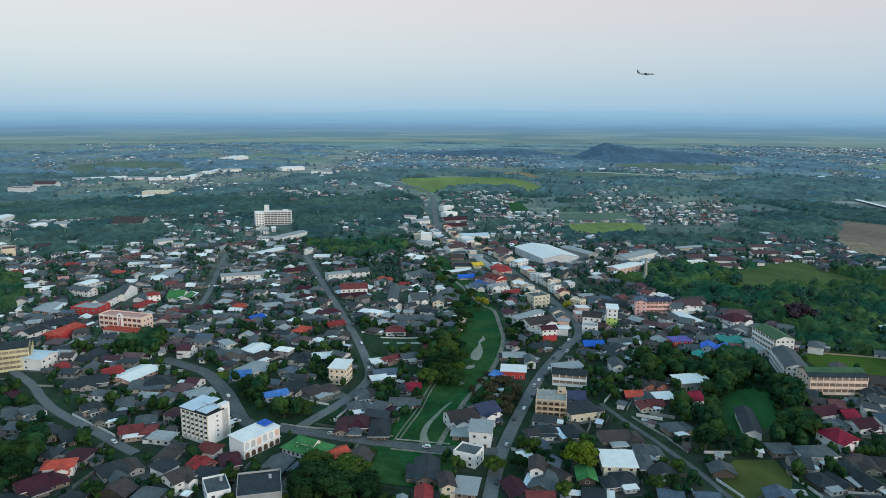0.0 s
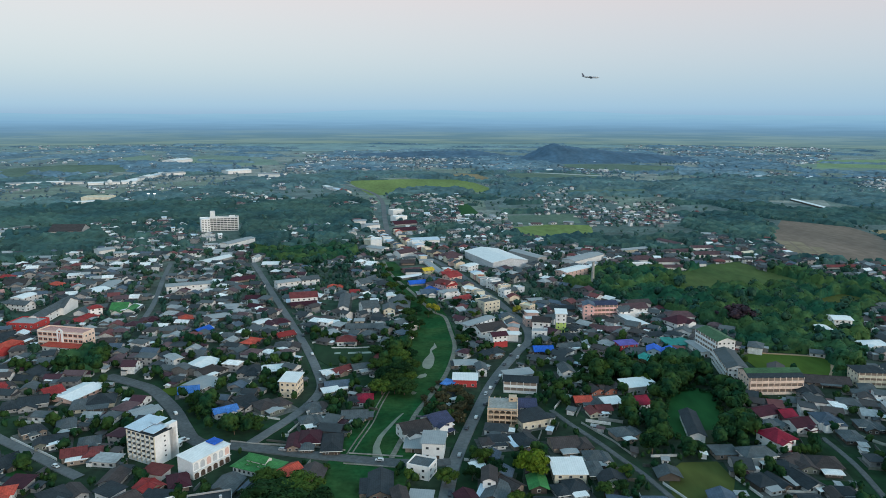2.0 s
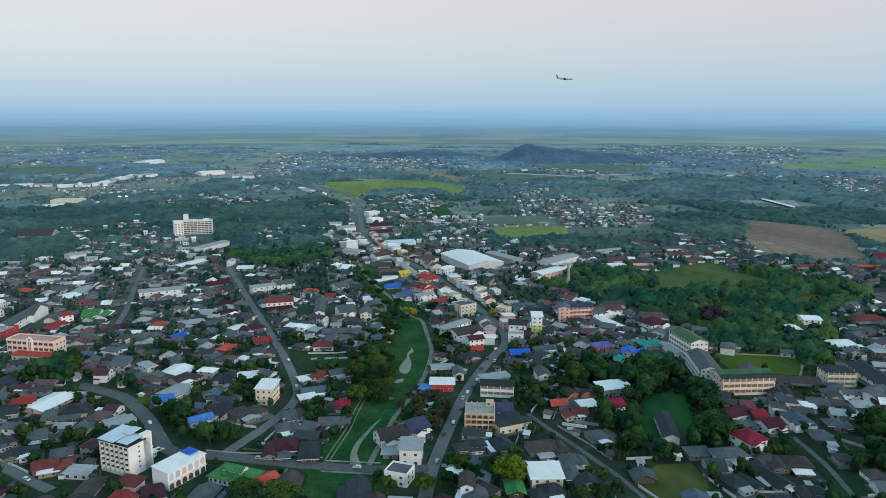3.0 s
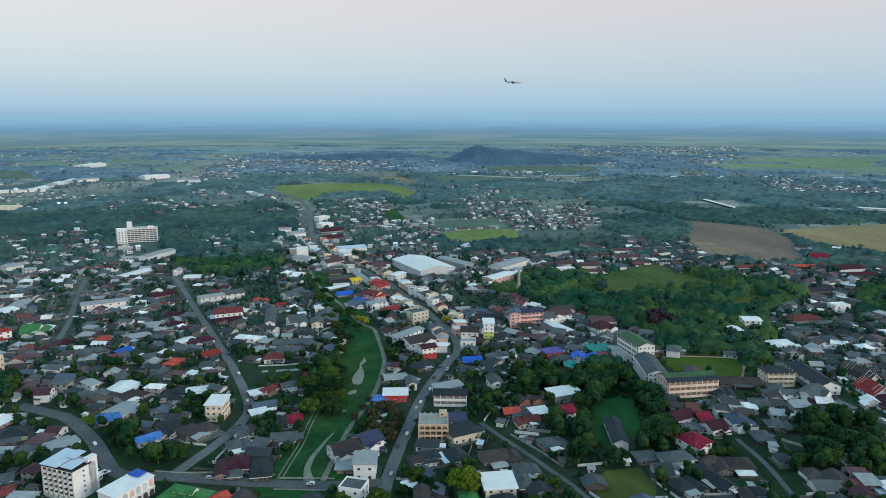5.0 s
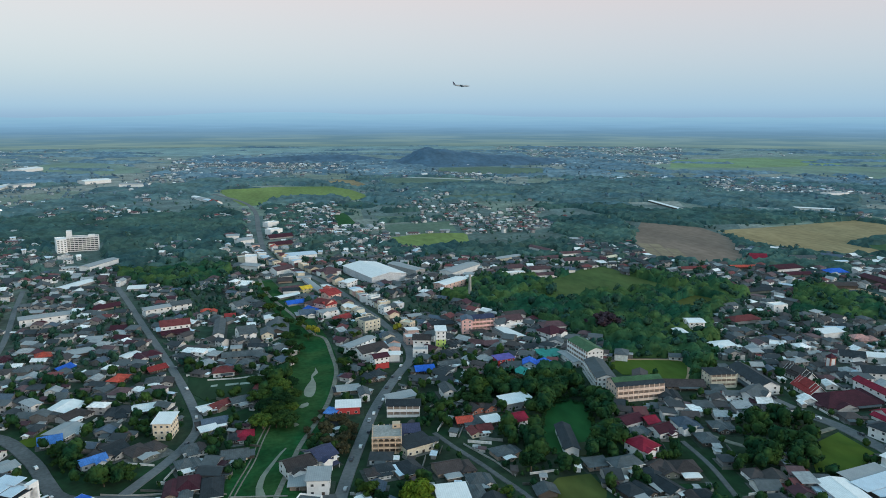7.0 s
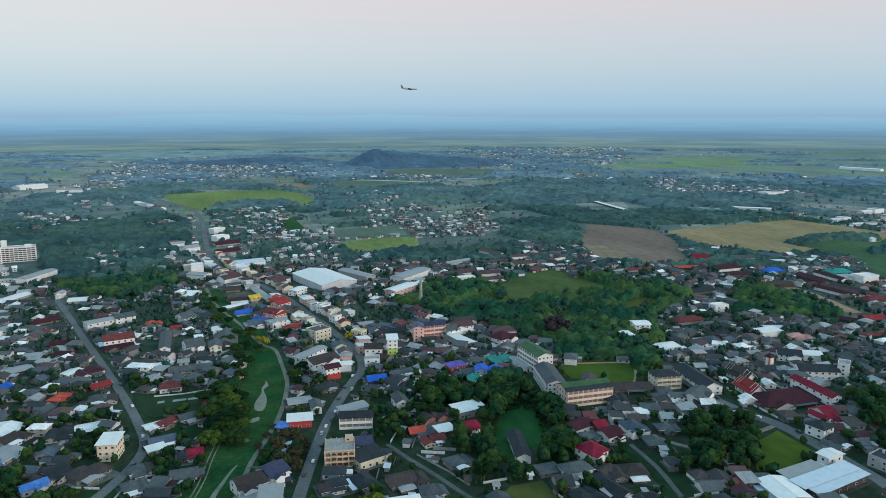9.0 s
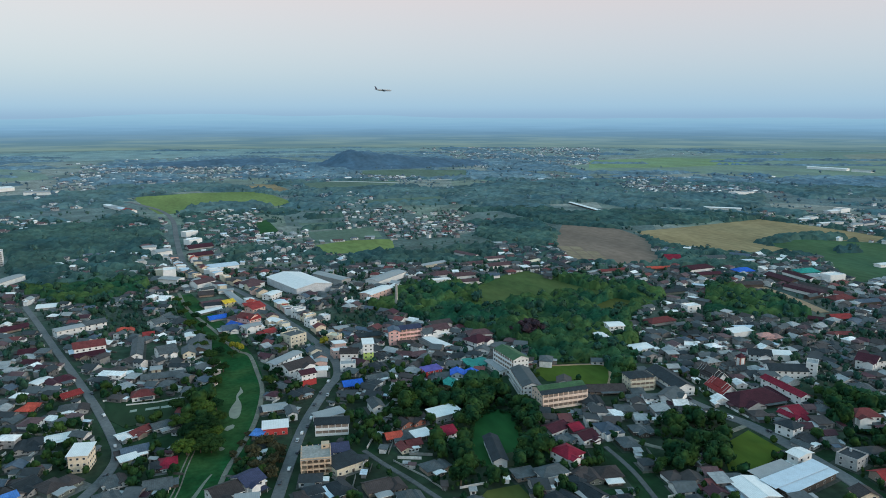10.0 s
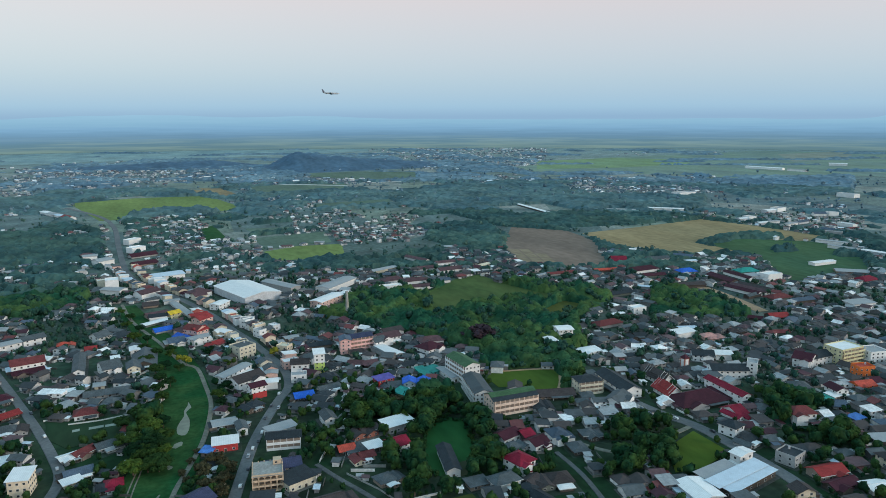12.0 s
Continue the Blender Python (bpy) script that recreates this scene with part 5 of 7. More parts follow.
# The white shop row with painted arches.
w, d, h = 23.0, 11.0, 9.0
mural = thing("shop_row", -94.4, 336.5, 55, "white shop row with painted arches and a flat white metal roof", "shop row")
part("wall", wall_shape("shed", w, d, h), WALL["white"], mural)
part("roof", roof_shape("shed", w, d, h, 0.5), ROOF["white"], mural)
part("roof_patch", Shape().box(w / 2 - 6, w / 2 - 0.5, d / 2 - 7, d / 2 - 0.5, h + 1.2, h + 1.75), ROOF["blue"], mural, "bright blue roof patch")
arch = [(-1.3, 0)] + [(1.3, 0)] + [(1.3 * math.cos(math.pi * i / 8), 2.4 + 1.3 * math.sin(math.pi * i / 8)) for i in range(9)]
for i in range(6):
    px = -w / 2 + w * (i + 0.5) / 6
    for z, mat, lab in ((4.6, WALL["pink" if i % 3 == 2 else "lgrey"], "painted arch panel"), (0.2, dark_wood, "dark shop opening")):
        top = 1.0 if z > 1 else 0.8
        v = [(px + a, -d / 2 - 0.12, z + b * top) for a, b in arch] + [(px + a, -d / 2 + 0.05, z + b * top) for a, b in arch]
        n = len(arch)
        part("arch_panel" if z > 1 else "shop_opening", Shape().add(v, [tuple(range(n))] + [(q, n + q, n + (q + 1) % n, (q + 1) % n) for q in range(n)]), mat, mural, lab)
    part("awning", Shape().box(px - w / 13, px + w / 13, -d / 2 - 1.2, -d / 2, 4.0, 4.15), trim, mural)
taken.append((-94.4, 336.5, 14))

# The hall with the two-tiered green roof.
green_hall = thing("green_hall", -66.7, 331.7, -27.6, "low white hall with a two-tiered bright green roof", "hall")
part("wall", Shape().box(-11, 11, -6.6, 6.6, 0, 3.6), WALL["white"], green_hall)
part("lower_roof", roof_shape("hip", 22, 13.4, 3.6, 1.0, 0.34), ROOF["green"], green_hall)
part("upper_wall", wall_shape("gable", 11, 5.4, 6.6, 0.6), WALL["white"], green_hall)
part("upper_roof", roof_shape("gable", 11, 5.6, 6.6, 0.7, 0.6), ROOF["green"], green_hall)
for px in (-3.2, 3.2):
    part("gablet", wall_shape("cross", 3.0, 2.0, 4.6, 0.6), WALL["white"], green_hall, "white front gable", at=pose(px, -3.6, 0))
    part("gablet_roof", roof_shape("cross", 3.0, 3.2, 4.6, 0.3, 0.6), ROOF["green"], green_hall, at=pose(px, -3.1, 0))
rows_of_windows(green_hall, 22, 6.6, 0, 1, 3.4, 8, 1.4, 1.6)
rows_of_windows(green_hall, 13, 11, 90, 1, 3.4, 4, 1.4, 1.6)
taken.append((-66.7, 331.7, 13))

# The unfinished three-storey frame with arches.
w, d, fh = 16.5, 17.0, 3.15
shell = thing("unfinished_building", 62, 383.6, -9.8, "unfinished three-storey sand-coloured building with arched openings and a bare roof", "building")
for k in range(4):
    part("floor_slab", Shape().box(-w / 2 - 0.4, w / 2 + 0.4, -d / 2 - 0.4, d / 2 + 0.4, k * fh, k * fh + 0.35), concrete if k == 3 else WALL["clay"], shell)
col_mesh = Shape().box(-0.3, 0.3, -0.3, 0.3, 0, 3 * fh + 1.0).mesh("column", [WALL["clay"]])
for i in range(6):
    for j in range(5):
        if i in (0, 5) or j in (0, 4):
            part("column", col_mesh, None, shell, at=pose(-w / 2 + w * i / 5, -d / 2 + d * j / 4, 0))
# Shade inside the arches is put into this wall's dark colour.
part("inner_wall", Shape().box(-w / 2 + 2.4, w / 2 - 2.4, -d / 2 + 2.4, d / 2 - 1.2, 0.35, 3 * fh), WALL["dark"], shell)
for side, run, off in ((0, w, d / 2), (1, d, w / 2), (3, d, w / 2)):
    m = pose(0, 0, 0, 0, 0, 90 * side)
    part("parapet", Shape().box(-run / 2, run / 2, -off - 0.1, -off + 0.1, 3 * fh + 0.35, 3 * fh + 1.2), WALL["clay"], shell, at=m)
    for k in (1, 2):
        part("parapet", Shape().box(-run / 2, run / 2, -off - 0.1, -off + 0.1, k * fh + 0.35, k * fh + 0.95), WALL["clay"], shell, at=m)
    n = 5 if side == 0 else 4
    for i in range(n):
        x0, x1 = -run / 2 + run * i / n, -run / 2 + run * (i + 1) / n
        c, r = (x0 + x1) / 2, (x1 - x0) / 2 - 0.3
        s = Shape()
        pts = [(c + r * math.cos(math.pi * q / 8), 2 * fh + 1.7 + r * 0.9 * math.sin(math.pi * q / 8)) for q in range(9)]
        for (ax, az), (bx, bz) in zip(pts, pts[1:]):
            s.add([(ax, -off - 0.12, az), (bx, -off - 0.12, bz), (bx, -off - 0.12, 3 * fh), (ax, -off - 0.12, 3 * fh), (ax, -off + 0.15, az), (bx, -off + 0.15, bz), (bx, -off + 0.15, 3 * fh), (ax, -off + 0.15, 3 * fh)],
                  [(3, 2, 1, 0), (4, 5, 6, 7), (0, 1, 5, 4)])
        part("arch", s, WALL["clay"], shell, at=m)
part("stair_box", Shape().box(w / 2 - 5, w / 2 - 0.4, d / 2 - 5, d / 2 - 0.4, 3 * fh + 0.35, 3 * fh + 3.0).box(w / 2 - 4, w / 2 - 2.6, d / 2 - 5.06, d / 2 - 4.9, 3 * fh + 1.2, 3 * fh + 2.2, 1), [WALL["clay"], glass], shell)
taken.append((62, 383.6, 12))

building("terrace_house", 80.6, 429.5, -12.5, 21, 11, 2, 3.6, "gable", "dgrey", "white", "white two-storey house with long balconies and a dark roof", corridor=(0,), category="house")
shop = building("corner_shop", 79, 519, 14, 11.5, 10, 3, 3.1, "gable", "maroon", "white", "white three-storey corner shop with a bright red ground floor", front=3, side=2, category="shop")
part("red_front", Shape().box(-5.8, 5.8, -5.16, -5.02, 0, 4.6), WALL["redw"], shop, "bright red painted ground floor")
building("apartment_house", -64.5, 431, -11.7, 10.5, 14, 3, 3.5, "shed", "white", "sand", "cream three-storey apartment block with a white roof", front=3, side=5)
building("flat_roofed_house", 12.9, 323, -25.6, 11.6, 10.5, 2, 3.2, "flat", "grey", "white", "white two-storey house with a flat grey roof terrace", category="house", front=2, side=2)

# The school: three wings round a sports field.
wing = building("school_wing", 240.5, 420, -1.5, 34.5, 16, 3, 3.7, "gable", "dgrey", "peach", "peach three-storey school wing with corridors, green and grey roof", corridor=(0,), front=12, category="school")
part("roof_crest", Shape().add([(-18, -4.6, 12.4), (18, -4.6, 12.4), (18, 0, 14.25), (-18, 0, 14.25), (-18, 4.6, 12.4), (18, 4.6, 12.4), (-18, -4.6, 12.7), (18, -4.6, 12.7), (18, 0, 14.5), (-18, 0, 14.5), (-18, 4.6, 12.7), (18, 4.6, 12.7)],
                               [(6, 7, 8, 9), (9, 8, 11, 10), (0, 1, 7, 6), (4, 10, 11, 5), (0, 6, 9, 10, 4, 3), (1, 2, 5, 11, 8, 7)]), ROOF["moss"], wing, "dull green upper roof sheets")
building("school_wing", 237, 491, 4, 13.5, 30, 4, 3.6, "cross", "moss", "white", "white four-storey school wing with a green gabled roof", corridor=(3,), category="school", side=10)
building("school_wing", 230, 452, -12, 13, 38, 3, 3.1, "cross", "grey", "white", "white school wing with a violet-grey gabled roof", corridor=(3,), category="school", side=10)
house(226, 496, 4, 6, 26, 4, "cross", "lgrey", "white")

# The hospital.
hos = thing("hospital", -266, 1104, 6, "white seven-storey hospital block with banded balconies and a stair tower", "hospital")
part("wall", wall_shape("flat", 42, 14, 20), WALL["white"], hos, at=pose(8, 0, 0))
wing = part("wing", wall_shape("flat", 13, 22, 19), WALL["white"], hos, at=pose(-19.5, -5, 0, 0, 0, 14))
part("stair_tower", Shape().box(-12.5, -6, 1, 9, 0, 29).box(-11.5, -7, 0.9, 1.0, 21, 27, 1), [WALL["white"], trim], hos)
part("roof", roof_shape("flat", 42, 14, 20), ROOF["lgrey"], hos, at=pose(8, 0, 0))
part("roof_shed", Shape().box(16, 24, -3, 3, 20, 22.6), WALL["white"], hos)
for k in range(7):
    floor = part("balcony", Shape().box(-12.8, 28.8, -8.3, -7.0, 2.75 * k, 2.75 * k + 0.2).box(-12.8, 28.8, -8.3, -8.1, 2.75 * k + 0.2, 2.75 * k + 1.15), trim, hos, "long white balcony")
    part("window_band", Shape().box(-12.4, 28.4, -7.12, -7.0, 2.75 * k + 0.9, 2.75 * k + 2.4), glass, hos, "dark window band")
    for i in range(9):
        part("pier", Shape().box(-12.8 + 5.2 * i, -12.3 + 5.2 * i, -8.3, -7.0, 2.75 * k, 2.75 * k + 2.75), WALL["white"], floor)
    for px in (-4.2, 0, 4.2):
        part("window", window_mesh, None, wing, at=pose(px, -11, 0.9 + 2.6 * k) @ Matrix.Diagonal((2.6, 2.4, 1.3, 1)))
taken.append((-268, 1104, 34))

w, d, h = 39.6, 12.7, 12.3
peach = thing("church_school", -247.8, 539, -16.6, "peach three-storey school with a flat roof and white centre panel", "school")
part("wall", wall_shape("flat", w, d, h), WALL["peach"], peach)
part("roof", roof_shape("flat", w, d, h), ROOF["pink"], peach)
part("centre_panel", Shape().box(-2.6, 2.6, -d / 2 - 0.5, -d / 2, 0, h + 1.6).add([(-2.6, -d / 2 - 0.5, h + 1.6), (2.6, -d / 2 - 0.5, h + 1.6), (0, -d / 2 - 0.5, h + 3.2), (-2.6, -d / 2, h + 1.6), (2.6, -d / 2, h + 1.6), (0, -d / 2, h + 3.2)], [(0, 1, 2), (5, 4, 3), (1, 4, 5, 2), (0, 2, 5, 3)]), WALL["white"], peach, "white gabled centre panel")
for px in (-1.1, 0.25):
    part("slit_window", Shape().box(px, px + 0.85, -d / 2 - 0.56, -d / 2 - 0.5, 2.0, h - 0.6), WALL["brick"], peach, "tall narrow brown window")
part("rosette", Shape().tube(0, 0, 0, 0.1, 0.8, 0.8, 14), WALL["brick"], peach, "round brown window", at=pose(0, -d / 2 - 0.5, h + 0.9, 90, 0, 0))
for k in range(3):
    part("ledge", Shape().box(-w / 2 - 0.1, w / 2 + 0.1, -d / 2 - 0.3, -d / 2, 4.1 * (k + 1) - 0.35, 4.1 * (k + 1)), WALL["white"], peach, "pale ledge")
    for i in range(8):
        px = -w / 2 + 2.4 + 2.15 * (2 * (i % 4)) + (22.0 if i > 3 else 0)
        one = part("window", Shape().box(px - 1.5, px + 1.5, -d / 2 - 0.08, -d / 2 + 0.02, 4.1 * k + 1.1, 4.1 * k + 3.2), WALL["brick"], peach, "reddish-brown framed window")
        for q in (-0.75, 0.75):
            part("pane", Shape().box(px + q - 0.55, px + q + 0.55, -d / 2 - 0.12, -d / 2 - 0.07, 4.1 * k + 1.5, 4.1 * k + 2.9), glass, one)
for k in range(3):
    for py in (-3, 1, 4.4):
        part("window", window_mesh, None, peach, at=pose(w / 2, py, 4.1 * k + 1.1, 0, 0, 90) @ Matrix.Diagonal((1.6, 1.6, 1.6, 1)))
taken.append((-247.8, 539, 20))
yellow = building("college_block", -291, 453, 26, 30, 18, 4, 3.4, "flat", "dgrey", "yellow", "pale yellow four-storey block with long banded balconies", corridor=(0, 1), category="building")
part("roof_cover", roof_shape("gable", 29, 17, 14.6, 0.6, 0.25), ROOF["dgrey"], yellow, "dark weathered roof")
lime_house = building("tower_house", 135.7, 554, -9.8, 8.3, 12, 5, 3.15, "shed", "white", "white", "tall narrow white and lime-green house with a white roof", category="house", front=2, side=2)
part("lime_front", Shape().box(-4.2, 4.2, -6.12, -6.02, 0, 8.5), WALL["lime"], lime_house, "lime-green painted lower front")
building("pink_house", 168.5, 590, -10, 9.3, 13, 4, 3.2, "cross", "slate", "blush", "pink four-storey house with a slate-blue gabled roof", category="house", front=2, side=3)
building("pink_house", 184, 599, 2, 22, 12, 3, 3.6, "gable", "navy", "blush", "pink three-storey house with white balconies and a slate roof", corridor=(0,), category="house")
building("teachers_house", 309.8, 425.6, -8, 18.6, 13.5, 3, 3.3, "hip", "dgrey", "cream", "cream three-storey block with balconies and a dark hipped roof", corridor=(0, 1), category="building")
building("yellow_block", 548, 391.6, 0, 26, 18, 4, 3.2, "flat", "white", "yellow", "pale yellow four-storey block with a white roof", corridor=(0,), category="building")

# The brick chimney among the trees.
chim = thing("chimney", 202.7, 698, 0, "tall tapering grey brick chimney among trees", "chimney")
part("shaft", Shape().tube(0, 0, 0, 27, 2.0, 1.25, 14), concrete, chim)
part("rim", Shape().tube(0, 0, 26.6, 27.8, 1.5, 1.5, 14), concrete, chim)

# The bell tower beside the temple roofs.
tower = thing("bell_tower", 408.8, 429, 0, "slim dark red and white bell tower", "tower")
part("shaft", Shape().box(-2.4, 2.4, -2.4, 2.4, 0, 11), WALL["brick"], tower)
part("roof", roof_shape("hip", 5, 5, 11, 0.5, 0.9), ROOF["maroon"], tower)
for s in range(4):
    part("panel", Shape().box(-1.5, 1.5, -2.55, -2.4, 2, 10), trim, tower, at=pose(0, 0, 0, 0, 0, 90 * s))


# Two temple halls with steep tiered roofs.
def temple_hall(x, y, turn, w, d, roof, label):
    base = thing("temple_hall", x, y, turn, label, "temple hall")
    part("wall", wall_shape("gable", w - 2, d - 3, 5, 0.9), WALL["white"], base)
    for k, (run, wide, e) in enumerate(((w, d, 4.2), (w * 0.78, d * 0.74, 5.8), (w * 0.5, d * 0.62, 7.2))):
        tier = part("roof_tier", roof_shape("gable", run, wide, e, 0.5, 0.85), ROOF[roof], base)
        half = wide / 2 + 0.5
        for side in (-1, 1):
            for up in (-1, 1):
                low, top = e - 0.85 * 0.5, e - 0.85 * 0.5 + 0.85 * half
                px = side * (run / 2 + 0.56)
                v = [(px + o, up * t, z + h) for o in (-0.06, 0.06) for t, z, h in ((half, low, -0.05), (0, top, -0.05), (0, top, 0.34), (half, low, 0.34))]
                part("bargeboard", Shape().add(v, [(0, 1, 2, 3), (7, 6, 5, 4), (0, 4, 5, 1), (2, 6, 7, 3), (1, 5, 6, 2), (0, 3, 7, 4)]), trim, tier, "white carved bargeboard")
            part("finial", Shape().tube(side * (run / 2 + 0.5), 0, low, low + 0.85 * half + 2.0, 0.16, 0.03, 6), trim, tier, "white pointed finial")
    rows_of_windows(base, w - 2, (d - 3) / 2, 0, 1, 4, 5, 1.0, 1.8)
    taken.append((x, y, math.hypot(w, d) * 0.45))


temple_hall(359, 393, -97, 22, 13, "red", "white temple hall with a steep three-tiered red roof")
temple_hall(372, 418, -86, 22, 11, "brown", "white temple hall with a steep tiered brown roof")


# ---- garden walls, rails, vehicles ----
def wall_run(name, points, high, thick, mat, label, category="wall"):
    s = Shape()
    line = [Vector(p) for p in points]
    for a, b in zip(line, line[1:]):
        u = (b - a).normalized()
        n = Vector((-u.y, u.x)) * thick / 2
        v = [(p.x + q.x, p.y + q.y, z) for z in (0, high) for p, q in ((a, -n), (b, -n), (b, n), (a, n))]
        s.add(v, [(3, 2, 1, 0), (4, 5, 6, 7), (0, 1, 5, 4), (1, 2, 6, 5), (2, 3, 7, 6), (3, 0, 4, 7)])
    return tagged(new(name, s.mesh(name, [mat])), label, category)


wall_run("garden_wall", [(-207, 376), (-194, 366), (-180, 356), (-171, 349)], 1.3, 0.3, trim, "long pale garden wall beside the lane")
wall_run("garden_wall", [(-88, 365), (-76, 361), (-50, 357)], 1.0, 0.22, concrete, "grey garden wall along the street")
wall_run("garden_wall", [(-46, 356), (-26, 350)], 1.0, 0.22, concrete, "grey garden wall along the street")
wall_run("bridge_rail", [(-24, 346.5), (4, 341)], 0.95, 0.22, concrete, "pale concrete rail of the road bridge", "rail")
wall_run("bridge_rail", [(-26, 335.5), (4, 329)], 0.95, 0.22, concrete, "pale concrete rail of the road bridge", "rail")
wall_run("garden_wall", [(324, 400), (326, 378)], 1.4, 0.25, trim, "white garden wall along the street")
wall_run("garden_wall", [(346, 374), (346, 352)], 1.4, 0.25, trim, "white garden wall along the street")
wall_run("garden_wall", [(127, 306), (133, 289)], 1.4, 0.22, trim, "pale wall beside the dry lawn")
wall_run("garden_wall", [(164, 309), (168, 290)], 1.4, 0.22, trim, "pale wall beside the dry lawn")
wall_run("garden_wall", [(106, 376), (117, 352), (123, 333)], 1.1, 0.25, concrete, "grey wall beside the narrow lane")
wall_run("garden_wall", [(231, 286), (263, 286)], 1.4, 0.25, trim, "white garden wall beside the meadow")
wall_run("garden_wall", [(-63, 533), (-28, 529)], 1.4, 0.25, trim, "long white garden wall in the green")
wall_run("garden_wall", [(-47, 519.5), (-27, 518), (-6, 521)], 1.2, 0.25, trim, "long white garden wall in the green")
wall_run("garden_wall", [(131, 333), (147, 333)], 1.4, 0.25, trim, "white wall behind the dry lawn")



def car(x, y, turn, paint, label, long=4.3, high=1.5):
    base = thing("car", x, y, turn, label, "car", "cars on the streets")
    base.location.z = 0.5
    s = Shape()
    prof = [(-long / 2, 0.35), (long / 2, 0.35), (long / 2, 0.8), (long * 0.30, 0.95), (long * 0.16, high), (-long * 0.36, high), (-long / 2, 0.95)]
    k = len(prof)
    s.add([(a, -0.85, b) for a, b in prof] + [(a, 0.85, b) for a, b in prof], [tuple(range(k)), tuple(range(2 * k - 1, k - 1, -1))] + [(i, k + i, k + (i + 1) % k, (i + 1) % k) for i in range(k)])
    part("body", s, paint, base)
    for side in (-1, 1):
        part("side_window", Shape().box(-long * 0.33, long * 0.16, side * 0.87 - 0.02, side * 0.87 + 0.02, 0.98, high - 0.12), glass, base)
        for q in (-0.3, 0.3):
            tyre = part("wheel", Shape().tube(0, 0, -0.1, 0.1, 0.33, 0.33, 10), ROOF["dgrey"], base, at=pose(q * long, side * 0.8, 0.33, 90, 0, 0))
            part("rim", Shape().tube(0, 0, -0.12, 0.12, 0.2, 0.2, 8), metal, tyre)
    part("windscreen", Shape().add([(long * 0.31, -0.75, 0.97), (long * 0.31, 0.75, 0.97), (long * 0.18, 0.75, high - 0.05), (long * 0.18, -0.75, high - 0.05)], [(0, 1, 2, 3)]), glass, base)


paint_white = surface("white_car_paint", (0.70, 0.70, 0.70), 0.3, 0.05)
paint_dark = surface("dark_car_paint", (0.05, 0.055, 0.07), 0.3, 0.05)
paint_silver = surface("silver_car_paint", (0.40, 0.41, 0.43), 0.3, 0.05)
for x, y, turn, paint, words in ((61.5, 431, 72, paint_white, "white"), (66.5, 440, 252, paint_dark, "dark"), (47, 386, 73, paint_white, "white"), (-51, 414, 70, paint_dark, "dark"), (-58.5, 352, -12, paint_silver, "silver"),
                                 (85, 494, 66, paint_dark, "dark"), (89, 488, 246, paint_silver, "silver"), (-168, 341, -35, paint_white, "white"), (33, 340, 74, paint_silver, "silver"), (40, 372, 253, paint_dark, "dark"),
                                 (101, 545, 88, paint_white, "white"), (103, 584, 272, paint_dark, "dark"), (-60, 505, 110, paint_white, "white"), (330, 392, 100, paint_dark, "dark"), (341, 300, 92, paint_silver, "silver"), (-128, 403, 122, paint_white, "white"), (54.5, 405, 71, paint_dark, "dark"), (57, 421, 251, paint_silver, "silver"), (71, 452, 70, paint_white, "white"), (77, 474, 246, paint_dark, "dark"), (95, 515, 62, paint_white, "white"),
                                 (104, 566, 90, paint_dark, "dark"), (110, 571, 271, paint_white, "white"), (97, 640, 98, paint_silver, "silver"), (25, 302, 258, paint_dark, "dark"), (-49, 452, 96, paint_silver, "silver"), (-72, 551, 288, paint_dark, "dark"), (-8, 337, 170, paint_white, "white"), (334, 356, 105, paint_white, "white"), (342, 330, 92, paint_dark, "dark")):
    car(x, y, turn, paint, words + " small car on the grey asphalt street")
car(-113, 366, 40, paint_white, "long white pickup truck parked beside the hotel", 6.5, 2.2)

# Far on the plain: a white water tank on legs and two lit floodlights.
tank = thing("water_tower", -702, 1831, 0, "white round water tank on a short steel stand", "water tower")
dome_ = Shape()
for k in range(7):
    r, z = 6.5 * math.sin(math.pi * (k + 0.5) / 7), 10 - 6.5 * math.cos(math.pi * (k + 0.5) / 7)
    dome_.v += [(r * math.cos(math.pi * i / 6), r * math.sin(math.pi * i / 6), z) for i in range(12)]
for k in range(6):
    for i in range(12):
        dome_.f.append((12 * k + i, 12 * k + (i + 1) % 12, 12 * k + 12 + (i + 1) % 12, 12 * k + 12 + i))
        dome_.s.append(0)
dome_.add(dome_.v[:12], [tuple(range(11, -1, -1))]).add(dome_.v[72:84], [tuple(range(12))])
part("tank", dome_, WALL["white"], tank)
for i in range(4):
    part("leg", Shape().box(-0.3, 0.3, -0.3, 0.3, 0, 6), metal, tank, at=pose(3.2 * math.cos(math.pi * (i / 2 + 0.25)), 3.2 * math.sin(math.pi * (i / 2 + 0.25)), 0))
taken.append((-702, 1831, 9))
glow = bpy.data.materials.new("floodlight_glow")
glow.use_nodes = True
glow.node_tree.nodes["Principled BSDF"].inputs["Emission Color"].default_value = (0.85, 0.95, 1.0, 1)
glow.node_tree.nodes["Principled BSDF"].inputs["Emission Strength"].default_value = 2.0
for x, y in ((-504, 1511), (-491, 1510)):
    mast = thing("floodlight_mast", x, y, 0, "tall grey mast with a lit white floodlight", "floodlight")
    part("mast", Shape().tube(0, 0, 0, 14, 0.3, 0.15, 8), metal, mast)
    head = part("lamp_head", Shape().box(-2.6, 2.6, -0.3, 0.5, 13, 15.4), metal, mast)
    part("lamp_glass", Shape().box(-2.4, 2.4, -0.36, -0.31, 13.2, 15.2), glow, head, "bright white lamp glass")
    taken.append((x, y, 6))


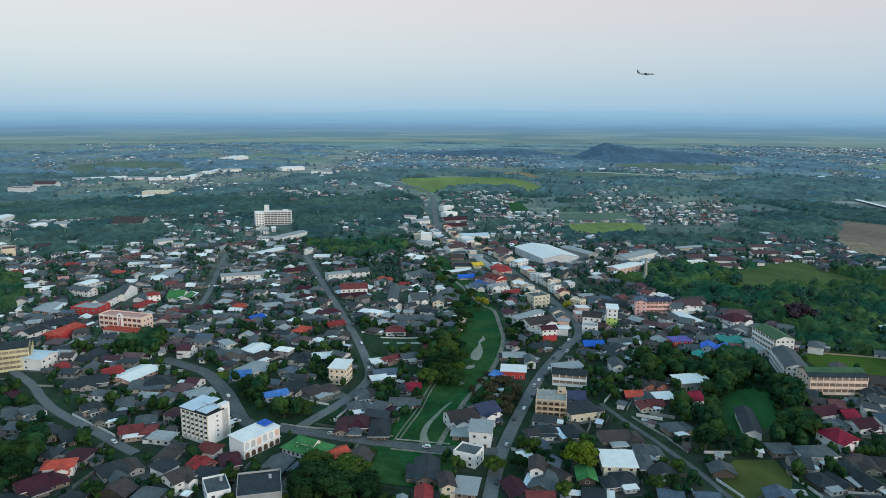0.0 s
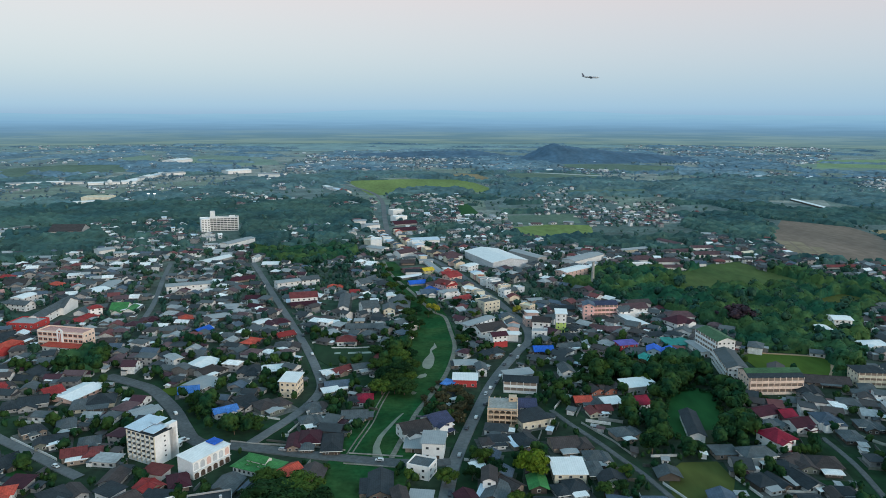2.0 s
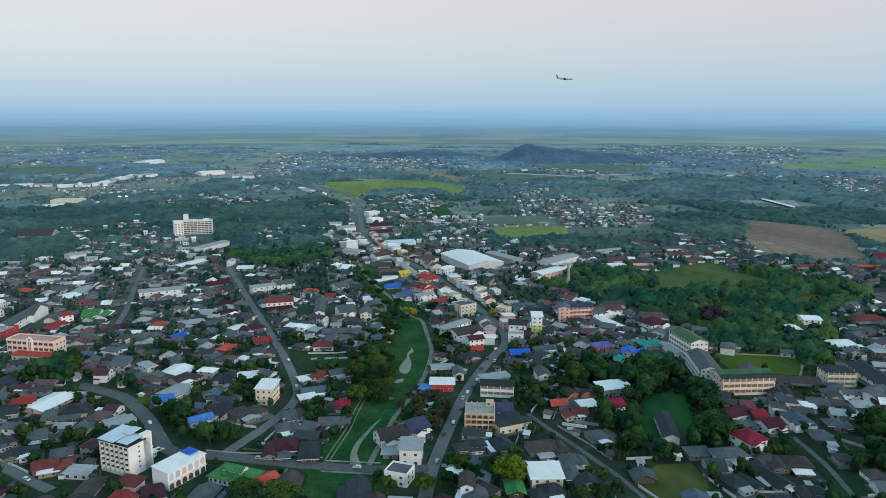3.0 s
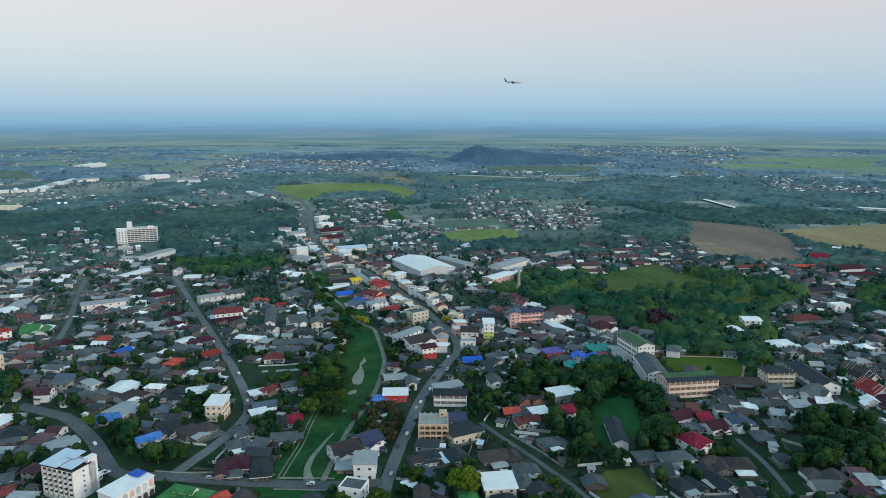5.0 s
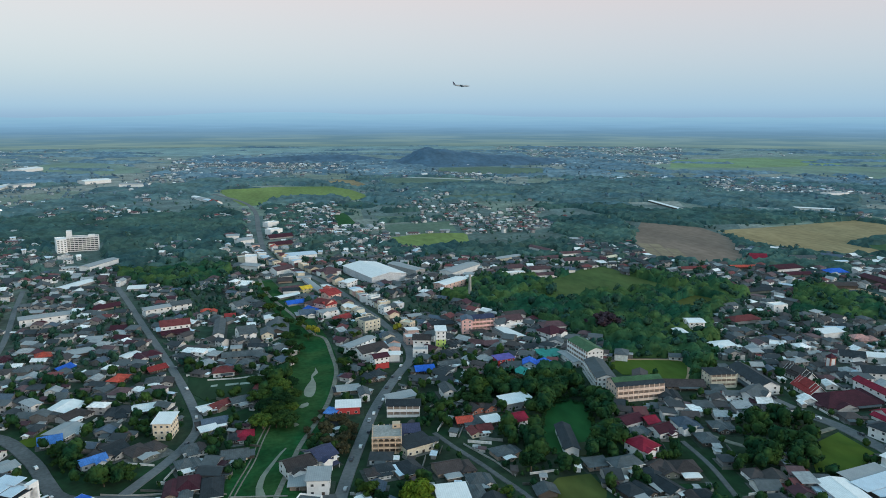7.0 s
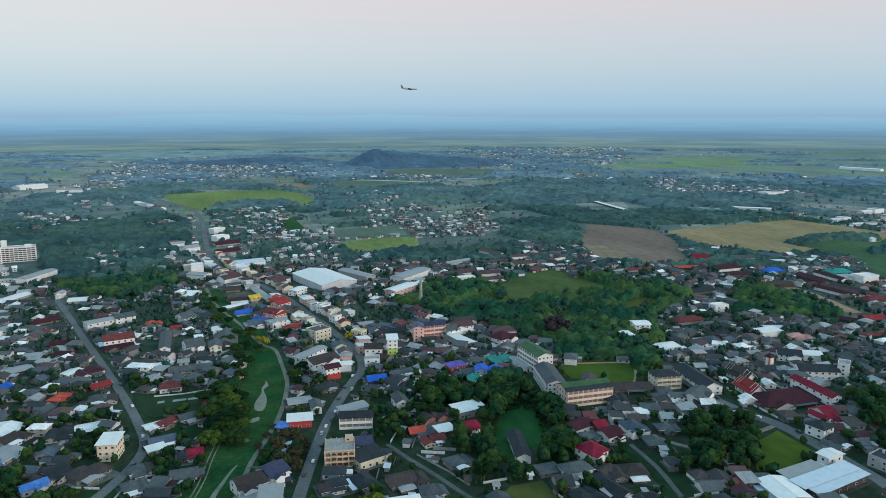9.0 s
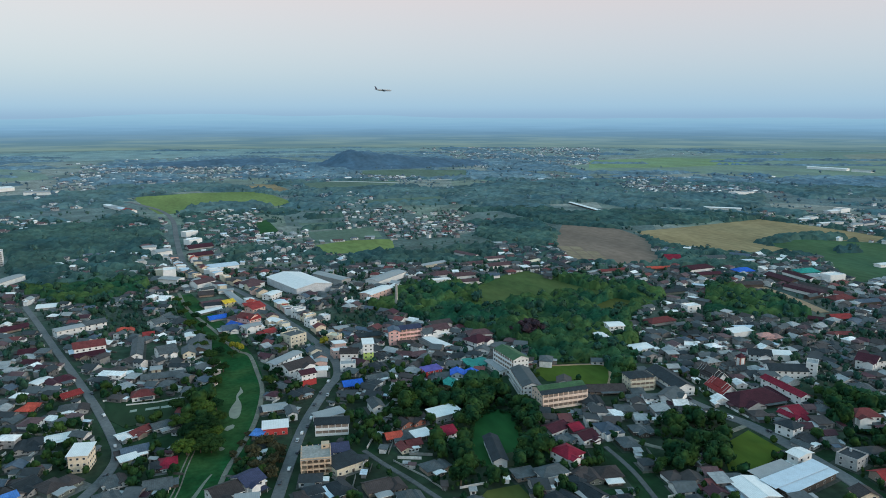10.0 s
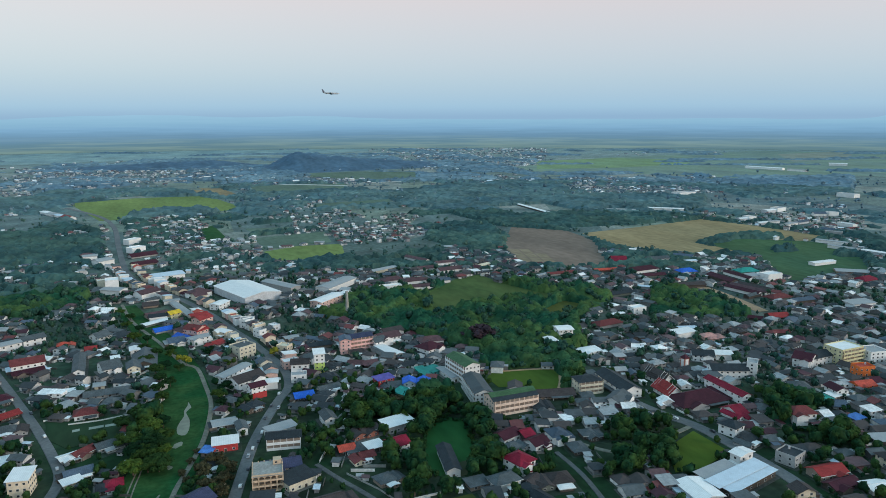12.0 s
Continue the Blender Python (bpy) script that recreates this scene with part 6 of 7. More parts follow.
# ---- houses between: along the lanes, wherever there is room ----
shown = [q for q in taken if math.hypot(q[0], q[1]) < 900 and q[2] > 9.5]
LINES = [(MAIN, 9), (LEFT, 9), (CROSS, 12), (LANE, 8), (BANK, 7), (EAST, 8), (SCHOOL, 10), (SPUR, 7), (DUST, 10), (NORTH, 8), (YARD, 7), (STREAM, 14)]


def open_ground(x, y, r, woods=True, fields=True):
    for px, py, pr in taken:
        if abs(px - x) < pr + r and abs(py - y) < pr + r and (px - x) ** 2 + (py - y) ** 2 < (pr + r) ** 2:
            return False
    if any(away(x, y, line) < r * 1.05 + w / 2 + 2.0 for line, w in LINES) or away(x, y, RIVER) < 15 + r * 0.4:
        return False
    if fields and any(inside(x, y, p) for _, p, _ in FIELDS):
        return False
    return not (woods and any(inside(x, y, p) for p in WOODS))


def lie(x, y):
    """The way the houses of a quarter are turned, in degrees."""
    return 40 * math.sin(x * 0.006 + 1.0) * math.cos(y * 0.005) - 12


# Narrow two-storey shop houses in rows along the main street.
rng = random.Random(19)
for (ax, ay), (bx, by) in zip(MAIN, MAIN[1:]):
    if ay < 520 or ay > 1050:
        continue
    run = math.hypot(bx - ax, by - ay)
    ux, uy = (bx - ax) / run, (by - ay) / run
    for i in range(int(run / 8.5)):
        for side in (-1, 1):
            off = side * (11.5 + rng.uniform(0, 1.5))
            x, y = ax + ux * (i + 0.5) * 8.5 - uy * off, ay + uy * (i + 0.5) * 8.5 + ux * off
            if rng.random() < 0.12 or any((px - x) ** 2 + (py - y) ** 2 < (pr * 0.75 + 3.6) ** 2 for px, py, pr in taken) or any(inside(x, y, q) for _, q, _ in FIELDS) or away(x, y, BANK) < 8:
                continue
            house(x, y, math.degrees(math.atan2(uy, ux)) + rng.uniform(-3, 3), rng.uniform(7.2, 8.6), rng.uniform(8, 11), rng.choice((3.4, 5.8, 6.2, 6.4, 7.0)), rng.choice(("gable", "gable", "flat", "shed", "hip")),
                  rng.choice(("grey", "lgrey", "rose", "slate", "white", "brick", "brown", "lblue", "orange", "maroon", "grey")), rng.choice(("white", "cream", "white", "pink", "sand", "lgrey")), "shop_house", False)

rng = random.Random(7)
ROOF_MIX = ["dgrey"] * 11 + ["grey"] * 6 + ["brown"] * 6 + ["maroon"] * 4 + ["lgrey"] * 2 + ["brick"] + ["slate"] * 3 + ["navy", "green"]
filled = 0
far_houses = []
for ring in range(70):
    r0 = 262 + 12.5 * ring
    n = int(r0 * radians(104) / 13.5)
    for i in range(n):
        a = radians(-40 + 104 * (i + rng.uniform(0.1, 0.9)) / n)
        r = r0 + rng.uniform(-4, 4)
        if r > (960 if a < radians(24) else 1120):
            continue
        x, y = r * math.sin(a), r * math.cos(a)
        w, d = rng.uniform(7.5, 13), rng.uniform(7, 11)
        thin = 0.95 if r < 650 else 0.86
        if noise.noise(Vector((x * 0.008, y * 0.008, 3))) < -0.30 or rng.random() > thin or not open_ground(x, y, w * 0.40):
            continue
        e = rng.choice((2.9, 3.0, 3.2, 3.2, 3.4, 5.6))
        kind = rng.choice(("gable", "gable", "gable", "hip", "hip", "cross", "shed"))
        # Many dark walls here too, in place of shade under the eaves.
        roof, wall = rng.choice(ROOF_MIX), rng.choice(("white", "dark", "cream", "grey", "moss", "white", "dark", "brown"))
        turn = lie(x, y) + rng.choice((0, 0, 90)) + rng.uniform(-8, 8)
        if filled < 130:
            house(x, y, turn, w, d, e, kind, roof, wall, detail=filled < 75)
            filled += 1
        else:
            taken.append((x, y, math.hypot(w, d) * 0.38))
            far_houses.append((x, y, turn, w, d, e, kind))


def settle(name, rows, label, dark=True):
    """Many small houses joined into one: walls in one slot, roofs in another, picked apart by their islands."""
    s, jig = Shape(), random.Random(len(rows))
    for x, y, turn, w, d, e, kind in rows:
        c, q = math.cos(radians(turn)), math.sin(radians(turn))
        for shape, slot in ((wall_shape(kind, w, d, e), 0), (roof_shape(kind, w, d, e, 0.7), 1)):
            s.add([(x + c * a - q * b, y + q * a + c * b, z) for a, b, z in shape.v], shape.f, slot)
        if w > 6.9:
            yards.append((x, y, turn, w + 3, d + 4))
            for _ in range(jig.choice((1, 2, 2, 3))):
                lw, ld, side = jig.uniform(2.5, 5), jig.uniform(3, 6), jig.choice((-1, 1))
                ox, oy = (side * (w / 2 + lw / 2 - 0.2), jig.uniform(-0.3, 0.3) * d) if jig.random() < 0.5 else (jig.uniform(-0.3, 0.3) * w, side * (d / 2 + ld / 2 - 0.2))
                low = jig.uniform(2.0, max(2.2, e - 0.6))
                for shape, slot in ((wall_shape("shed", lw, ld, low), 0), (roof_shape("shed", lw, ld, low, 0.3), 1)):
                    s.add([(x + c * (a + ox) - q * (b + oy), y + q * (a + ox) + c * (b + oy), z) for a, b, z in shape.v], shape.f, slot)
        for p in range(max(1, int(w / 4))):
            u = (p + 0.5) / max(1, int(w / 4)) * w - w / 2
            for z in ((1.0,) if e < 5 else (1.0, 4.0)):
                box = Shape().box(u - 0.8, u + 0.8, -d / 2 - 0.06, -d / 2 + 0.1, z, z + 1.3)
                s.add([(x + c * a - q * b, y + q * a + c * b, h) for a, b, h in box.v], box.f, 2)
    # For the distant houses, walls and roofs lean blue-grey: haze put into colour.
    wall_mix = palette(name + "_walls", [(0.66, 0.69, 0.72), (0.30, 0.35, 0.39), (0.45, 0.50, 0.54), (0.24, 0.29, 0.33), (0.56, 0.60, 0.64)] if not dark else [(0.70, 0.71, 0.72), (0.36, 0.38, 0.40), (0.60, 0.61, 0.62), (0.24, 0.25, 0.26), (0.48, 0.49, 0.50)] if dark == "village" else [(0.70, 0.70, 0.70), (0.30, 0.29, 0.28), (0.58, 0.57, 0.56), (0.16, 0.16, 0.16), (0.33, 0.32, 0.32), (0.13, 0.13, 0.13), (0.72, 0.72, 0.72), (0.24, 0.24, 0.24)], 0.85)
    pick_from = ("dgrey", "grey", "brown", "grey", "maroon", "dgrey", "rose", "grey", "lgrey", "brown", "dgrey", "brick", "grey", "dgrey", "slate", "brown", "lgrey", "dgrey", "grey", "white") if dark == "dark" else \
        ("white", "grey", "lgrey", "dgrey", "lblue", "dgrey", "grey", "brown", "lgrey", "dgrey", "brown", "grey", "rose", "lgrey", "brown", "white", "maroon", "grey", "lgrey", "dgrey") if dark == "mixed" else \
        ("grey", "rose", "lgrey", "lgrey", "brown", "white", "slate", "rose", "white", "dgrey", "brick", "grey", "rose", "lgrey", "lblue", "slate", "white", "lgrey", "rose", "grey") if dark == "village" else \
        ("grey", "dgrey", "rose", "lgrey", "grey", "maroon", "dgrey", "grey", "lgrey", "brown", "grey", "brick", "dgrey", "white", "slate", "brown", "lgrey", "dgrey", "grey", "white") if dark else \
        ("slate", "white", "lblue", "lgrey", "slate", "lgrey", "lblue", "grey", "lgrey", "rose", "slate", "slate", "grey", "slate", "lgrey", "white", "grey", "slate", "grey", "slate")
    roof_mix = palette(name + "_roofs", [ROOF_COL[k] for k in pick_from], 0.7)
    tagged(new(name, s.mesh(name, [wall_mix, roof_mix, glass])), label, "houses", kind="stuff")


def in_town(q):
    return math.hypot(q[0], q[1]) < (620 if q[0] < 300 else 950)


settle("town_houses", [q for q in far_houses if in_town(q)], "close rows of small dark-roofed houses among trees", "dark")
settle("outer_houses", [q for q in far_houses if not in_town(q)], "close rows of small grey and pale-roofed houses among trees")

# Small huts, lean-tos and garden walls in the gaps.
rng = random.Random(77)
huts, fences = [], Shape()
for ring in range(60):
    r0 = 262 + 7.0 * ring
    n = int(r0 * radians(104) / 9.0)
    for i in range(n):
        a = radians(-40 + 104 * (i + rng.random()) / n)
        x, y = (r0 + rng.uniform(-3, 3)) * math.sin(a), (r0 + rng.uniform(-3, 3)) * math.cos(a)
        what = rng.random()
        if what < 0.36 and open_ground(x, y, 1.6):
            huts.append((x, y, lie(x, y) + rng.choice((0, 90)), rng.uniform(2.4, 6.5), rng.uniform(2.0, 4.2), rng.uniform(2.0, 2.8), rng.choice(("shed", "gable", "shed"))))
            taken.append((x, y, 2.0))
        elif what > 0.78 and open_ground(x, y, 1.0, woods=True):
            t = radians(lie(x, y) + rng.choice((0, 90)))
            u, v = rng.uniform(4, 9), 0.15
            box = Shape().box(-u, u, -v, v, 0, rng.choice((1.2, 1.6, 1.8)))
            fences.add([(x + math.cos(t) * p - math.sin(t) * q, y + math.sin(t) * p + math.cos(t) * q, z) for p, q, z in box.v], box.f)
settle("outbuildings", huts, "small tin-roofed huts and lean-tos behind the houses", "mixed")
fence_mix = palette("garden_wall_mix", [(0.55, 0.54, 0.52), (0.20, 0.20, 0.19), (0.10, 0.10, 0.09), (0.32, 0.31, 0.29), (0.68, 0.67, 0.65), (0.14, 0.15, 0.13)], 0.9)
tagged(new("garden_walls", fences.mesh("garden_walls", [fence_mix])), "low grey and pale garden walls between the houses", "walls", kind="stuff")

# Swept earth and concrete round the houses.
paving = Shape()
for n, (x, y, turn, w, d) in enumerate(yards):
    c, q = math.cos(radians(turn)), math.sin(radians(turn))
    box = Shape().box(-w / 2, w / 2, -d / 2, d / 2, 0.02, 0.10 + 0.0001 * n)
    paving.add([(x + c * a - q * b, y + q * a + c * b, z) for a, b, z in box.v], box.f)
yard_mix = palette("yard_mix", [(0.034, 0.046, 0.036), (0.062, 0.068, 0.062), (0.030, 0.052, 0.034), (0.088, 0.090, 0.084), (0.040, 0.050, 0.040), (0.14, 0.14, 0.13), (0.028, 0.047, 0.032)], 0.95, 0.3)
tagged(new("paved_yards", paving.mesh("paved_yards", [yard_mix])), "grey concrete and swept earth yards round the houses", "yards", kind="stuff")

# Villages on the plain: bearing from, to (degrees), distance from, to, houses.
QUARTERS = [(-6.8, -0.4, 2368, 3337, 260), (-0.4, 9.5, 2475, 3031, 200), (9.4, 18.3, 2209, 2509, 110), (22.1, 32.3, 2798, 4700, 560), (18.3, 22.8, 3342, 4700, 70), (34.4, 45.5, 1942, 2480, 220), (48.3, 54.1, 1435, 1884, 90), (37.3, 48.7, 3313, 4351, 30), (2.5, 11.9, 1130, 1502, 190), (11.9, 24.0, 1100, 1373, 170), (-1.8, 5.8, 1150, 1594, 110), (-3.9, 1.4, 2529, 3853, 70)]
QUARTERS += [(47, 55, 1300, 1720, 90), (43, 49, 2250, 2800, 60), (-27.9, -17.0, 1540, 1981, 60), (-15.8, -9.5, 1356, 1719, 80), (-33.0, -16.0, 960, 1286, 230), (-6.1, -2.5, 1142, 1448, 50), (-9.5, -6.0, 2142, 2559, 20), (-27.5, -10.6, 3777, 4700, 90), (42.1, 49.1, 1369, 1610, 25), (26.4, 31.3, 2205, 2481, 40), (-16, -5, 960, 1150, 90), (-5, 12, 960, 1130, 120), (45, 56, 1110, 1400, 70), (-30, 50, 1100, 3500, 160), (9, 24, 1500, 1900, 70), (12, 22, 1380, 1560, 50), (-17, -7, 1500, 1880, 60), (-32, -14, 2100, 3600, 70)]
edge_taken = [q for q in taken if math.hypot(q[0], q[1]) > 900]
hamlets, village_spots = [], []
rng = random.Random(11)
for a0, a1, r0, r1, count in QUARTERS:
    for i in range(int(count * (1.5 if r0 < 1700 else 1.3))):
        a, r = radians(rng.uniform(a0, a1)), math.sqrt(rng.uniform(r0 * r0, r1 * r1))
        x, y = r * math.sin(a), r * math.cos(a)
        if r < (950 if a < radians(24) else 1110) or any(inside(x, y, p) for _, p, _ in FIELDS) or (rng.random() > 0.3 and any(inside(x, y, p) for p in WOODS)) or away(x, y, MAIN) < 14:
            continue
        if any(abs(px - x) < pr + 8 and abs(py - y) < pr + 8 for px, py, pr in edge_taken) or any(abs(px - x) < 9.5 and abs(py - y) < 9.5 for px, py, pr in village_spots):
            continue
        if r < 2000 and noise.noise(Vector((x * 0.007, y * 0.0045, 2))) < -0.12:
            continue
        village_spots.append((x, y, 9))
        big = 1 if r < 2000 else 1.35
        hamlets.append((x, y, rng.uniform(-25, 25) + rng.choice((0, 90)), rng.choice((5, 6, 7, 8, 9, 10, 16)) * big, rng.uniform(5, 8.5) * big, rng.choice((2.6, 2.8, 2.8, 3.0, 3.2, 5.6)), rng.choice(("gable", "gable", "hip", "shed"))))
settle("village_houses", [q for q in hamlets if math.hypot(q[0], q[1]) < 1800], "brown, grey and pale village houses among trees", "village")
settle("distant_houses", [q for q in hamlets if math.hypot(q[0], q[1]) >= 1800], "far pale village houses on the plain, tinted blue-grey for haze", False)

# ---- trees ----
def blob_mesh(seed, rings, segs, rough):
    """One lumpy closed ball of radius about 1."""
    v, f = [], []
    for i in range(rings + 1):
        th = math.pi * i / rings
        for k in range(segs):
            p = Vector((math.sin(th) * math.cos(2 * math.pi * k / segs), math.sin(th) * math.sin(2 * math.pi * k / segs), math.cos(th)))
            v.append(p * (1 + rough * noise.noise(p * 1.7 + Vector((seed * 3.1, seed, 0))) + 0.5 * rough * noise.noise(p * 4 + Vector((seed, 0, 5)))))
    for i in range(rings):
        for k in range(segs):
            f.append((i * segs + k, (i + 1) * segs + k, (i + 1) * segs + (k + 1) % segs, i * segs + (k + 1) % segs))
    return v, f


def leaf_cards(rg, centres, count, size):
    """Small leaf sprays on the skin of several clumps, each a bent pair of triangles."""
    v, f = [], []
    for _ in range(count):
        c, rad, squash = rg.choice(centres)
        n = Vector((rg.gauss(0, 1), rg.gauss(0, 1), rg.gauss(0.35, 1))).normalized()
        p = Vector(c) + Vector((n.x * rad, n.y * rad, n.z * rad * squash)) * rg.uniform(0.82, 1.08)
        n = (n + Vector((rg.gauss(0, 0.38), rg.gauss(0, 0.38), rg.gauss(0.28, 0.38)))).normalized()
        t = n.orthogonal().normalized()
        t = (Matrix.Rotation(rg.uniform(0, 6.3), 3, n) @ t)
        b = n.cross(t)
        s = size * rg.uniform(0.6, 1.3)
        k = len(v)
        v += [p - t * s, p - b * s * 0.5 + n * s * 0.2, p + t * s, p + b * s * 0.5 + n * s * 0.2]
        f.append((k, k + 1, k + 2, k + 3))
    return v, f


def crown_mesh(seed, cards=420, size=0.15, tall=0.85):
    """A crown of radius about 1 that sits on the height 0: clumps of many leaf sprays round denser cores."""
    rg = random.Random(seed)
    centres = [((0, 0, tall * 0.85), 0.50, tall)]
    for i in range(13):
        a, q = 2.4 * i + rg.uniform(-0.6, 0.6), rg.uniform(0.30, 0.78)
        centres.append(((q * math.cos(a), q * math.sin(a), tall * (1.5 - 0.95 * q + rg.uniform(-0.25, 0.2))), rg.uniform(0.20, 0.38), tall * rg.uniform(0.8, 1.0)))
    v, f = leaf_cards(rg, centres, cards, size)
    for j, (c, rad, squash) in enumerate(centres):
        bv, bf = blob_mesh(seed + j, 5, 7, 0.35)
        k = len(v)
        v += [Vector(c) + Vector((p.x * rad, p.y * rad, p.z * rad * squash)) * 0.74 for p in bv]
        f += [tuple(k + i for i in q) for q in bf]
    return v, f


def as_mesh(name, vf, mat):
    me = bpy.data.meshes.new(name)
    me.from_pydata([tuple(p) for p in vf[0]], [], vf[1])
    me.materials.append(mat)
    return me


def trunk_mesh(seed, tall=1.0):
    rg = random.Random(seed)
    s = Shape().tube(0, 0, 0, tall * 0.55, 0.055, 0.04, 7).tube(0, 0, tall * 0.55, tall * 1.1, 0.04, 0.015, 6)
    for i in range(4):
        a = rg.uniform(0, 6.3)
        c, q = math.cos(a), math.sin(a)
        v = [(0.02 * -q, 0.02 * c, tall * 0.5), (-0.02 * -q, -0.02 * c, tall * 0.5), (0, 0, tall * 0.56), (c * 0.45, q * 0.45, tall * rg.uniform(0.85, 1.1))]
        s.add(v, [(0, 1, 3), (1, 2, 3), (2, 0, 3), (0, 2, 1)])
    return s.mesh("trunk", [bark])


CROWNS = [as_mesh("crown", crown_mesh(s, 1150, 0.095), leaf) for s in (1, 2, 3, 4, 5, 6, 7)]
TRUNKS = [trunk_mesh(s) for s in (1, 2, 3)]
planted = []


def tree(x, y, r, h, crown=None, label="dark green leafy garden tree with an uneven crown", rg=random):
    """Crown radius r, height h."""
    base = thing("tree", x, y, rg.uniform(0, 360), label, "tree", "trees of the town")
    part("trunk", rg.choice(TRUNKS), None, base, at=Matrix.Diagonal((r, r, h * 0.5, 1)))
    part("crown", crown or rg.choice(CROWNS), None, base, at=Matrix.Translation((0, 0, h * 0.10)) @ Matrix.Diagonal((r, r, h * 0.90 / 1.75, 1)))
    planted.append((x, y, r))


lime_crown = as_mesh("crown", crown_mesh(21, 1500, 0.11), leaf_lime)
gold_crown = as_mesh("crown", crown_mesh(22, 500, 0.13), leaf_gold)
plum_crown = as_mesh("crown", crown_mesh(23, 700, 0.12), leaf_plum)
rg = random.Random(5)
tree(66, 316, 9.5, 17, lime_crown, "large round tree with bright lime-green leaves", rg)
tree(109, 606, 5, 10, gold_crown, "small tree in yellow-gold leaf beside the street", rg)
tree(37, 612, 4.5, 12, gold_crown, "yellow-flowering tree beside the stream path", rg)
tree(32, 624, 3.5, 8, gold_crown, "yellow-flowering tree beside the stream path", rg)
tree(292, 565, 15, 22, plum_crown, "broad tree with dull plum-coloured leaves", rg)
tree(280, 572, 10, 13, plum_crown, "broad tree with dull plum-coloured leaves", rg)
for x, y, r, h in ((8, 441, 8, 12), (11, 466, 7, 12), (6, 424, 7, 11), (12, 488, 7, 11), (-3, 447, 10, 15), (-10, 467, 9, 13), (2, 482, 10, 15), (5, 510, 8, 12), (-13, 495, 8, 12), (-8, 426, 9, 13), (0, 426, 7, 11), (-2, 512, 8, 12), (3, 458, 8, 13), (14, 538, 6, 10), (21, 566, 6, 10), (26, 640, 5, 9)):
    tree(x, y, r, h, None, "broad dark green shade tree with a dense crown", rg)
for x, y, r, h in ((14, 580, 6, 9), (12, 556, 6, 10), (20, 610, 6, 9), (-56, 300, 14, 13), (-44, 308, 11, 12), (-60, 314, 9, 11), (-46, 290, 12, 12), (-34, 296, 9, 10), (24, 312, 6, 11), (44, 330, 6, 12), (49, 318, 6, 10), (-1, 443, 8, 13), (7, 448, 9, 14), (7, 429, 8, 12), (2, 427, 7, 11), (52, 527, 6, 9)):
    tree(x, y, r, h, None, "broad dark green shade tree with a dense crown", rg)
for x, y, r, h in ((60, 540, 7, 10), (53, 509, 5, 8), (58, 632, 7, 10), (82, 622, 6, 9), (69, 593, 7, 10), (136, 460, 9, 14), (141, 448, 9, 14), (153, 452, 10, 15), (164, 434, 8, 12), (124, 431, 7, 11), (134, 428, 7, 11)):
    tree(x, y, r, h, None, "broad dark green shade tree with a dense crown", rg)
for x, y, r, h in ((-122, 418, 5, 8), (-114, 412, 5, 9), (-116, 402, 5, 8), (-108, 396, 5, 8), (-94, 380, 5, 8), (-86, 382, 5, 8), (-78, 386, 4, 7), (-88, 374, 5, 8), (-76, 378, 4, 6), (12, 600, 7, 11), (7, 628, 7, 11), (14, 648, 6, 10), (4, 664, 7, 11), (9, 690, 6, 10), (-2, 706, 7, 10), (3, 730, 6, 9), (-8, 748, 7, 10), (-4, 780, 6, 9), (-14, 800, 7, 10), (30, 600, 5, 8), (27, 655, 5, 8), (-20, 760, 6, 9)):
    tree(x, y, r, h, None, "broad dark green shade tree with a dense crown", rg)
brown_crown = as_mesh("crown", crown_mesh(24, 700, 0.12), leaf_brown)
for x, y, r, h in ((18, 414, 3, 5), (24, 427, 3, 5), (29, 440, 3, 4), (20, 404, 3, 5), (29, 409, 6, 10), (37, 418, 7, 11), (39, 392, 6, 10), (29, 390, 6, 9), (36, 381, 5, 9), (43, 406, 6, 10), (166, 456, 8, 12), (197, 362, 6, 10)):
    tree(x, y, r, h, brown_crown, "tree with thin brownish-green dry-season leaves", rg)


def hides(x, y, rad, h):
    """Whether a tree would stand in front of one of the larger buildings."""
    r = math.hypot(x, y)
    ux, uy = x / r, y / r
    for px, py, pr in shown:
        dx, dy = px - x, py - y
        ahead = dx * ux + dy * uy
        if -2 < ahead < h * r / 190 + pr * 0.5 and abs(dx * uy - dy * ux) < rad * 0.6 + pr * 0.55:
            return True
    return False


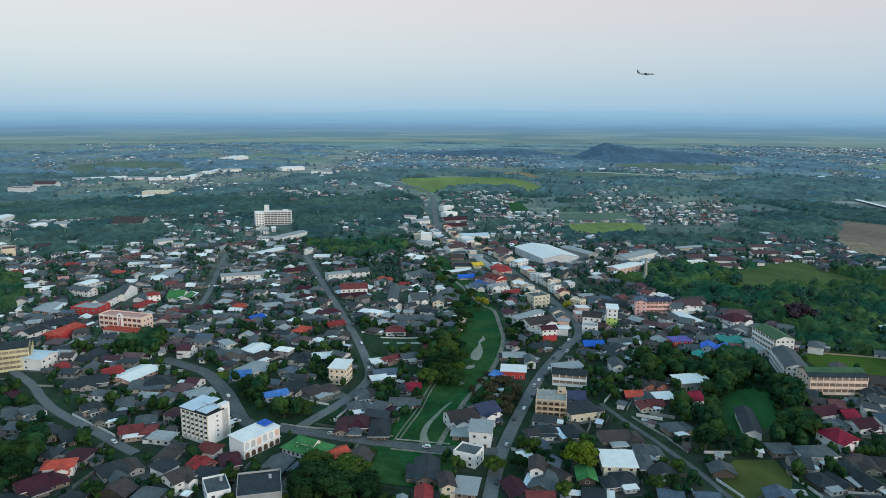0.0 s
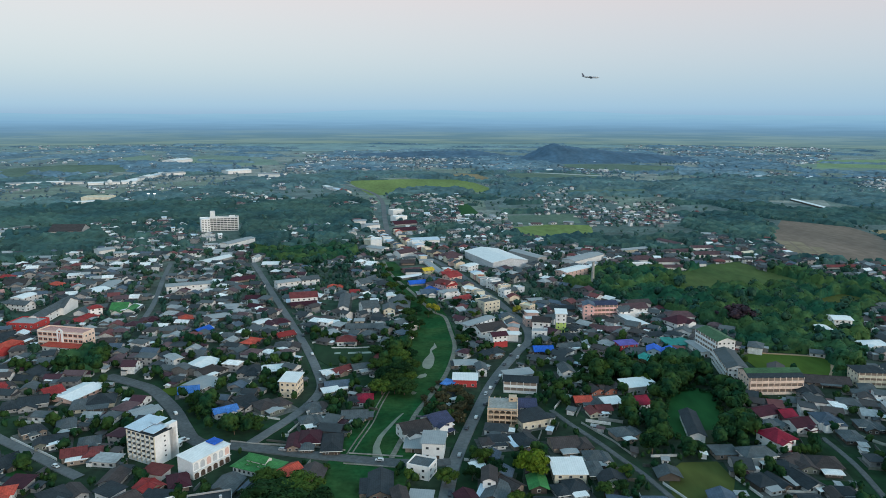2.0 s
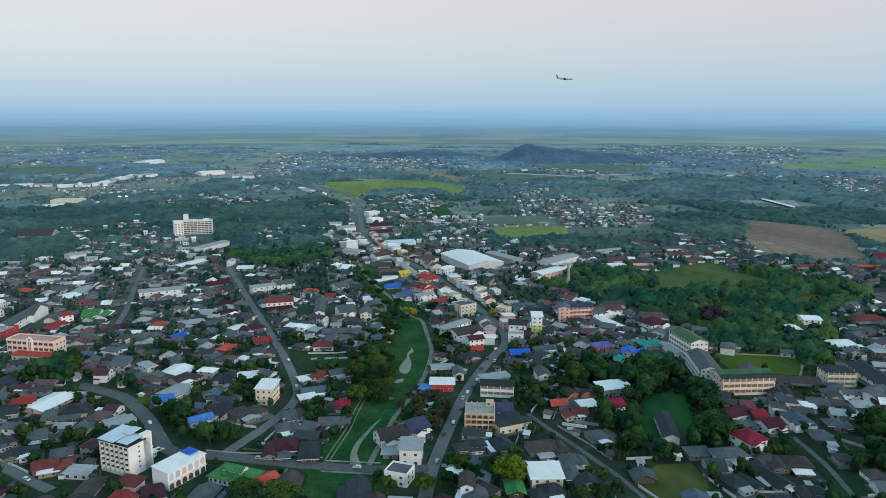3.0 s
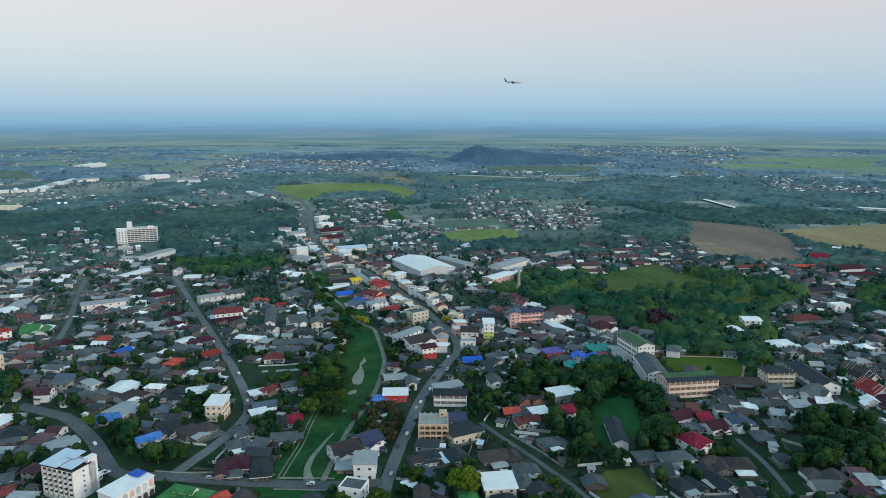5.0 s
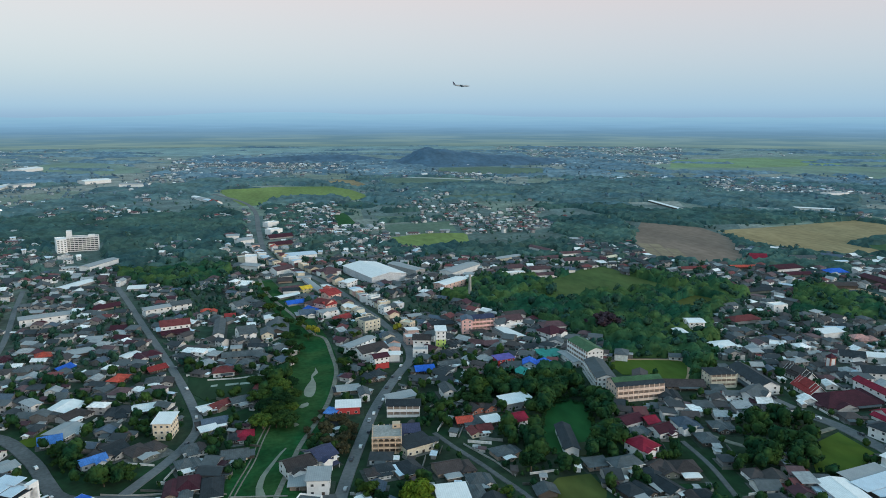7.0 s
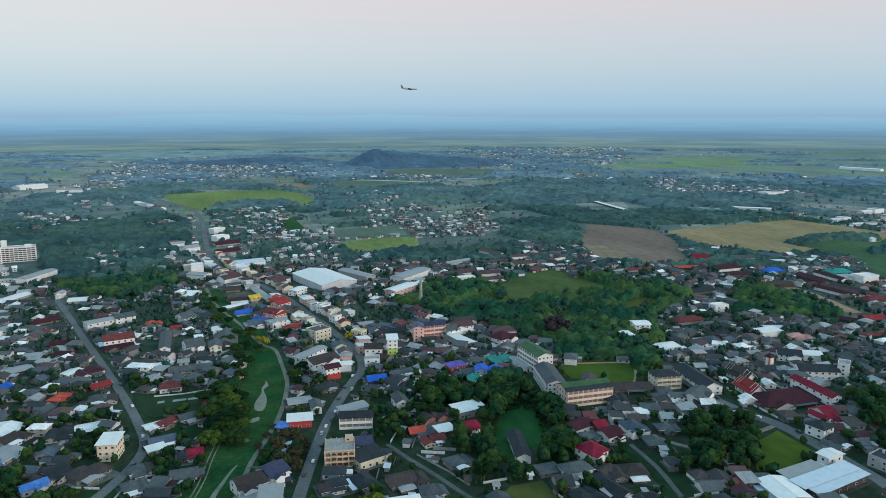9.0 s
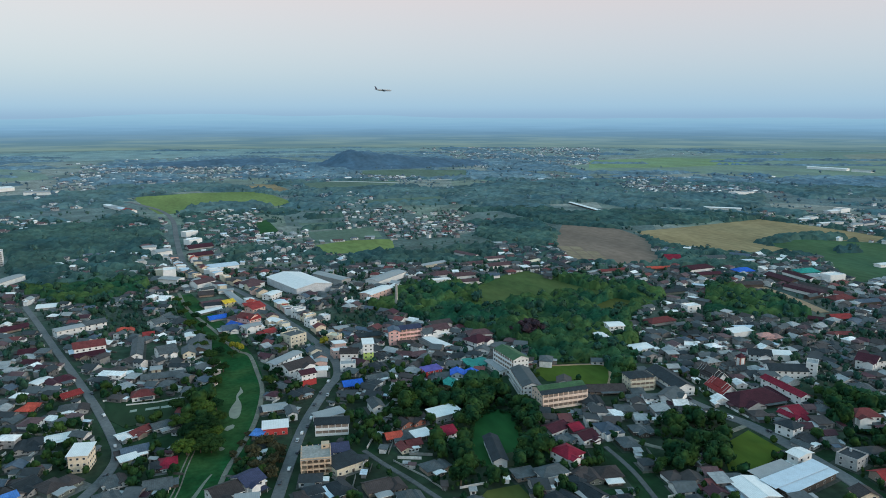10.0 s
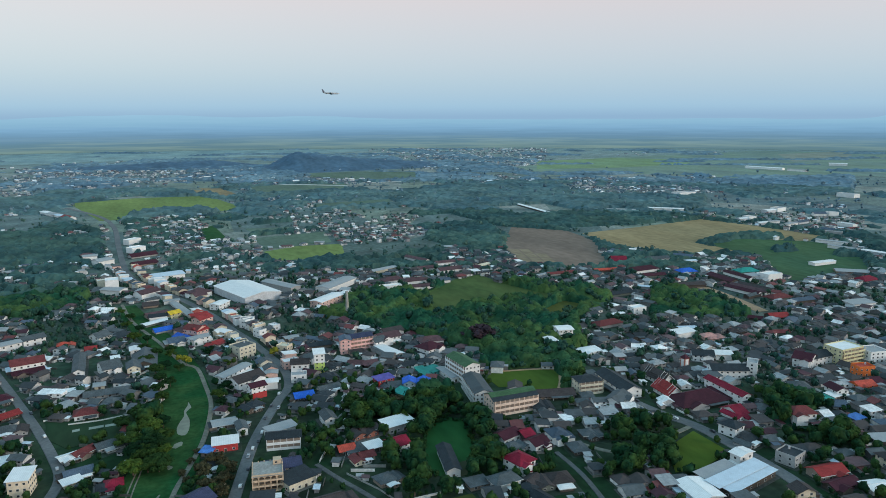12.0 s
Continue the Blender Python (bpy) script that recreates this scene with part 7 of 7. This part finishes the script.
# Garden trees: the nearest are single things, the rest are joined.
spots = []
VIEW_GAPS = ((106, 153, 380, 399), (-107, -90, 383, 397))     # kept treeless so the houses behind show from the camera: x from, to, y from, to
rng = random.Random(23)
for ring in range(170):
    r0 = 255 + (4.6 * ring if ring < 66 else 4.6 * 66 + 5.5 * (ring - 66))
    if r0 > 965:
        break
    n = int(r0 * radians(106) / (5.4 if r0 < 560 else 7.2))
    for i in range(n):
        a = radians(-41 + 106 * (i + rng.random()) / n)
        x, y = (r0 + rng.uniform(-3, 3)) * math.sin(a), (r0 + rng.uniform(-3, 3)) * math.cos(a)
        wood = any(inside(x, y, p) for p in WOODS)
        rad = rng.uniform(3.5, 7.0) if wood and r0 > 560 else rng.uniform(3.2, 8.2) if wood else rng.choice((1.6, 2.0, 2.4, 3.0, 3.6, 4.6))
        if rng.random() > (0.13 if wood and r0 > 560 else 0.54 if wood else 0.78 if noise.noise(Vector((x * 0.022, y * 0.022, 9))) > 0.0 else 0.34):
            continue
        if not open_ground(x, y, rad * (0.25 if wood else 0.42), woods=False):
            continue
        if any(abs(px - x) < 30 and math.hypot(px - x, py - y) < (pr + rad) * 0.55 for px, py, pr in planted[:30]):
            continue
        if any(x0 < x < x1 and y0 < y < y1 for x0, x1, y0, y1 in VIEW_GAPS):
            continue
        h = rad * rng.uniform(1.5, 2.1) + 1.5
        if h > 6 and hides(x, y, rad, h):
            continue
        spots.append((x, y, rad, h))
spots.sort(key=lambda q: math.hypot(q[0], q[1]) - 12 * q[2])
for x, y, rad, h in spots[:260]:
    tree(x, y, rad, h, None, "dark green leafy garden tree with an uneven crown" if rad < 4 else "broad dark green shade tree with a dense crown", rg)


def grove(name, rows, shapes, mat, label):
    """Many trees joined into one mesh."""
    vs, fs, k = [], [], 0
    rg = random.Random(31)
    for x, y, rad, h in rows:
        sv, sf = rg.choice(shapes)
        a = rg.uniform(0, 6.3)
        c, s = math.cos(a), math.sin(a)
        m = np.array([[c * rad, -s * rad, 0], [s * rad, c * rad, 0], [0, 0, h * 0.5]])
        vs.append(sv @ m.T + (x, y, h * 0.10))
        fs.append(sf + k)
        k += len(sv)
    v, f = np.concatenate(vs), np.concatenate(fs)
    me = bpy.data.meshes.new(name)
    me.vertices.add(len(v))
    me.vertices.foreach_set("co", v.astype(np.float32).ravel())
    me.loops.add(f.size)
    me.loops.foreach_set("vertex_index", f.astype(np.int32).ravel())
    me.polygons.add(len(f))
    me.polygons.foreach_set("loop_start", np.arange(0, f.size, 4, dtype=np.int32))
    me.materials.append(mat)
    me.polygons.foreach_set("use_smooth", np.ones(len(f), dtype=bool))
    me.update(calc_edges=True)
    return tagged(new(name, me), label, "trees", kind="stuff")


def light_crown(seed, cards, size, blobs=3, rings=4):
    rg = random.Random(seed)
    centres = [((0, 0, 0.95), 0.7, 1.0)] + [((0.45 * math.cos(a), 0.45 * math.sin(a), rg.uniform(0.6, 1.3)), rg.uniform(0.35, 0.5), 1.0) for a in (rg.uniform(0, 6.3) for _ in range(blobs))]
    v, f = leaf_cards(rg, centres, cards, size)
    for j, (c, r, q) in enumerate(centres):
        bv, bf = blob_mesh(seed + j, rings, 6 if rings < 5 else 8, 0.5)
        k = len(v)
        v += [Vector(c) + p * r * 0.86 for p in bv]
        f += [tuple(k + i for i in q) for q in bf]
    return np.array([tuple(p) for p in v]), np.array(f)


MID = [light_crown(s, 170, 0.17, 4, 5) for s in (41, 42, 43, 44, 45)]
SHRUB = [light_crown(s, 46, 0.30, 2, 3) for s in (81, 82, 83, 84)]
EDGE = [light_crown(s, 30, 0.30, 2, 3) for s in (61, 62, 63, 64)]
FAR = [light_crown(s, 6, 0.5, 0, 3) for s in (51, 52, 53, 54)]
near_spots = [q for q in spots[260:] if math.hypot(q[0], q[1]) < 560]
grove("garden_trees", [q for q in near_spots if q[2] > 2.5], MID, leaf_mid, "dense dark green trees between the houses")
lawn = next(pts for name, pts, key in FIELDS if name == "lawn" and key == "deep")
for _ in range(130):     # shrubs along the edge of the wooded lawn
    k, t = rng.randrange(len(lawn)), rng.random()
    (ax, ay), (bx, by) = lawn[k], lawn[(k + 1) % len(lawn)]
    x, y = ax + (bx - ax) * t, ay + (by - ay) * t
    x, y = x + (175 - x) * rng.uniform(0, 0.16), y + (388 - y) * rng.uniform(0, 0.16)
    if all((px - x) ** 2 + (py - y) ** 2 > (pr + 1.0) ** 2 for px, py, pr in taken):
        near_spots.append((x, y, rng.uniform(1.0, 2.4), rng.uniform(1.5, 4.5)))
for _ in range(5200):     # undergrowth in the near woods
    x, y = rng.uniform(-230, 470), rng.uniform(270, 560)
    if any(inside(x, y, p) for p in WOODS) and open_ground(x, y, 0.6, woods=False):
        near_spots.append((x, y, rng.uniform(1.2, 2.5), rng.uniform(2.0, 5.0)))
grove("garden_shrubs", [q for q in near_spots if q[2] <= 2.5], SHRUB, leaf_mid, "small dark green shrubs and trees in the gardens")
grove("town_trees", [q for q in spots[260:] if math.hypot(q[0], q[1]) >= 560], EDGE, leaf_edge_hazed, "dense dark green trees at the edge of town, haze-tinted")

# Woods, tree lines and scattered trees of the plain.
def mass_at(x, y, r):
    """Above 0 where trees stand close on the plain."""
    if any(inside(x, y, p) for p in CLUMPS):
        return 0.3
    if r > 2250 and noise.noise(Vector(((0.88 * x - 0.47 * y) * 0.0017, (0.47 * x + 0.88 * y) * 0.0085, 12))) > (0.44 if r < 3200 else 0.36):
        return 0.2
    if any(inside(x, y, p) for _, p, _ in FIELDS) or away(x, y, MAIN) < 22:
        return -1
    if any(inside(x, y, p) for p in WOODS):
        return 0.3
    east = 0.30 if r > 2250 and x > 0.62 * y else 0
    m = -east + noise.noise(Vector((x * 0.0034, y * 0.0019, 1))) + 0.55 * noise.noise(Vector((x * 0.013, y * 0.008, 4))) - 0.02 - max(0, r - 2800) / 5000
    return m - (0.05 if away(x, y, MAIN) < 300 and x > -140 and y < 1750 else 0)


kept = {}
for px, py, pr in village_spots + edge_taken:
    for i in range(int((px - pr) // 20), int((px + pr) // 20) + 1):
        for j in range(int((py - pr) // 20), int((py + pr) // 20) + 1):
            kept.setdefault((i, j), []).append((px, py, pr))


def built_on(x, y, r=2):
    return any(abs(px - x) < pr + r and abs(py - y) < pr + r for px, py, pr in kept.get((int(x // 20), int(y // 20)), ()))


dome_spots = {}


def dome(x, y, cell):
    """Height of the tree tops at a place, 0 to 1: one rounded top in each cell of a loose grid."""
    i, j, best = int(x // cell), int(y // cell), 0
    for a in (i - 1, i, i + 1):
        for b in (j - 1, j, j + 1):
            if (a, b, cell) not in dome_spots:
                g = random.Random(a * 7919 + b * 104729)
                dome_spots[a, b, cell] = ((a + g.random()) * cell, (b + g.random()) * cell, g.uniform(0.55, 1.0))
            px, py, top = dome_spots[a, b, cell]
            best = max(best, top * (1 - 0.8 * ((px - x) ** 2 + (py - y) ** 2) / (0.62 * cell) ** 2 * 0.6))
    return max(0.25, best)


def canopy(name, near, past, fine, density, tall, mat, label, cell, sprays=0.0):
    """A closed roof of tree tops: a lumpy sheet over the woods that falls to the ground at their edges."""
    rg = random.Random(91)
    cols = int(radians(102) / fine)
    v, f, ids, row, r = [], [], {}, 0, near
    while r < past:
        for i in range(cols + 1):
            a = radians(-39) + fine * (i + rg.uniform(-0.35, 0.35))
            q = r * (1 + fine * rg.uniform(-0.35, 0.35))
            x, y = q * math.sin(a), q * math.cos(a)
            m = density(x, y, q)
            h = -0.6
            if m > -0.05:
                lump = noise.noise(Vector((x * 0.02, y * 0.02, 6)))
                h = tall * min(1, (m + 0.05) / 0.12) * (dome(x, y, cell) * (1 + 0.35 * lump) + rg.uniform(-0.10, 0.10))
            ids[row, i] = len(v)
            v.append((x, y, h))
        row += 1
        r *= 1 + fine
    for j, i in list(ids):
        quad = [ids.get(k, -1) for k in ((j, i), (j, i + 1), (j + 1, i + 1), (j + 1, i))]
        if min(quad) >= 0 and max(v[k][2] for k in quad) > 0:
            f.append((quad[0], quad[3], quad[2], quad[1]))
    me = bpy.data.meshes.new(name)
    used = sorted({k for quad in f for k in quad})
    for k in used[:] if sprays else ():
        if v[k][2] > 2:
            one, _ = leaf_cards(rg, [((v[k][0], v[k][1], v[k][2] - 0.7), 0.9, 1.0)], 1, sprays)
            used += range(len(v), len(v) + 4)
            f.append(tuple(range(len(v), len(v) + 4)))
            v += [tuple(q) for q in one]
    place = {k: n for n, k in enumerate(used)}
    me.from_pydata([v[k] for k in used], [], [tuple(place[k] for k in quad) for quad in f])
    me.materials.append(mat)
    if sprays:
        me.polygons.foreach_set("use_smooth", [True] * len(f))
    tagged(new(name, me), label, "trees", kind="stuff")


def near_woods(x, y, r):
    if r > 945 or not any(inside(x, y, p) for p in WOODS) or any(inside(x, y, p) for _, p, _ in FIELDS) or not open_ground(x, y, 1.5, woods=False):
        return -1
    return 0.10 + 0.22 * noise.noise(Vector((x * 0.02, y * 0.02, 8)))


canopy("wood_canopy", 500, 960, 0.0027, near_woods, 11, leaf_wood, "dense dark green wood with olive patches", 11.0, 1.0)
canopy("plain_woods", 928, 1575, 0.0042, lambda x, y, r: -1 if r < 946 or r > 1562 or built_on(x, y) else mass_at(x, y, r), 9.5, leaf_canopy_hazed, "soft woods across the plain, tinted blue-green for haze", 14)
canopy("open_woods", 1530, 2330, 0.0042, lambda x, y, r: -1 if r < 1546 or r > 2310 or built_on(x, y) else mass_at(x, y, r), 10.5, leaf_open_hazed, "woods between the villages, tinted blue-green for haze", 18)
canopy("far_woods", 2290, 4700, 0.0042, lambda x, y, r: -1 if r < 2300 or built_on(x, y) else mass_at(x, y, r), 11.0, leaf_far_hazed, "far woods and tree lines, tinted grey-blue for haze", 20)
rng = random.Random(37)
plain = []
r0 = 950.0
while r0 < 3000:
    gap = r0 * 0.0085
    r0 += gap
    n = int(r0 * radians(102) / (gap * 1.05))
    for i in range(n):
        a = radians(-39 + 102 * (i + rng.random()) / n)
        q = r0 + rng.uniform(-0.6, 0.6) * gap
        x, y = q * math.sin(a), q * math.cos(a)
        rad = rng.choice((2.5, 3, 3.5, 4, 5, 6)) * (1 if r0 < 1800 else 1.4)
        m = mass_at(x, y, q)
        if (m == -1 and (rng.random() > 0.035 or r0 < 1500 or away(x, y, MAIN) < 14)) or rng.random() > (0.04 if m > 0.03 else 0.26 if m > -0.15 else 0.10) or built_on(x, y, rad * 0.6):
            continue
        plain.append((x, y, rad, rad * rng.uniform(1.0, 1.35) + 1.0 + (4 if m > 0.03 else 0)))
for px, py, _ in village_spots:     # village trees between the houses
    for _ in range(2 if rng.random() < 0.6 else 1):
        a, q, rad = rng.uniform(0, 6.3), rng.uniform(7.0, 10), rng.uniform(2.5, 4.8)
        x, y = px + q * math.cos(a), py + q * math.sin(a)
        if not any(inside(x, y, p) for _, p, _ in FIELDS) and away(x, y, MAIN) > 12:
            plain.append((x, y, rad, rad * rng.uniform(1.0, 1.35) + 0.8))
grove("plain_trees", [q for q in plain if math.hypot(q[0], q[1]) < 1700], FAR, leaf_plain_hazed, "scattered trees between fields and villages on the plain")
grove("distant_trees", [q for q in plain if math.hypot(q[0], q[1]) >= 1700], FAR, leaf_far_hazed, "small far trees between fields and villages")

# The wooded hill, and a lower rise beside it.
def rise(name, x, y, parts, label):
    """A wooded hill: a lumpy sheet of tree tops over a smooth rise."""
    v, f, nx, ny = [], [], 150, 44
    x0, x1, y0, y1 = min(p[0] - 2.2 * p[2] for p in parts), max(p[0] + 2.2 * p[2] for p in parts), -420, 420
    for j in range(ny):
        for i in range(nx):
            px, py = x0 + (x1 - x0) * i / (nx - 1), y0 + (y1 - y0) * j / (ny - 1)
            h = sum(top * math.exp(-((px - cx) / wx) ** 2 - (py / wy) ** 2) for cx, top, wx, wy in parts)
            n = noise.noise(Vector((px * 0.03, py * 0.03, 0))) + 0.7 * noise.noise(Vector((px * 0.08, py * 0.08, 3)))
            v.append((x + px, y + py, h * (1 + 0.06 * n) + (3.5 * n if h > 8 else 0) - 4))
    for j in range(ny - 1):
        for i in range(nx - 1):
            k = j * nx + i
            f.append((k, k + 1, k + nx + 1, k + nx))
    me = bpy.data.meshes.new(name)
    me.from_pydata(v, [], f)
    me.materials.append(leaf_hill_hazed)
    me.polygons.foreach_set("use_smooth", [True] * len(f))
    tagged(new(name, me), label, "hill", kind="structure")


rise("hill", 640, 2900, [(0, 54, 95, 150), (140, 36, 130, 150), (330, 27, 170, 150), (560, 12, 150, 140)], "low dark wooded hill standing alone on the plain")
rise("low_rise", 170, 3200, [(0, 24, 190, 140), (220, 18, 130, 130), (-260, 12, 140, 130)], "long low wooded rise on the plain")

# The distance: hazy plain and faint mountains, a plain backdrop with haze painted into its glow.
haze = bpy.data.materials.new("hazy_distance")
haze.use_nodes = True
hn = haze.node_tree.nodes
hl = haze.node_tree.links
hn.clear()
gm = hn.new("ShaderNodeNewGeometry")
sx = hn.new("ShaderNodeSeparateXYZ")
hl.new(gm.outputs["Position"], sx.inputs[0])
st = hn.new("ShaderNodeVectorMath")
st.operation = "MULTIPLY"
st.inputs[1].default_value = (0.0030, 0.0030, 0.10)
hl.new(gm.outputs["Position"], st.inputs[0])
tx = hn.new("ShaderNodeTexNoise")
tx.inputs["Scale"].default_value, tx.inputs["Detail"].default_value = 1.0, 6
hl.new(st.outputs[0], tx.inputs["Vector"])
ad = hn.new("ShaderNodeMath")
ad.operation = "MULTIPLY_ADD"
ad.inputs[1].default_value, ad.inputs[2].default_value = 44, -22
hl.new(tx.outputs["Fac"], ad.inputs[0])
sm = hn.new("ShaderNodeMath")
hl.new(sx.outputs["Z"], sm.inputs[0])
hl.new(ad.outputs[0], sm.inputs[1])
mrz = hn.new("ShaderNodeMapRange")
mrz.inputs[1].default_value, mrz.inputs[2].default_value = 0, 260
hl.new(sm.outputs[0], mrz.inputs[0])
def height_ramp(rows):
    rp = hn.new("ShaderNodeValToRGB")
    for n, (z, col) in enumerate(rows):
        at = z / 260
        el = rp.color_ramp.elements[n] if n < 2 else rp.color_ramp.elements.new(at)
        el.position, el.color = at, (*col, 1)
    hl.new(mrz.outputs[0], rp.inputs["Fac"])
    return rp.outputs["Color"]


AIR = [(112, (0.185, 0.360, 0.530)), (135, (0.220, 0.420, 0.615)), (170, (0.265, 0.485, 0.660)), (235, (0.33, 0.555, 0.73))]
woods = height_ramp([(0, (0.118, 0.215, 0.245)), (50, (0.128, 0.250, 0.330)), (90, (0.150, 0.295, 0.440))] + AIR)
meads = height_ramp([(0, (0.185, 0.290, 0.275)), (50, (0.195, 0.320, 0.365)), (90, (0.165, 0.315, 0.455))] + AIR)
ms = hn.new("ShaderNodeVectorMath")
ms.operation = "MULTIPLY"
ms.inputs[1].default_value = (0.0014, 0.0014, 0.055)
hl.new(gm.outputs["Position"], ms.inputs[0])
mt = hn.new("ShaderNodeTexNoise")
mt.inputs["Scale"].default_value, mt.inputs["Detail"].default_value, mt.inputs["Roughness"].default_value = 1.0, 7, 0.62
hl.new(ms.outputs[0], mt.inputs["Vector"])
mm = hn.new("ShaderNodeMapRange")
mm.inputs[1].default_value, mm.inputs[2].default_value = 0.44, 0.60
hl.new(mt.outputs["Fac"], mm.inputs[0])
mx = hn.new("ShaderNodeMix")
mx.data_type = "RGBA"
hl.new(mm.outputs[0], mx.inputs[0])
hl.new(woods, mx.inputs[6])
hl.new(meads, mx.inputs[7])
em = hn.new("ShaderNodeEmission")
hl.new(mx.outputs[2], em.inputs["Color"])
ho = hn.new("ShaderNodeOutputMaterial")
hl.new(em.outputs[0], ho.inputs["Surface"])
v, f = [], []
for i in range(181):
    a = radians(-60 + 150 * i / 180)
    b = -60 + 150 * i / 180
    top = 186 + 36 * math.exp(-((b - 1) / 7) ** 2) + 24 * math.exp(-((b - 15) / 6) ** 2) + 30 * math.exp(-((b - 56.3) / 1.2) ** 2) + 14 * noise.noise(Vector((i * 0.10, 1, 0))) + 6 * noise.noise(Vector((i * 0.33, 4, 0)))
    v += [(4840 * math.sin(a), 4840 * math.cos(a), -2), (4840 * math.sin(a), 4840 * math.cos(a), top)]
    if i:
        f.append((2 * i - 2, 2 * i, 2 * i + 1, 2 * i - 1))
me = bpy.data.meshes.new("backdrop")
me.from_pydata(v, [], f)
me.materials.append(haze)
tagged(new("backdrop", me), "glowing backdrop of hazy plain and faint blue mountains", "distance", kind="structure")


# ---- the airliner passing over ----
plane = new("airliner")
plane.matrix_basis = pose(1580 * math.sin(radians(15.4)), 1580 * math.cos(radians(15.4)), 185 + 1580 * math.tan(radians(2.55)), 0, -2, 178)
tagged(plane, "white twin-engined airliner flying low over the plain", "airplane")
white_paint = surface("aircraft_paint", (0.45, 0.46, 0.48), 0.4, 0.08)
dark_paint = surface("aircraft_tail", (0.10, 0.11, 0.16), 0.4, 0.1)
body, n = Shape(), 12
stations = [(-18.5, 0.15, 0.5), (-17.5, 0.9, 0.1), (-15.5, 1.6, 0), (-12, 1.95, 0), (9, 1.95, 0), (14, 1.3, 0.5), (18.5, 0.25, 1.2)]
for x, r, z in stations:
    body.v += [(x, r * math.cos(2 * math.pi * i / n), z + r * math.sin(2 * math.pi * i / n)) for i in range(n)]
for k in range(len(stations) - 1):
    for i in range(n):
        body.f.append((k * n + i, (k + 1) * n + i, (k + 1) * n + (i + 1) % n, k * n + (i + 1) % n))
        body.s.append(0)
body.add(body.v[:n], [tuple(range(n))]).add(body.v[-2 * n:-n], [tuple(range(n - 1, -1, -1))])
part("fuselage", body, white_paint, plane)
for s in (-1, 1):
    wing = Shape().add([(-4, s * 1.8, -0.9), (3, s * 1.8, -0.9), (6.6, s * 17, 0.5), (4.8, s * 17, 0.5), (-4, s * 1.8, -0.5), (3, s * 1.8, -0.6), (6.6, s * 17, 0.65), (4.8, s * 17, 0.65)],
                       [(0, 1, 2, 3), (7, 6, 5, 4), (0, 3, 7, 4), (1, 5, 6, 2), (2, 6, 7, 3)])
    part("wing", wing, dark_paint, plane)
    part("engine", Shape().tube(0, 0, -2, 2, 0.9, 0.75, 10), dark_paint, plane, at=pose(-2.2, s * 5.6, -1.8, 0, 90, 0))
    part("tailplane", Shape().add([(14, s * 0.6, 1), (17, s * 0.6, 1), (18.6, s * 6, 1.5), (17.4, s * 6, 1.5), (14, s * 0.6, 1.25), (17, s * 0.6, 1.2), (18.6, s * 6, 1.6), (17.4, s * 6, 1.6)],
                                  [(0, 1, 2, 3), (7, 6, 5, 4), (0, 3, 7, 4), (1, 5, 6, 2), (2, 6, 7, 3)]), dark_paint, plane)
part("tail_fin", Shape().add([(12.5, -0.15, 1.6), (17.5, -0.15, 1.6), (19.6, -0.1, 7.6), (17.6, -0.1, 7.6), (12.5, 0.15, 1.6), (17.5, 0.15, 1.6), (19.6, 0.1, 7.6), (17.6, 0.1, 7.6)],
                             [(0, 1, 2, 3), (7, 6, 5, 4), (0, 3, 7, 4), (1, 5, 6, 2), (2, 6, 7, 3)]), dark_paint, plane)
